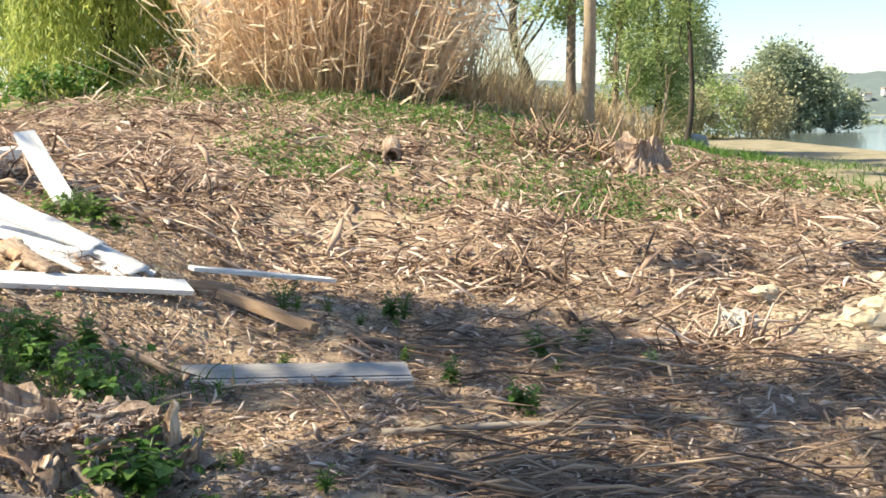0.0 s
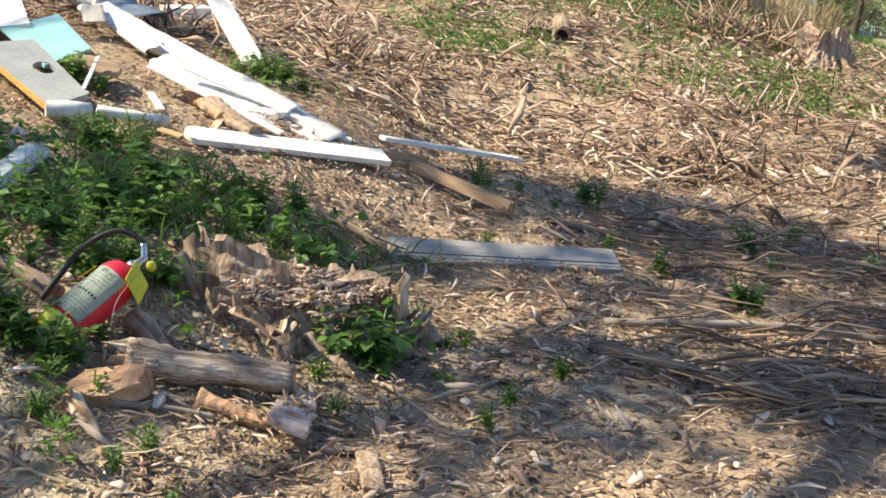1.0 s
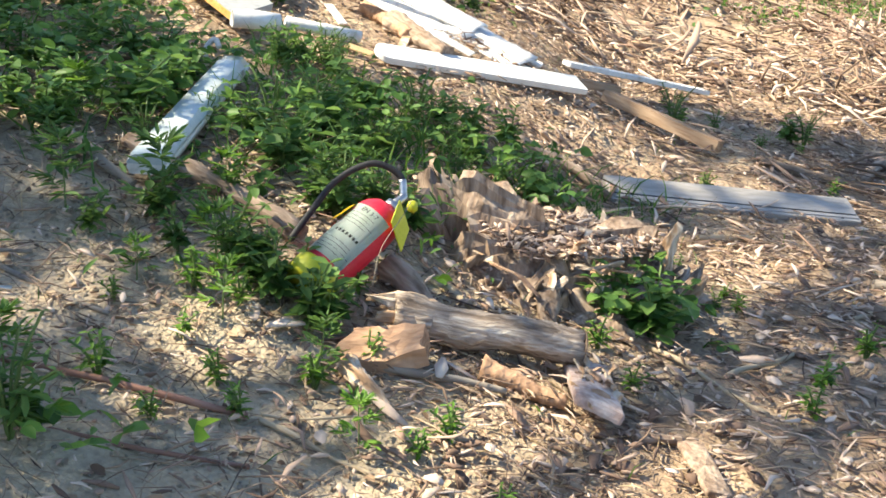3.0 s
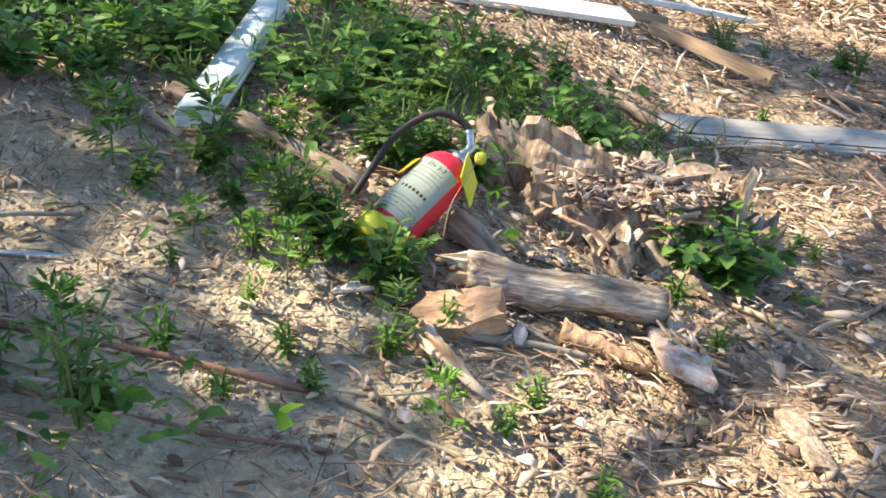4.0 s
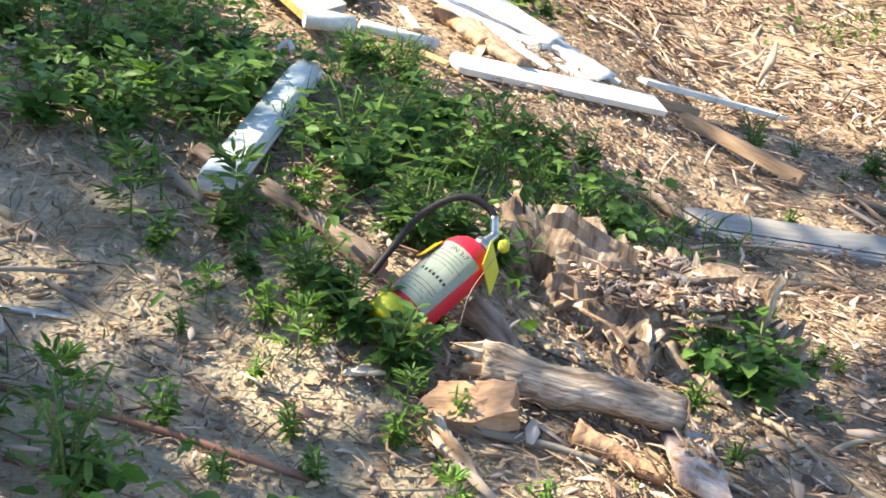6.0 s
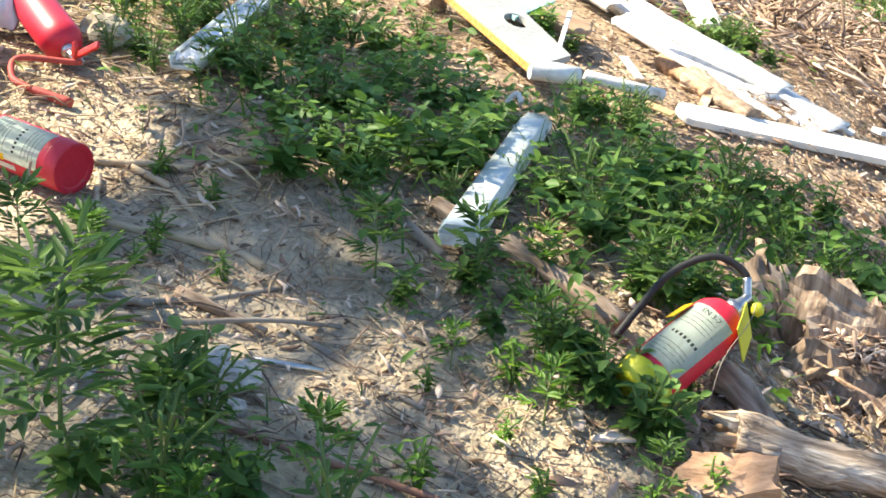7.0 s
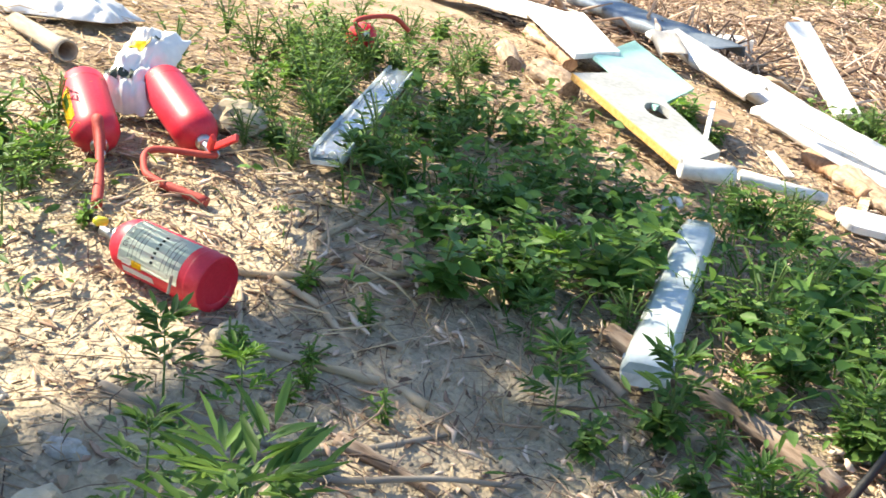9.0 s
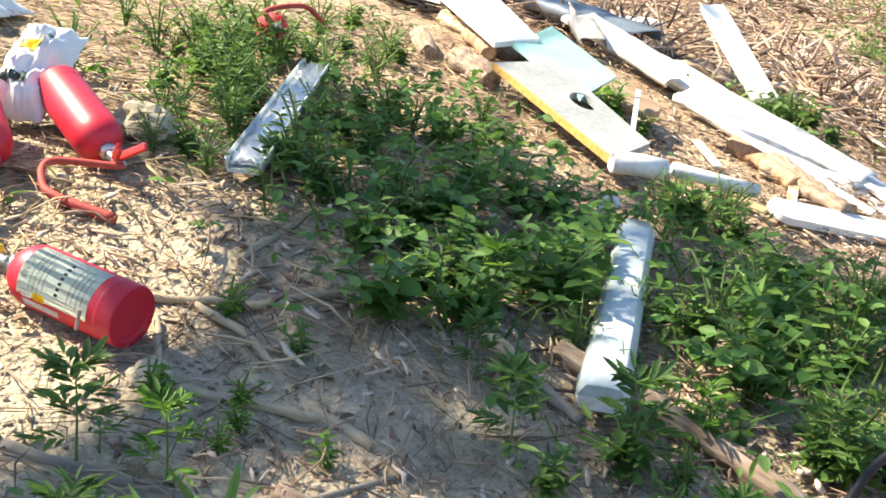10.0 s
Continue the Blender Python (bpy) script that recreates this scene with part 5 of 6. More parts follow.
part("hose", tube(curve_points([(0, 0, 0.34), (0.06, 0.05, 0.4), (0.1, -0.12, 0.3), (0.05, -0.22, 0.2)], 6), 0.012, 8), REDHOSE, ex5, "faded red hose")


# ---- stump, logs and sticks ----
def stump(p, r, h, seed, turn=0.0, label="", roots=7, crest=0.0, crest_at=0.0):
    """A flared, fluted, rotten stump; crest raises its rim on the side crest_at."""
    ob = thing("tree_stump", label, "tree stump", Matrix.Translation(p) @ pose(0, 0, 0, 0, 0, turn))
    rr = random.Random(seed)
    bm = bmesh.new()
    seg, rings = 56, 12
    ph = [rr.uniform(0, 6.28) for _ in range(6)]
    grid = []
    for j in range(rings + 1):
        f = j / rings
        ring = []
        for i in range(seg):
            a = 2 * math.pi * i / seg
            flare = 1 + 0.75 * (1 - f) ** 2.2
            ribs = 0.1 * math.sin(5 * a + ph[0]) + 0.07 * math.sin(9 * a + ph[1]) + 0.05 * math.sin(17 * a + ph[2]) + 0.05 * abs(math.sin(11.5 * a + ph[3]))
            rad = r * flare * (1 + ribs * (1.3 - 0.5 * f)) * (1 + 0.05 * noise.noise(Vector((math.cos(a) * 6, math.sin(a) * 6, f * 3 + seed))))
            z = h * f * (1 + (0.28 * math.sin(2 * a + ph[3]) + 0.16 * math.sin(7 * a + ph[4]) + 0.1 * math.sin(15 * a + ph[5])) * f + crest * max(0.0, math.cos(a - crest_at)) ** 3 * f)
            ring.append(bm.verts.new((rad * math.cos(a) * 1.25, rad * math.sin(a) * 0.9, z - 0.05)))
        grid.append(ring)
    for a, b in zip(grid, grid[1:]):
        for i in range(seg):
            bm.faces.new((a[i], a[(i + 1) % seg], b[(i + 1) % seg], b[i]))
    # hollow, crumbled top
    last = grid[-1]
    for k, (q, dz) in enumerate(((0.82, 0.0), (0.58, -0.005), (0.32, 0.0), (0.1, 0.01))):
        ring = [bm.verts.new((v.co.x * q, v.co.y * q, v.co.z * (0.92 - 0.2 * k) + (0.08 + 0.2 * k) * h * 0.92 + dz + 0.03 * noise.noise(v.co * 20 + Vector((k, seed, 0))))) for v in grid[-1]]
        for i in range(seg):
            bm.faces.new((last[i], last[(i + 1) % seg], ring[(i + 1) % seg], ring[i]))
        last = ring
    bm.faces.new(last)
    wobble(bm, 0.04, 9, seed)
    wobble(bm, 0.022, 30, seed)
    bmesh.ops.recalc_face_normals(bm, faces=bm.faces)
    part("trunk_base", bm, WOODOLD, ob)
    for i in range(roots):
        a = 6.28 * i / roots + rr.uniform(-0.3, 0.3)
        d = Vector((math.cos(a) * 1.2, math.sin(a), 0))
        q = curve_points([d * r * 0.9 + Vector((0, 0, h * 0.45)), d * r * 1.4 + Vector((0, 0, h * 0.18)), d * r * rr.uniform(1.7, 2.3) + Vector((0, 0, -0.08))], 5)
        part("root", wobble(tube(q, [r * 0.2 * (1 - 0.6 * j / (len(q) - 1)) for j in range(len(q))], 9, 0.3, seed=seed + i), 0.025, 14, i), WOODOLD, ob)
    return ob


st = stump(Vector((-1.57, 4.43, 0.02)), 0.25, 0.19, 4, 20, "grey-brown rotten tree stump with a crumbled hollow top", 4, 1.25, 2.5)
# splinters standing on the stump
rs = np.random.default_rng(41)
n = 700
a, q = rs.uniform(0, 6.28, n), np.sqrt(rs.uniform(0, 1, n))
c = np.stack([np.cos(a) * q * 0.33 + 0.04, np.sin(a) * q * 0.24 - 0.01, 0.165 + 0.04 * rs.uniform(0, 1, n) + 0.05 * q * np.maximum(0, np.cos(a - 2.5))], 1)
d = unit(rs.normal(size=(n, 3)) * [1, 1, 0.25]) * rs.uniform(0.008, 0.05, (n, 1))
w = rs.uniform(0.004, 0.022, n)
part("debris", quads_mesh("debris", *prisms(c - d, c + d, w, w * 0.3, 0.08, 0.3, rs, 0.5)), CHIPS, st, "loose pale splintered wood")
tagged(st.children[-1], kind="stuff")
rs = random.Random(77)


def shard(w, th, hh, seed):
    """A broken plate of rotten wood: ragged, thinner towards its top."""
    bm = box(w, th, hh)
    bmesh.ops.subdivide_edges(bm, edges=bm.edges[:], cuts=6, use_grid_fill=True)
    for v in bm.verts:
        k = 1 - 0.45 * max(0, v.co.z / hh + 0.2)
        v.co.x, v.co.y = v.co.x * k, v.co.y * k
        if v.co.z > 0.4 * hh:
            v.co.z += hh * 0.45 * noise.noise(Vector((v.co.x * 40, seed * 3.7, 1)))
    for f in bm.faces:
        f.smooth = True
    return wobble(wobble(bm, 0.035, 9, seed), 0.012, 22, seed)


# plates standing round the front of the stump, in two rows
for i in range(44):
    a = 0.25 - 3.3 * i / 43 + rs.uniform(-0.15, 0.15)
    hh = rs.uniform(0.06, 0.14) * (1 + 0.4 * max(0.0, -math.cos(a)))
    q = rs.uniform(1.0, 1.15) if i % 2 else rs.uniform(1.2, 1.45)
    part("slab", shard(rs.uniform(0.035, 0.1), rs.uniform(0.015, 0.035), hh, i), (WOODOLD, LOGWOOD, BARK, WOODOLD, LOGWOOD)[i % 5], st, "", pose(math.cos(a) * 0.36 * q, math.sin(a) * 0.26 * q, hh * 0.4 - (0.03 if not i % 2 else 0), rs.uniform(5, 60), rs.uniform(-45, 45), math.degrees(a) + 90 + rs.uniform(-45, 45)))
# the tall ridge of sound wood, with its root running to the front
for i, (x, y, z, w, th, hh, rx, ry, rz) in enumerate([(-0.34, 0.2, 0.2, 0.22, 0.07, 0.32, -45, 18, 30), (-0.38, 0.04, 0.15, 0.2, 0.07, 0.26, -25, -18, 80), (-0.33, -0.12, 0.09, 0.15, 0.07, 0.22, -10, -30, 110), (-0.2, 0.24, 0.16, 0.26, 0.07, 0.24, -55, 15, 5), (0.0, 0.25, 0.13, 0.26, 0.06, 0.2, -50, 10, -5), (0.2, 0.22, 0.11, 0.2, 0.06, 0.18, -45, -10, -15)]):
    part("ridge", shard(w, th, hh, 60 + i), WOODOLD, st, "weathered ridge of wood", pose(x, y, z, rx, ry, rz))
part("bark_slab", shard(0.09, 0.035, 0.2, 71), WOODPALE, st, "pale split slab", pose(0.42, -0.03, 0.1, 10, -15, 40))
for i in range(16):
    a = rs.uniform(-2.9, 0.3)
    q = rs.uniform(0.5, 1.5)
    hh = rs.uniform(0.06, 0.2)
    part("splinter", shard(rs.uniform(0.012, 0.035), 0.01, hh, 80 + i), (WOODPALE, WOODORANGE, LOGWOOD)[i % 3], st, "", pose(math.cos(a) * 0.32 * q, math.sin(a) * 0.24 * q, 0.2 - 0.1 * max(0, q - 0.8), 90 + rs.uniform(-25, 25), rs.uniform(-20, 20), rs.uniform(0, 360)))

stf = stump(on(2.95, 16.6, -0.05), 0.33, 0.45, 9, 60, "sunlit far stump with splayed roots and a pale cut top")
part("cut_face", wobble(lathe([(0.13, 0), (0.15, 0.02), (0.13, 0.05)], 16), 0.02, 9), WOODPALE, stf, "pale sawn face", pose(0.12, -0.2, 0.4, 40, 0, 0))
rs = np.random.default_rng(44)
n = 260
bx, by = rs.normal(1.9, 0.55, n), rs.normal(17.0, 0.35, n)
p0 = np.stack([bx, by, ground_z(bx, by)], 1)
p1 = p0 + unit(rs.normal(size=(n, 3)) * [1, 0.7, 0.5] + [0, 0, 0.5]) * rs.uniform(0.2, 0.75, (n, 1))
w = rs.uniform(0.01, 0.045, n)
tagged(part("root_heap", quads_mesh("root_heap", *prisms(p0, p1, w, w, 0.12, 0.5, rs)), TWIGS), "upturned tangle of brown roots", "roots", kind="stuff")


def log(name, label, a, b, r0, r1, material, seed, category="log", rough=0.08, end=None, flat=1.0, bow=0.02, seg=14):
    a, b = Vector(a), Vector(b)
    L = (b - a).length
    rr = random.Random(seed)
    ob = thing(name, label, category, axis_pose(a, b))
    ctrl = [(0, 0, 0)] + [(rr.uniform(-bow, bow) * L, rr.uniform(-bow, bow) * L, L * f) for f in (0.3, 0.65)] + [(0, 0, L)]
    pts = curve_points(ctrl, 6)
    k = len(pts) - 1
    bm = tube(pts, [r0 + (r1 - r0) * i / k for i in range(k + 1)], seg, rough, seed=seed)
    for v in bm.verts:
        v.co.x *= flat
    wobble(bm, min(r0, r1) * 0.35, 3 / max(r0, 0.02) * 0.12, seed)
    wobble(bm, min(r0, r1) * 0.14, 28, seed + 3)
    part("wood", bm, material, ob)
    if end:
        part("end_face", wobble(lathe([(r1 * 0.9, 0), (r1 * 0.86, 0.004), (r1 * 0.4, 0.002)], 18), r1 * 0.06, 30), end, ob, "dark rotten end grain", pose(0, 0, L + 0.002))
    return ob


def rest(x, y, up):
    return tuple(on(x, y, up))


log("log", "barkless weathered log with a dark rotten end", (-1.93, 3.60, 0.16), (-1.40, 3.72, 0.085), 0.056, 0.055, LOGWOOD, 21, end=ENDGRAIN, rough=0.12, seg=30)
rs = random.Random(55)
for i in range(7):
    sp = part("splinter", shard(rs.uniform(0.025, 0.05), 0.012, rs.uniform(0.1, 0.2), 120 + i), (WOODPALE, LOGWOOD, WOODPALE)[i % 3])
    sp.matrix_world = Matrix.Translation((-1.93 + 0.06 * rs.random(), 3.6 + rs.uniform(-0.04, 0.05), 0.17 + rs.uniform(-0.02, 0.035))) @ pose(0, 0, 0, rs.uniform(-12, 12), -82 + rs.uniform(-10, 10), 12 + rs.uniform(-8, 8))
    tagged(sp, "pale frayed splinter on the rotten log", "wood")
bm = box(0.21, 0.13, 0.085)
bmesh.ops.subdivide_edges(bm, edges=bm.edges[:], cuts=5, use_grid_fill=True)
blk = part("wood_block", wobble(wobble(bm, 0.05, 6, 6), 0.012, 26, 2), WOODORANGE)
blk.matrix_world = Matrix.Translation((-1.9, 3.42, 0.12)) @ pose(0, 0, 0, 8, -8, 12)
tagged(blk, "chunky block of orange-brown split wood", "wood block")
brk = part("bark_piece", wobble(box(0.13, 0.4, 0.035, 0.012), 0.03, 7, 8), mat("flaking_bark", [(0.26, 0.17, 0.14), (0.46, 0.35, 0.3), (0.68, 0.6, 0.54)], 0.85, 9, 0.8, 50, dist=0.015))
brk.matrix_world = Matrix.Translation((-1.36, 3.58, 0.03)) @ pose(0, 0, 0, -4, 14, 6)
rs = random.Random(66)
for i in range(22):
    bm = shard(rs.uniform(0.012, 0.04), 0.006, rs.uniform(0.03, 0.09), 140 + i)
    part("flake", bm, (WOODPALE, WOODORANGE, LOGWOOD, WOODPALE)[i % 4], brk, "", pose(rs.uniform(-0.06, 0.06), rs.uniform(-0.18, 0.18), 0.02 + 0.008 * rs.random(), 90 + rs.uniform(-14, 14), rs.uniform(-12, 12), rs.uniform(-35, 35)))
tagged(brk, "flaking reddish-brown slab of bark", "bark")
slab = part("bark_piece", wobble(box(0.07, 0.24, 0.02, 0.008), 0.012, 9, 9), WOODOLD)
slab.matrix_world = Matrix.Translation((-1.05, 3.3, -0.03)) @ pose(0, 0, 0, 4, 6, 18)
tagged(slab, "pale grey splintered slab of wood", "wood")
log("log", "half-rotten branch lying under the extinguisher", rest(-2.02, 3.86, 0.04), rest(-1.76, 3.68, 0.05), 0.045, 0.035, WOODOLD, 22)
log("log", "rotten log with reddish heartwood among the weeds", rest(-2.98, 4.1, 0.03), rest(-2.3, 3.85, 0.03), 0.028, 0.036, WOODOLD, 23, rough=0.2)
log("stick", "grey weathered branch against the light cover", rest(-3.15, 4.0, 0.04), rest(-2.85, 3.86, 0.02), 0.018, 0.014, GREYSTICK, 24, "stick")
log("stick", "thin smooth stick under the log", rest(-1.92, 3.36, 0.02), rest(-1.58, 3.45, 0.02), 0.013, 0.01, GREYSTICK, 25, "stick")
log("split_wood", "split reddish piece of firewood", rest(-1.66, 3.52, 0.03), rest(-1.42, 3.5, 0.03), 0.035, 0.02, WOODORANGE, 26, "wood", 0.15)
log("split_wood", "pale split piece of wood", rest(-1.99, 3.3, 0.03), rest(-1.83, 3.12, 0.02), 0.035, 0.012, WOODPALE, 27, "wood", 0.15)
log("split_wood", "pale driftwood piece on the litter", rest(-1.23, 3.42, 0.02), rest(-1.1, 3.46, 0.02), 0.018, 0.014, WOODOLD, 28, "wood")
log("stick", "long reddish-brown stick on the silt", rest(-3.05, 2.72, 0.02), rest(-2.13, 2.95, 0.01), 0.006, 0.0095, REDSTICK, 29, "stick", 0.05, bow=0.01)
log("stick", "pale thin stick on the silt", rest(-2.1, 2.95, 0.01), rest(-1.8, 2.86, 0.01), 0.007, 0.005, CANE, 30, "stick")
log("stick", "thin curved twig on the bare ground", rest(-2.1, 2.96, 0.02), rest(-1.9, 3.05, 0.03), 0.004, 0.003, CANE, 31, "stick", bow=0.08)
for a, b, r0, r1, m, lab in [
        ((-3.82, 3.68), (-3.22, 3.48), 0.011, 0.014, CANE, "dry cane lying on the silt"),
        ((-3.92, 3.63), (-3.7, 3.77), 0.012, 0.011, CANE, "short pale dry cane"),
        ((-3.66, 3.37), (-3.36, 3.48), 0.012, 0.012, CANE, "dry cane lying on the silt"),
        ((-3.86, 3.57), (-3.74, 3.42), 0.011, 0.009, CANE, "short pale dry cane"),
        ((-3.72, 3.75), (-3.55, 3.95), 0.012, 0.011, CANE, "short pale dry cane"),
        ((-3.85, 3.93), (-3.85, 4.2), 0.012, 0.012, CANE, "short pale dry cane"),
        ((-3.4, 4.15), (-3.22, 3.9), 0.011, 0.01, CANE, "dry cane among the weeds"),
        ((-4.75, 4.6), (-4.15, 4.5), 0.011, 0.009, CANE, "long yellow dry cane across the weeds"),
        ((-3.45, 2.85), (-3.12, 3.47), 0.011, 0.006, GREYSTICK, "crooked grey branch on the silt"),
        ((-3.33, 2.98), (-2.92, 3.38), 0.009, 0.006, GREYSTICK, "crooked grey branch on the silt"),
        ((-3.05, 3.3), (-2.6, 3.2), 0.009, 0.006, GREYSTICK, "thin grey twig on the bare ground"),
        ((-3.3, 3.2), (-3.05, 3.22), 0.02, 0.012, WOODOLD, "grey splintered driftwood on the silt"),
        ((-3.75, 2.95), (-3.3, 3.1), 0.014, 0.011, GREYSTICK, "grey weathered stick on the silt"),
        ((-4.7, 3.9), (-4.45, 3.95), 0.018, 0.018, WOODPALE, "short pale offcut of wood"),
        ((-2.65, 2.6), (-2.05, 2.75), 0.007, 0.005, REDSTICK, "brown stick under the weeds"),
        ((-1.85, 3.95), (-1.5, 3.78), 0.013, 0.012, CANE, "pale dry stem beside the stump"),
        ((-1.78, 3.88), (-1.42, 3.6), 0.009, 0.008, CANE, "pale dry stem beside the stump"),
        ((-1.2, 4.1), (-0.85, 3.75), 0.009, 0.008, CANE, "pale dry stem in the litter"),
        ((-0.95, 4.0), (-0.72, 4.25), 0.01, 0.008, CANE, "pale dry stem in the litter"),
        ((-1.0, 5.45), (-0.75, 5.6), 0.014, 0.012, CANE, "pale stick beside the metal plank"),
        ((-0.3, 5.2), (1.05, 5.4), 0.022, 0.016, GREYSTICK, "long brown-grey branch on the litter"),
        ((-0.36, 4.85), (0.45, 4.3), 0.034, 0.026, BARK, "thick bark-covered branch on the litter"),
        ((0.1, 4.75), (1.25, 5.1), 0.02, 0.014, GREYSTICK, "long brown-grey branch on the litter"),
        ((0.3, 4.45), (1.6, 4.5), 0.015, 0.012, TWIGS, "long thin brown stick"),
        ((0.5, 5.0), (1.9, 5.35), 0.018, 0.012, TWIGS, "long thin brown stick"),
        ((0.9, 5.6), (2.2, 5.5), 0.016, 0.012, GREYSTICK, "long thin brown stick"),
        ((1.9, 4.6), (2.1, 5.8), 0.02, 0.016, BARK, "dark stick across the brush"),
        ((0.8, 7.2), (1.5, 7.5), 0.03, 0.026, GREYSTICK, "short grey log on the litter"),
        ((-0.05, 7.2), (0.2, 7.7), 0.03, 0.03, WOODOLD, "short brown log on the litter"),
        ((-0.62, 7.1), (0.1, 7.0), 0.03, 0.025, BARK, "bark-covered branch on the litter"),
        ((-0.2, 5.0), (-0.45, 4.75), 0.012, 0.009, CANE, "pale broken stick on the bare ground"),
        ((-1.95, 6.0), (-1.4, 5.75), 0.03, 0.02, WOODOLD, "weathered brown offcut of wood"),
        ((-2.35, 6.1), (-1.7, 5.75), 0.02, 0.018, WOODOLD, "weathered grey wooden lath on the litter"),
        ((-2.75, 6.9), (-2.35, 6.55), 0.07, 0.05, WOODOLD, "broken brown log under the white boards"),
        ((-2.95, 7.1), (-2.6, 6.7), 0.05, 0.04, WOODORANGE, "split orange-brown log under the white boards"),
        ((-4.35, 6.75), (-4.1, 6.6), 0.07, 0.06, WOODOLD, "dark weathered block of wood"),
        ((-4.75, 7.2), (-4.5, 6.75), 0.05, 0.05, WOODOLD, "brown piece of firewood"),
        ((-4.6, 7.6), (-4.3, 7.1), 0.05, 0.04, WOODORANGE, "brown piece of firewood"),
        ((-4.9, 7.9), (-4.55, 7.6), 0.05, 0.04, WOODPALE, "brown piece of firewood")]:
    up = max(r0, r1) * 0.8
    log("stick" if r0 < 0.03 else "log", lab, rest(*a, up), rest(*b, up), r0, r1, m, int(abs(a[0] * 997 + b[1] * 131)) % 1000, "stick" if r0 < 0.03 else "log", 0.06 if r0 < 0.04 else 0.16, bow=0.025, seg=12 if r0 < 0.04 else 16)
pipe = thing("hollow_log", "hollow sawn log end on the slope", "log", axis_pose(on(-0.72, 15.3, 0.08), on(-0.68, 14.6, 0.1)))
part("wood", wobble(lathe([(0.09, 0.0), (0.12, 0.0), (0.125, 0.4), (0.12, 0.7), (0.085, 0.7), (0.08, 0.1)], 24, False), 0.015, 8), WOODOLD, pipe)

# upturned root tangles on the slope
for k, (hx, hy, hr, hn) in enumerate([(-3.0, 11.6, 0.5, 200), (-5.2, 12.4, 0.7, 220), (-0.9, 14.9, 0.35, 120), (-2.6, 10.4, 0.35, 110), (1.2, 12.0, 0.6, 160), (3.4, 13.2, 0.5, 130), (-4.2, 9.6, 0.5, 200), (0.5, 9.4, 0.5, 160), (1.9, 7.4, 0.35, 140)]):
    rs = np.random.default_rng(500 + k)
    bx, by = rs.normal(hx, hr * 0.7, hn), rs.normal(hy, hr * 0.4, hn)
    p0 = np.stack([bx, by, ground_z(bx, by)], 1)
    p1 = p0 + unit(rs.normal(size=(hn, 3)) * [1, 0.7, 0.4] + [0, 0, 0.35]) * rs.uniform(0.1, 0.5, (hn, 1))
    w = rs.uniform(0.008, 0.035, hn)
    tagged(part("root_heap", quads_mesh("root_heap", *prisms(p0, p1, w, w * 0.6, 0.15, 0.5, rs)), TWIGS if k % 2 else CHIPS), "upturned tangle of brown roots and splinters", "roots", kind="stuff")

# stones
rock("stone", "pale grey angular stone on the silt", on(-2.95, 2.95, 0.03), 0.05, STONE, 1)
rock("stone", "pale grey angular stone on the silt", on(-3.04, 2.98, 0.02), 0.045, STONE, 2, (1.4, 0.7, 0.5))
rock("stone", "pale grey angular stone on the silt", on(-2.9, 2.86, 0.012), 0.03, STONE, 5)
rock("stone", "buff flat stone on the silt", on(-3.75, 2.62, 0.02), 0.07, SANDSTONE, 6, (1, 0.8, 0.6))
rock("stone", "buff flat stone on the silt", on(-3.5, 2.55, 0.02), 0.05, SANDSTONE, 7)
rock("stone", "buff stone beside the red extinguisher", on(-3.72, 3.36, 0.02), 0.045, SANDSTONE, 8)
rock("stone", "grey-brown rock behind the red extinguisher", on(-4.55, 4.45, 0.05), 0.1, SANDSTONE, 9)
rock("stone", "pale rock in the litter", on(2.17, 7.95, 0.06), 0.13, STONE, 10)
rs = random.Random(91)
for i in range(34):
    size = 0.03 + 0.1 * rs.random() ** 2
    rock("clod", "pale clod of dried earth on the flat", on(rs.gauss(3.5, 0.75), rs.gauss(8.6, 0.6), size * 0.3), size, SANDSTONE, 20 + i, (1.3, 1, 0.75))
rod = part("metal_rod", tube([(-3.0, 3.08, gz(-3.0, 3.08) + 0.012), (-2.85, 3.16, gz(-2.85, 3.16) + 0.012)], 0.009, 10), STEEL)
tagged(rod, "short grey metal rod on the silt", "rod")

for i, (x, y, s, m) in enumerate([(-3.62, 2.72, 0.035, STONE), (-3.4, 2.62, 0.03, SANDSTONE), (-3.3, 2.6, 0.04, SANDSTONE), (-3.85, 2.75, 0.03, STONE), (-3.55, 2.85, 0.025, SANDSTONE), (-3.2, 2.75, 0.025, STONE), (-2.98, 3.0, 0.025, STONE), (-3.1, 2.9, 0.02, STONE), (-2.82, 2.95, 0.02, STONE), (-4.0, 2.9, 0.03, SANDSTONE), (-2.3, 3.45, 0.02, STONE), (-2.0, 3.2, 0.018, SANDSTONE)]):
    rock("stone", "small broken stone on the silt", on(x, y, s * 0.3), s, m, 40 + i, (1.2, 0.8, 0.6))
wr = part("plastic_rod", tube([on(-3.62, 2.36, 0.02), on(-3.42, 2.42, 0.02)], 0.012, 10), PLASTIC)
tagged(wr, "short broken white plastic rod on the ground", "rod")

# ---- dumped panels, boards and strips ----


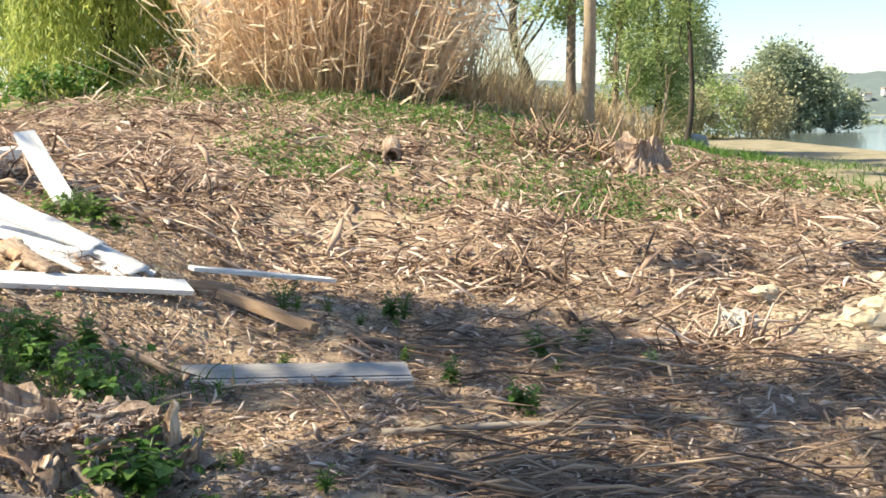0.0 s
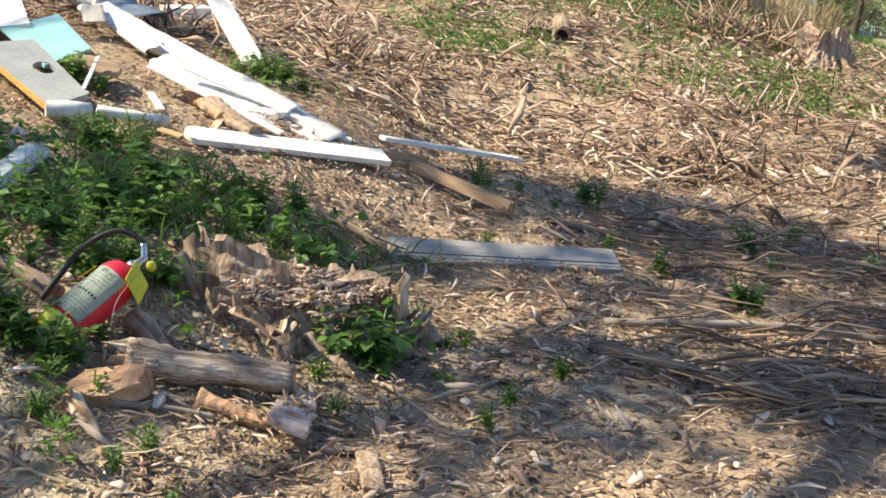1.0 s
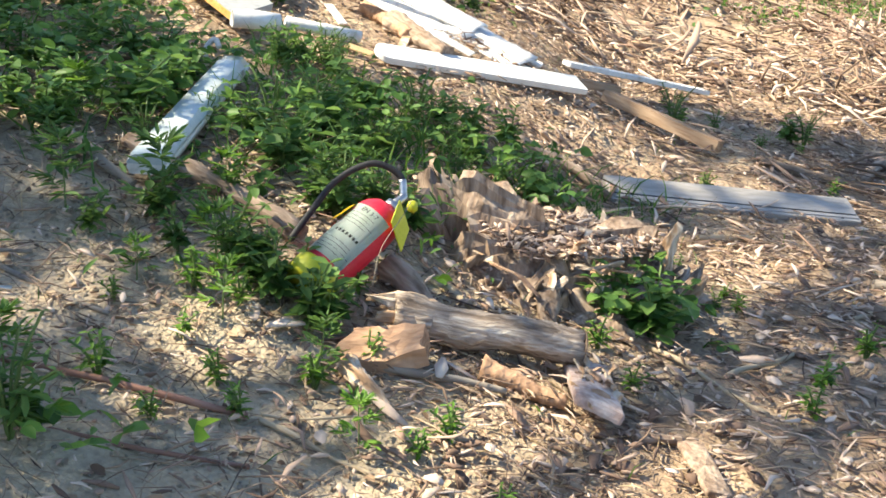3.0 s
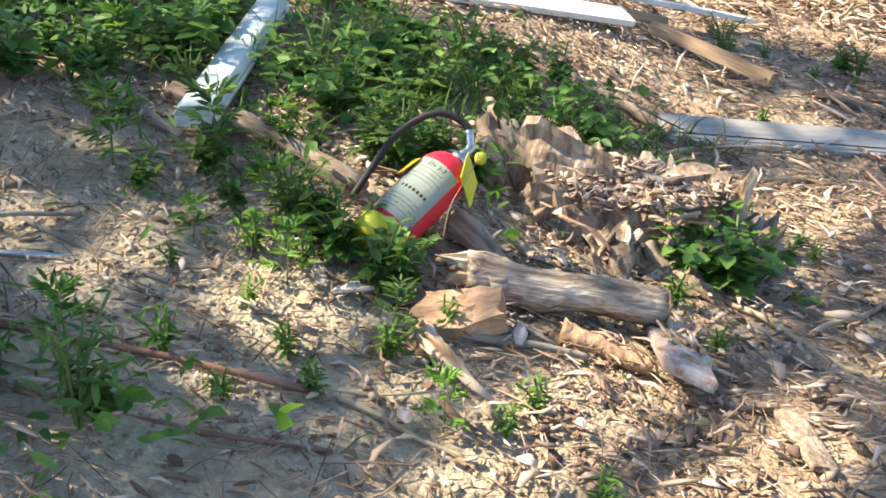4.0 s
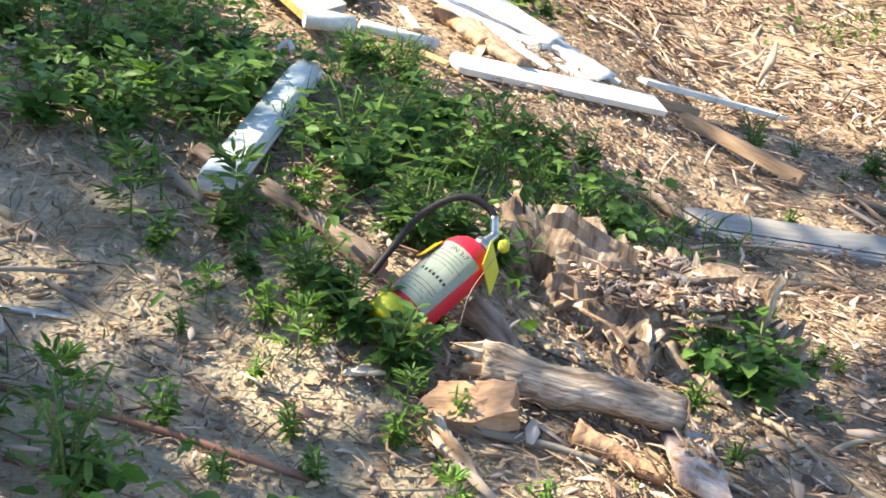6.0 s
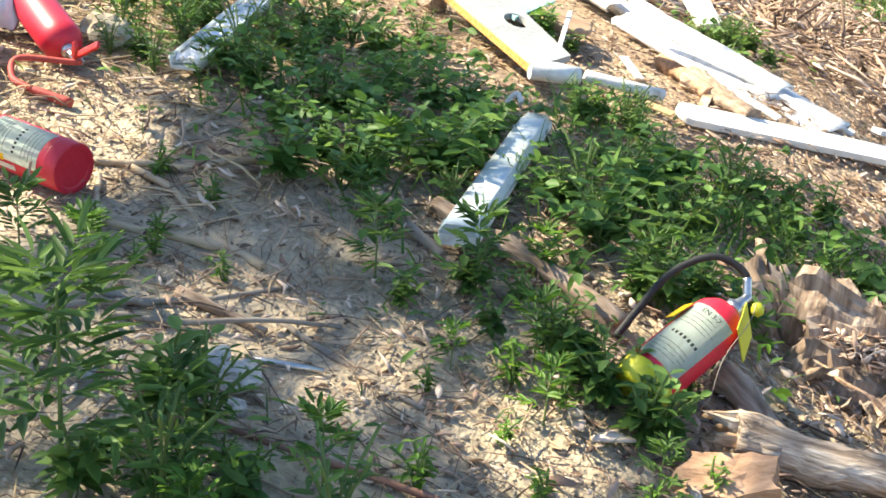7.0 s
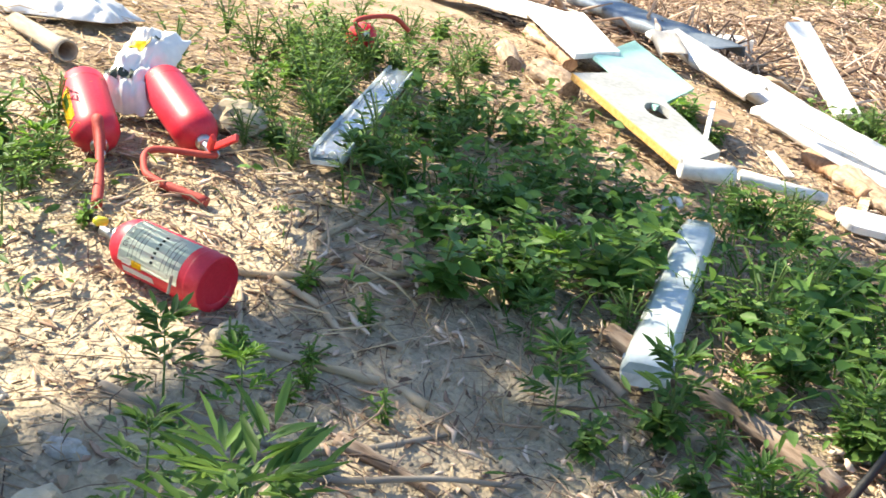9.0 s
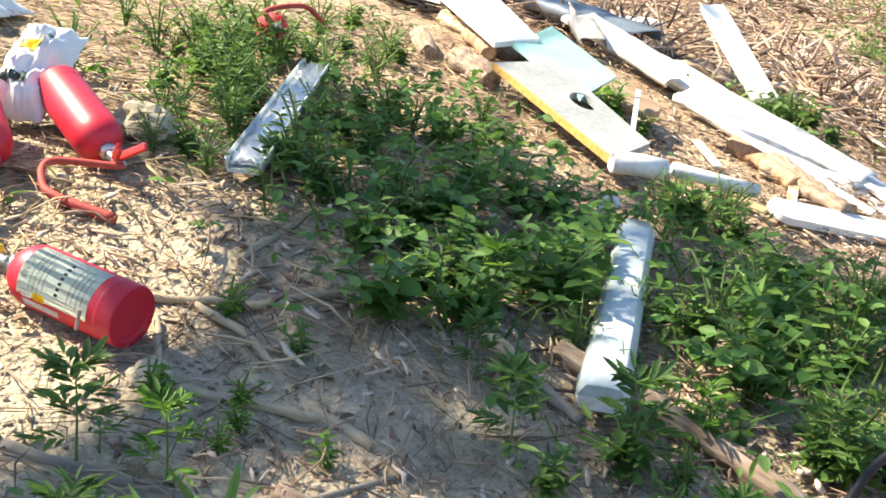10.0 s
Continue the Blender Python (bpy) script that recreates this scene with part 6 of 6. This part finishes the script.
def slat(name, label, p0, p1, width, thick, material, roll=0.0, lip=0.0, ends=0, category="board", groove=False, extra=0.0):
    """A board or folded strip from p0 to p1 (the middle of its short ends)."""
    L = (Vector(p1) - Vector(p0)).length + extra
    ob = thing(name, label, category, frame_of(p0, p1, roll))
    if lip:
        # one folded and dented sheet with ragged ends
        bm = bmesh.new()
        prof = [(-0.5, -lip), (-0.5, -lip * 0.4), (-0.49, 0.0), (-0.3, 0.004), (-0.12, -0.004), (0.08, 0.003), (0.3, -0.003), (0.49, 0.0), (0.5, -lip * 0.5), (0.5, -lip)]
        n = max(14, int(L / 0.06))
        key = Vector(p0)
        rows_ = []
        for j in range(n + 1):
            f = j / n
            row = []
            for y, z in prof:
                q = noise.noise_vector(Vector((f * L * 3, y * width * 6, 0)) + key) * 0.012 + noise.noise_vector(Vector((f * L * 11, y * width * 20, 0)) + key) * 0.007
                rag = 0.05 * noise.noise(Vector((y * width * 40, key.x * 9, f))) if j in (0, n) else 0.0
                row.append(bm.verts.new((f * L + rag, y * width * (1 + 0.6 * q.x), z + q.z)))
            rows_.append(row)
        for a, b in zip(rows_, rows_[1:]):
            for i in range(len(prof) - 1):
                bm.faces.new((a[i], a[i + 1], b[i + 1], b[i])).smooth = True
        bmesh.ops.recalc_face_normals(bm, faces=bm.faces)
        bmesh.ops.solidify(bm, geom=bm.faces[:], thickness=0.0025)
        part("folded_sheet", bm, material, ob)
        return ob
    bm = bmesh.new()
    n = 12 if ends else 1
    outline = [(L, -width / 2), (L, width / 2)]
    if ends:
        outline += [(width * 0.4 * (1 - math.sin(math.pi * i / n)), width / 2 * math.cos(math.pi * i / n)) for i in range(n + 1)]
    else:
        outline += [(0, width / 2), (0, -width / 2)]
    f = bm.faces.new([bm.verts.new((x, y, thick / 2)) for x, y in outline])
    bm.normal_update()
    if f.normal.z < 0:
        f.normal_flip()
    ext = bmesh.ops.extrude_face_region(bm, geom=[f])
    for v in ext["geom"]:
        if isinstance(v, bmesh.types.BMVert):
            v.co.z -= thick
    bmesh.ops.recalc_face_normals(bm, faces=bm.faces)
    bmesh.ops.bevel(bm, geom=bm.edges[:], offset=min(0.003, thick * 0.3), segments=2, affect="EDGES")
    part("board", bm, material, ob)
    if groove:
        part("groove", box(L - 0.02, 0.006, 0.003, 0.0, cx=L / 2, cy=-width * 0.22, cz=thick / 2 + 0.001), BLACKRUBBER, ob, "dark groove")
        part("rib", box(L - 0.01, 0.012, 0.006, 0.003, cx=L / 2, cy=-width * 0.36, cz=thick / 2 + 0.002), material, ob)
        part("screw_hole", lathe([(0.008, 0), (0.008, 0.003), (0.002, 0.003)], 10), BLACKRUBBER, ob, "", pose(L - 0.1, -width * 0.38, thick / 2))
    return ob


def sheet(name, label, tl, tr, br, bl, thick, material, edge=None, hole=None, category="panel"):
    """A flat panel by its four corners, with an optional oval hole (u, v, radius u, radius v)."""
    tl, tr, br, bl = (Vector(p) for p in (tl, tr, br, bl))
    ob = thing(name, label, category, Matrix.Translation(tl))
    pt = lambda u, v: (tl * (1 - u) + tr * u) * (1 - v) + (bl * (1 - u) + br * u) * v - tl
    nrm = (tr - tl).cross(bl - tl).normalized()
    if nrm.z < 0:
        nrm = -nrm
    bm = bmesh.new()
    if hole:
        hu, hv, ru, rv = hole
        n = 24
        inner, outer = [], []
        for i in range(n):
            a = 2 * math.pi * (i + 0.5) / n
            ca, sa = math.cos(a), math.sin(a)
            inner.append((hu + ru * ca, hv + rv * sa))
            k = 1 / max(abs(ca), abs(sa))
            outer.append((0.5 + 0.5 * ca * k, 0.5 + 0.5 * sa * k))
        vi = [bm.verts.new(pt(*p)) for p in inner]
        vo = [bm.verts.new(pt(*p)) for p in outer]
        corner = {}
        for i in range(n):
            j = (i + 1) % n
            bm.faces.new((vi[i], vi[j], vo[j], vo[i]))
        for cu_, cv_ in ((0, 0), (1, 0), (1, 1), (0, 1)):
            near = sorted(range(n), key=lambda i: (outer[i][0] - cu_) ** 2 + (outer[i][1] - cv_) ** 2)[:2]
            i, j = (near[0], near[1])
            bm.faces.new((vo[i], bm.verts.new(pt(cu_, cv_)), vo[j]))
    else:
        bm.faces.new([bm.verts.new(pt(u, v)) for u, v in ((0, 0), (1, 0), (1, 1), (0, 1))])
    bmesh.ops.recalc_face_normals(bm, faces=bm.faces)
    faces = bm.faces[:]
    ext = bmesh.ops.extrude_face_region(bm, geom=faces)
    for v in ext["geom"]:
        if isinstance(v, bmesh.types.BMVert):
            v.co -= nrm * thick
    bmesh.ops.recalc_face_normals(bm, faces=bm.faces)
    bmesh.ops.remove_doubles(bm, verts=bm.verts, dist=0.0005)
    part("panel", bm, material, ob)
    if edge:
        a, b = bl - tl, Vector((0, 0, 0))
        L = (a - b).length
        part("edge", box(L, 0.008, thick * 1.02, 0.002, cx=L / 2), edge, ob, "raw orange chipboard edge", Matrix.Translation(-nrm * thick / 2 + (tl - tr).normalized() * 0.005) @ frame_of((0, 0, 0), tuple(a)))
    return ob


slat("metal_plank", "grey galvanised metal plank with a grooved edge on the litter", (-1.42, 5.86, 0.04), (-0.2, 6.36, -0.06), 0.19, 0.04, GREYMETAL, roll=24, groove=True)
slat("white_board", "white laminated board with a rounded end on the debris", (-2.66, 6.2, 0.54), (-1.66, 7.08, 0.34), 0.16, 0.035, WHITEWOOD, roll=22, ends=1)
slat("white_strip", "narrow white wooden batten", (-1.8, 7.75, 0.37), (-0.87, 8.6, 0.15), 0.09, 0.03, WHITE, roll=6)
slat("timber", "brown weathered timber post", (-1.52, 7.4, 0.25), (-0.84, 7.05, 0.07), 0.1, 0.07, WOODBROWN, roll=-8, category="timber")
slat("timber", "short dark brown offcut of timber", (-1.85, 7.35, 0.33), (-1.45, 7.5, 0.27), 0.09, 0.05, WOODBROWN, category="timber")
slat("white_strip", "long folded white metal sheet with bent flanges", (-4.2, 8.5, 1.16), (-2.0, 7.02, 0.45), 0.26, 0.006, WHITE, roll=10, lip=0.03)
slat("white_strip", "white folded metal strip lying on the heap", (-3.3, 7.5, 0.86), (-2.05, 6.98, 0.42), 0.17, 0.006, WHITE, roll=16, lip=0.03)
slat("white_strip", "dented white metal sheet on the heap", (-3.5, 7.9, 0.96), (-2.3, 7.2, 0.58), 0.2, 0.006, WHITE, roll=18, lip=0.025)
slat("white_strip", "narrow white trim on the heap", (-3.2, 7.05, 0.84), (-2.25, 6.75, 0.5), 0.06, 0.012, WHITE, roll=10)
slat("white_strip", "narrow white trim on the heap", (-3.05, 7.3, 0.82), (-1.9, 7.15, 0.42), 0.05, 0.012, WHITE, roll=24)
slat("white_strip", "short bent white sheet piece", (-3.75, 8.0, 1.03), (-3.35, 7.55, 0.92), 0.14, 0.006, WHITE, roll=30, lip=0.03)
slat("white_strip", "thin split white strip lying on the heap", (-2.5, 7.0, 0.54), (-1.95, 7.02, 0.4), 0.09, 0.01, WHITE, roll=20)
slat("white_strip", "white ribbed gutter piece", (-3.65, 8.3, 0.98), (-2.55, 7.5, 0.66), 0.16, 0.006, WHITE, roll=-10, lip=0.04)
slat("white_board", "greyish white plank propped on the slope", (-3.46, 9.1, 1.3), (-2.96, 8.57, 0.78), 0.17, 0.045, WHITEWOOD, roll=8)
sheet("panel", "pale grey laminate panel with an oval hole and orange edge", (-4.06, 6.5, 0.96), (-3.86, 6.85, 0.98), (-3.2, 6.16, 0.74), (-3.28, 5.84, 0.7), 0.035, PANELGREY, CHIPBOARD, (0.68, 0.5, 0.2, 0.1))
sheet("panel", "teal green laminate panel under the grey one", (-4.12, 6.95, 1.03), (-4.2, 7.9, 1.1), (-3.58, 7.05, 0.93), (-3.6, 6.45, 0.86), 0.02, TEAL)
sheet("panel", "long white laminate panel at the top of the heap", (-4.95, 7.95, 1.2), (-4.7, 8.3, 1.22), (-4.06, 7.2, 1.06), (-4.2, 6.88, 1.03), 0.03, WHITEWOOD)
sheet("panel", "white panel lying on the weeds behind the heap", (-6.2, 8.5, 1.3), (-5.9, 8.9, 1.32), (-4.75, 8.3, 1.2), (-4.95, 7.95, 1.18), 0.035, WHITEWOOD)
slat("metal_channel", "blue-grey metal channel across the heap", (-5.35, 10.05, 1.34), (-3.8, 8.6, 1.1), 0.3, 0.01, BLUEGREY, roll=8, lip=0.07)
slat("metal_channel", "blue-grey metal channel across the heap", (-6.0, 11.5, 1.34), (-4.2, 9.75, 1.08), 0.13, 0.01, BLUEGREY, roll=-8, lip=0.05)
slat("metal_channel", "short grey bent metal bracket on the heap", (-4.15, 8.35, 1.16), (-3.95, 7.95, 1.06), 0.16, 0.01, GREYMETAL, roll=4, lip=0.05)
slat("white_board", "thick white offcut of board on the litter", on(-4.55, 10.9, 0.08), on(-4.2, 11.2, 0.1), 0.24, 0.12, WHITEWOOD, roll=6)
slat("timber", "grey lath lying across the litter", on(-4.35, 10.1, 0.05), on(-3.3, 9.75, 0.04), 0.07, 0.025, GREYSTICK, category="timber")
slat("white_strip", "thin white metal trim upright in the heap", (-3.4, 6.75, 0.9), (-3.32, 6.35, 0.74), 0.025, 0.012, WHITE)
rnd = thing("round_board", "round brown wooden disc in the heap", "wooden disc", Matrix.Translation((-3.45, 6.8, 0.82)) @ pose(0, 0, 0, 14, 10, 30))
part("disc", wobble(lathe([(0.15, 0.0), (0.16, 0.006), (0.16, 0.03), (0.15, 0.036)], 32), 0.004, 5), WOODBROWN, rnd)
for a, b, r0 in (((-3.28, 5.8, 0.69), (-3.08, 5.92, 0.68), 0.045), ((-3.06, 5.94, 0.68), (-2.72, 6.1, 0.62), 0.03)):
    pipe_end = thing("plastic_pipe", "white broken plastic pipe end on the weeds", "pipe", axis_pose(a, b))
    ln_ = (Vector(b) - Vector(a)).length
    part("pipe", wobble(lathe([(r0 * 0.8, 0.01), (r0 * 0.85, 0.0), (r0, 0.004), (r0, ln_ * 0.5), (r0 * 0.97, ln_), (r0 * 0.75, ln_)], 20), 0.008, 12, 3), WHITE, pipe_end)
# small broken pieces round the heap
for i, (x, y, L, m) in enumerate([(-2.95, 6.6, 0.25, WHITE), (-2.8, 6.35, 0.2, PANELGREY), (-2.85, 6.25, 0.18, STRAW), (-2.6, 6.5, 0.22, WOODPALE), (-2.9, 6.05, 0.15, WOODPALE), (-2.5, 6.2, 0.2, WOODOLD)]):
    slat("broken_piece", "broken splinter of board on the heap", on(x, y, 0.03), on(x + L * math.cos(i * 1.9 + 2.2), y + L * math.sin(i * 1.9 + 2.2), 0.05), 0.05, 0.008, m, roll=20 * math.sin(i))


def light_fitting(label, p0, p1, width, cover, seed, broken=False):
    """A long fluorescent fitting: base tray, rounded cover and end caps; p0 is its near end."""
    L = (Vector(p1) - Vector(p0)).length
    ob = thing("light_fitting", label, "light fitting", frame_of(p0, p1))
    steps = 30

    def shell(profile, material, name, label, x0=0.0, x1=1.0, shrink=0.1):
        """A long hull of one cross-section, drawn in and rounded towards both ends."""
        bm = bmesh.new()
        rows_ = []
        for j in range(steps + 1):
            f = 0.5 - 0.5 * math.cos(math.pi * j / steps)
            x = L * (x0 + (x1 - x0) * f)
            d = min(x - L * x0, L * x1 - x)
            k = 1 - shrink * max(0.0, 1 - d / 0.03) ** 2
            rows_.append([bm.verts.new((x, y * width * k, z * (1 - 1.5 * (1 - k)))) for y, z in profile])
        m = len(profile)
        for a, b in zip(rows_, rows_[1:]):
            for i in range(m):
                bm.faces.new((a[i], a[(i + 1) % m], b[(i + 1) % m], b[i])).smooth = True
        bm.faces.new(rows_[0])
        bm.faces.new(rows_[-1][::-1])
        if broken and name == "cover":
            wobble(wobble(bm, 0.012, 14, seed), 0.006, 45, seed)
        bmesh.ops.recalc_face_normals(bm, faces=bm.faces)
        return part(name, bm, material, ob, label)

    if broken:
        shell([(-0.5, 0.012), (-0.46, 0.014), (-0.4, -0.02), (0.4, -0.02), (0.46, 0.014), (0.5, 0.012), (0.42, -0.035), (-0.42, -0.035)], PLASTIC, "tray", "pale open tray")
        shell([(-0.42, 0.004), (-0.3, -0.004), (-0.14, 0.012), (0.0, -0.004), (0.14, 0.012), (0.3, -0.004), (0.42, 0.004), (0.36, -0.016), (-0.36, -0.016)], cover, "cover", "crumpled silver reflector", 0.02, 0.98)
    else:
        shell([(-0.5, -0.01), (-0.47, 0.004), (0.47, 0.004), (0.5, -0.01), (0.42, -0.035), (-0.42, -0.035)], WHITE, "tray", "grey-white base tray")
        dome = [(-0.5, 0.004), (-0.47, 0.012), (-0.36, 0.036), (-0.33, 0.039), (-0.1, 0.041), (0.1, 0.041), (0.33, 0.039), (0.36, 0.036), (0.47, 0.012), (0.5, 0.004)]
        shell(dome, cover, "cover", "milky plastic cover", 0.0, 0.93, 0.09)
        shell([(y * 0.9, z * 0.85) for y, z in dome], PALECAP, "end_cap", "yellowed clear end cap", 0.92, 1.0, 0.35)
        for s_ in (-1, 1):
            for f in (0.06, 0.5, 0.88):
                part("clip", box(0.03, 0.006, 0.022, 0.002), STEEL, ob, "small steel clip", pose(L * f, s_ * width * 0.5, 0.002))
    return ob


light_fitting("long milky plastic light fitting lying in the weeds", (-2.81, 3.86, 0.44), (-3.03, 5.2, 0.575), 0.13, PLASTIC, 1)
light_fitting("broken light fitting with crumpled silver reflector in the weeds", (-4.07, 4.28, 0.745), (-4.62, 5.75, 0.92), 0.125, SILVER, 2, True)
hook = part("cable_stub", tube(curve_points([(-3.16, 5.2, 0.55), (-3.17, 5.22, 0.62), (-3.14, 5.24, 0.66), (-3.11, 5.22, 0.63)], 6), 0.012, 8), WHITE)
tagged(hook, "bent white cable stub at the light fitting", "cable")


# ---- sacks and tube at the top of the bank ----
def sack(name, label, p, sx, sy, sz, seed, turn, prints, tilt=0):
    ob = thing(name, label, "plastic sack", Matrix.Translation(p) @ pose(0, 0, 0, tilt, 0, turn))
    bm = bmesh.new()
    bmesh.ops.create_grid(bm, x_segments=28, y_segments=28, size=0.5)
    for v in bm.verts:
        x, y = v.co.x, v.co.y
        z = sz * (1 - (2 * x) ** 4) * (1 - (2 * y) ** 4)
        n1 = noise.noise(Vector((x * 5, y * 5, seed))) * 0.45 + noise.noise(Vector((x * 14, y * 14, seed + 3))) * 0.25
        v.co = Vector((x * sx * (1 + 0.2 * n1), y * sy * (1 + 0.2 * n1), z * (1 + 0.9 * n1)))
    bmesh.ops.solidify(bm, geom=bm.faces[:], thickness=0.003)
    for f in bm.faces:
        f.smooth = True
    body = part("film", bm, PLASTICBAG, ob)

    def height(x, y):
        n1 = noise.noise(Vector((x * 5, y * 5, seed))) * 0.45 + noise.noise(Vector((x * 14, y * 14, seed + 3))) * 0.25
        return Vector((x * sx * (1 + 0.2 * n1), y * sy * (1 + 0.2 * n1), sz * (1 - (2 * x) ** 4) * (1 - (2 * y) ** 4) * (1 + 0.9 * n1) + 0.006))
    for (x0, x1, y0, y1, m) in prints:
        b = bmesh.new()
        k = 8
        g = [[b.verts.new(height(x0 + (x1 - x0) * i / k, y0 + (y1 - y0) * j / k)) for i in range(k + 1)] for j in range(k + 1)]
        for j in range(k):
            for i in range(k):
                b.faces.new((g[j][i], g[j][i + 1], g[j + 1][i + 1], g[j + 1][i])).smooth = True
        part("print", b, m, ob)
    return ob


sack("plastic_sack", "crumpled white plastic sack with orange and black print", (-4.84, 4.27, 0.91), 0.19, 0.4, 0.1, 2, 12, [(-0.25, 0.2, 0.05, 0.16, ORANGEYELLOW), (-0.3, -0.2, -0.3, -0.24, INK), (-0.18, -0.08, -0.32, -0.22, INK), (-0.05, 0.05, -0.3, -0.22, INK), (0.08, 0.2, -0.3, -0.2, INK), (0.1, 0.3, 0.2, 0.24, INK)], 38)
sack("plastic_sack", "flattened grey-white plastic sack with dark print", (-5.95, 5.0, 1.0), 0.55, 0.4, 0.1, 5, 20, [(-0.3, -0.22, -0.1, 0.1, INK), (-0.15, -0.05, -0.1, 0.1, INK), (0.0, 0.1, -0.1, 0.1, INK), (0.18, 0.26, -0.1, 0.1, INK)])
tb = thing("plastic_tube", "grey plastic drain pipe lying in the litter", "pipe", axis_pose((-5.85, 4.62, 0.98), (-5.3, 4.36, 0.93)))
part("pipe", lathe([(0.03, 0), (0.035, 0), (0.035, 0.55), (0.042, 0.56), (0.042, 0.62), (0.034, 0.62), (0.03, 0.3)], 20, False), GREYSTICK, tb)
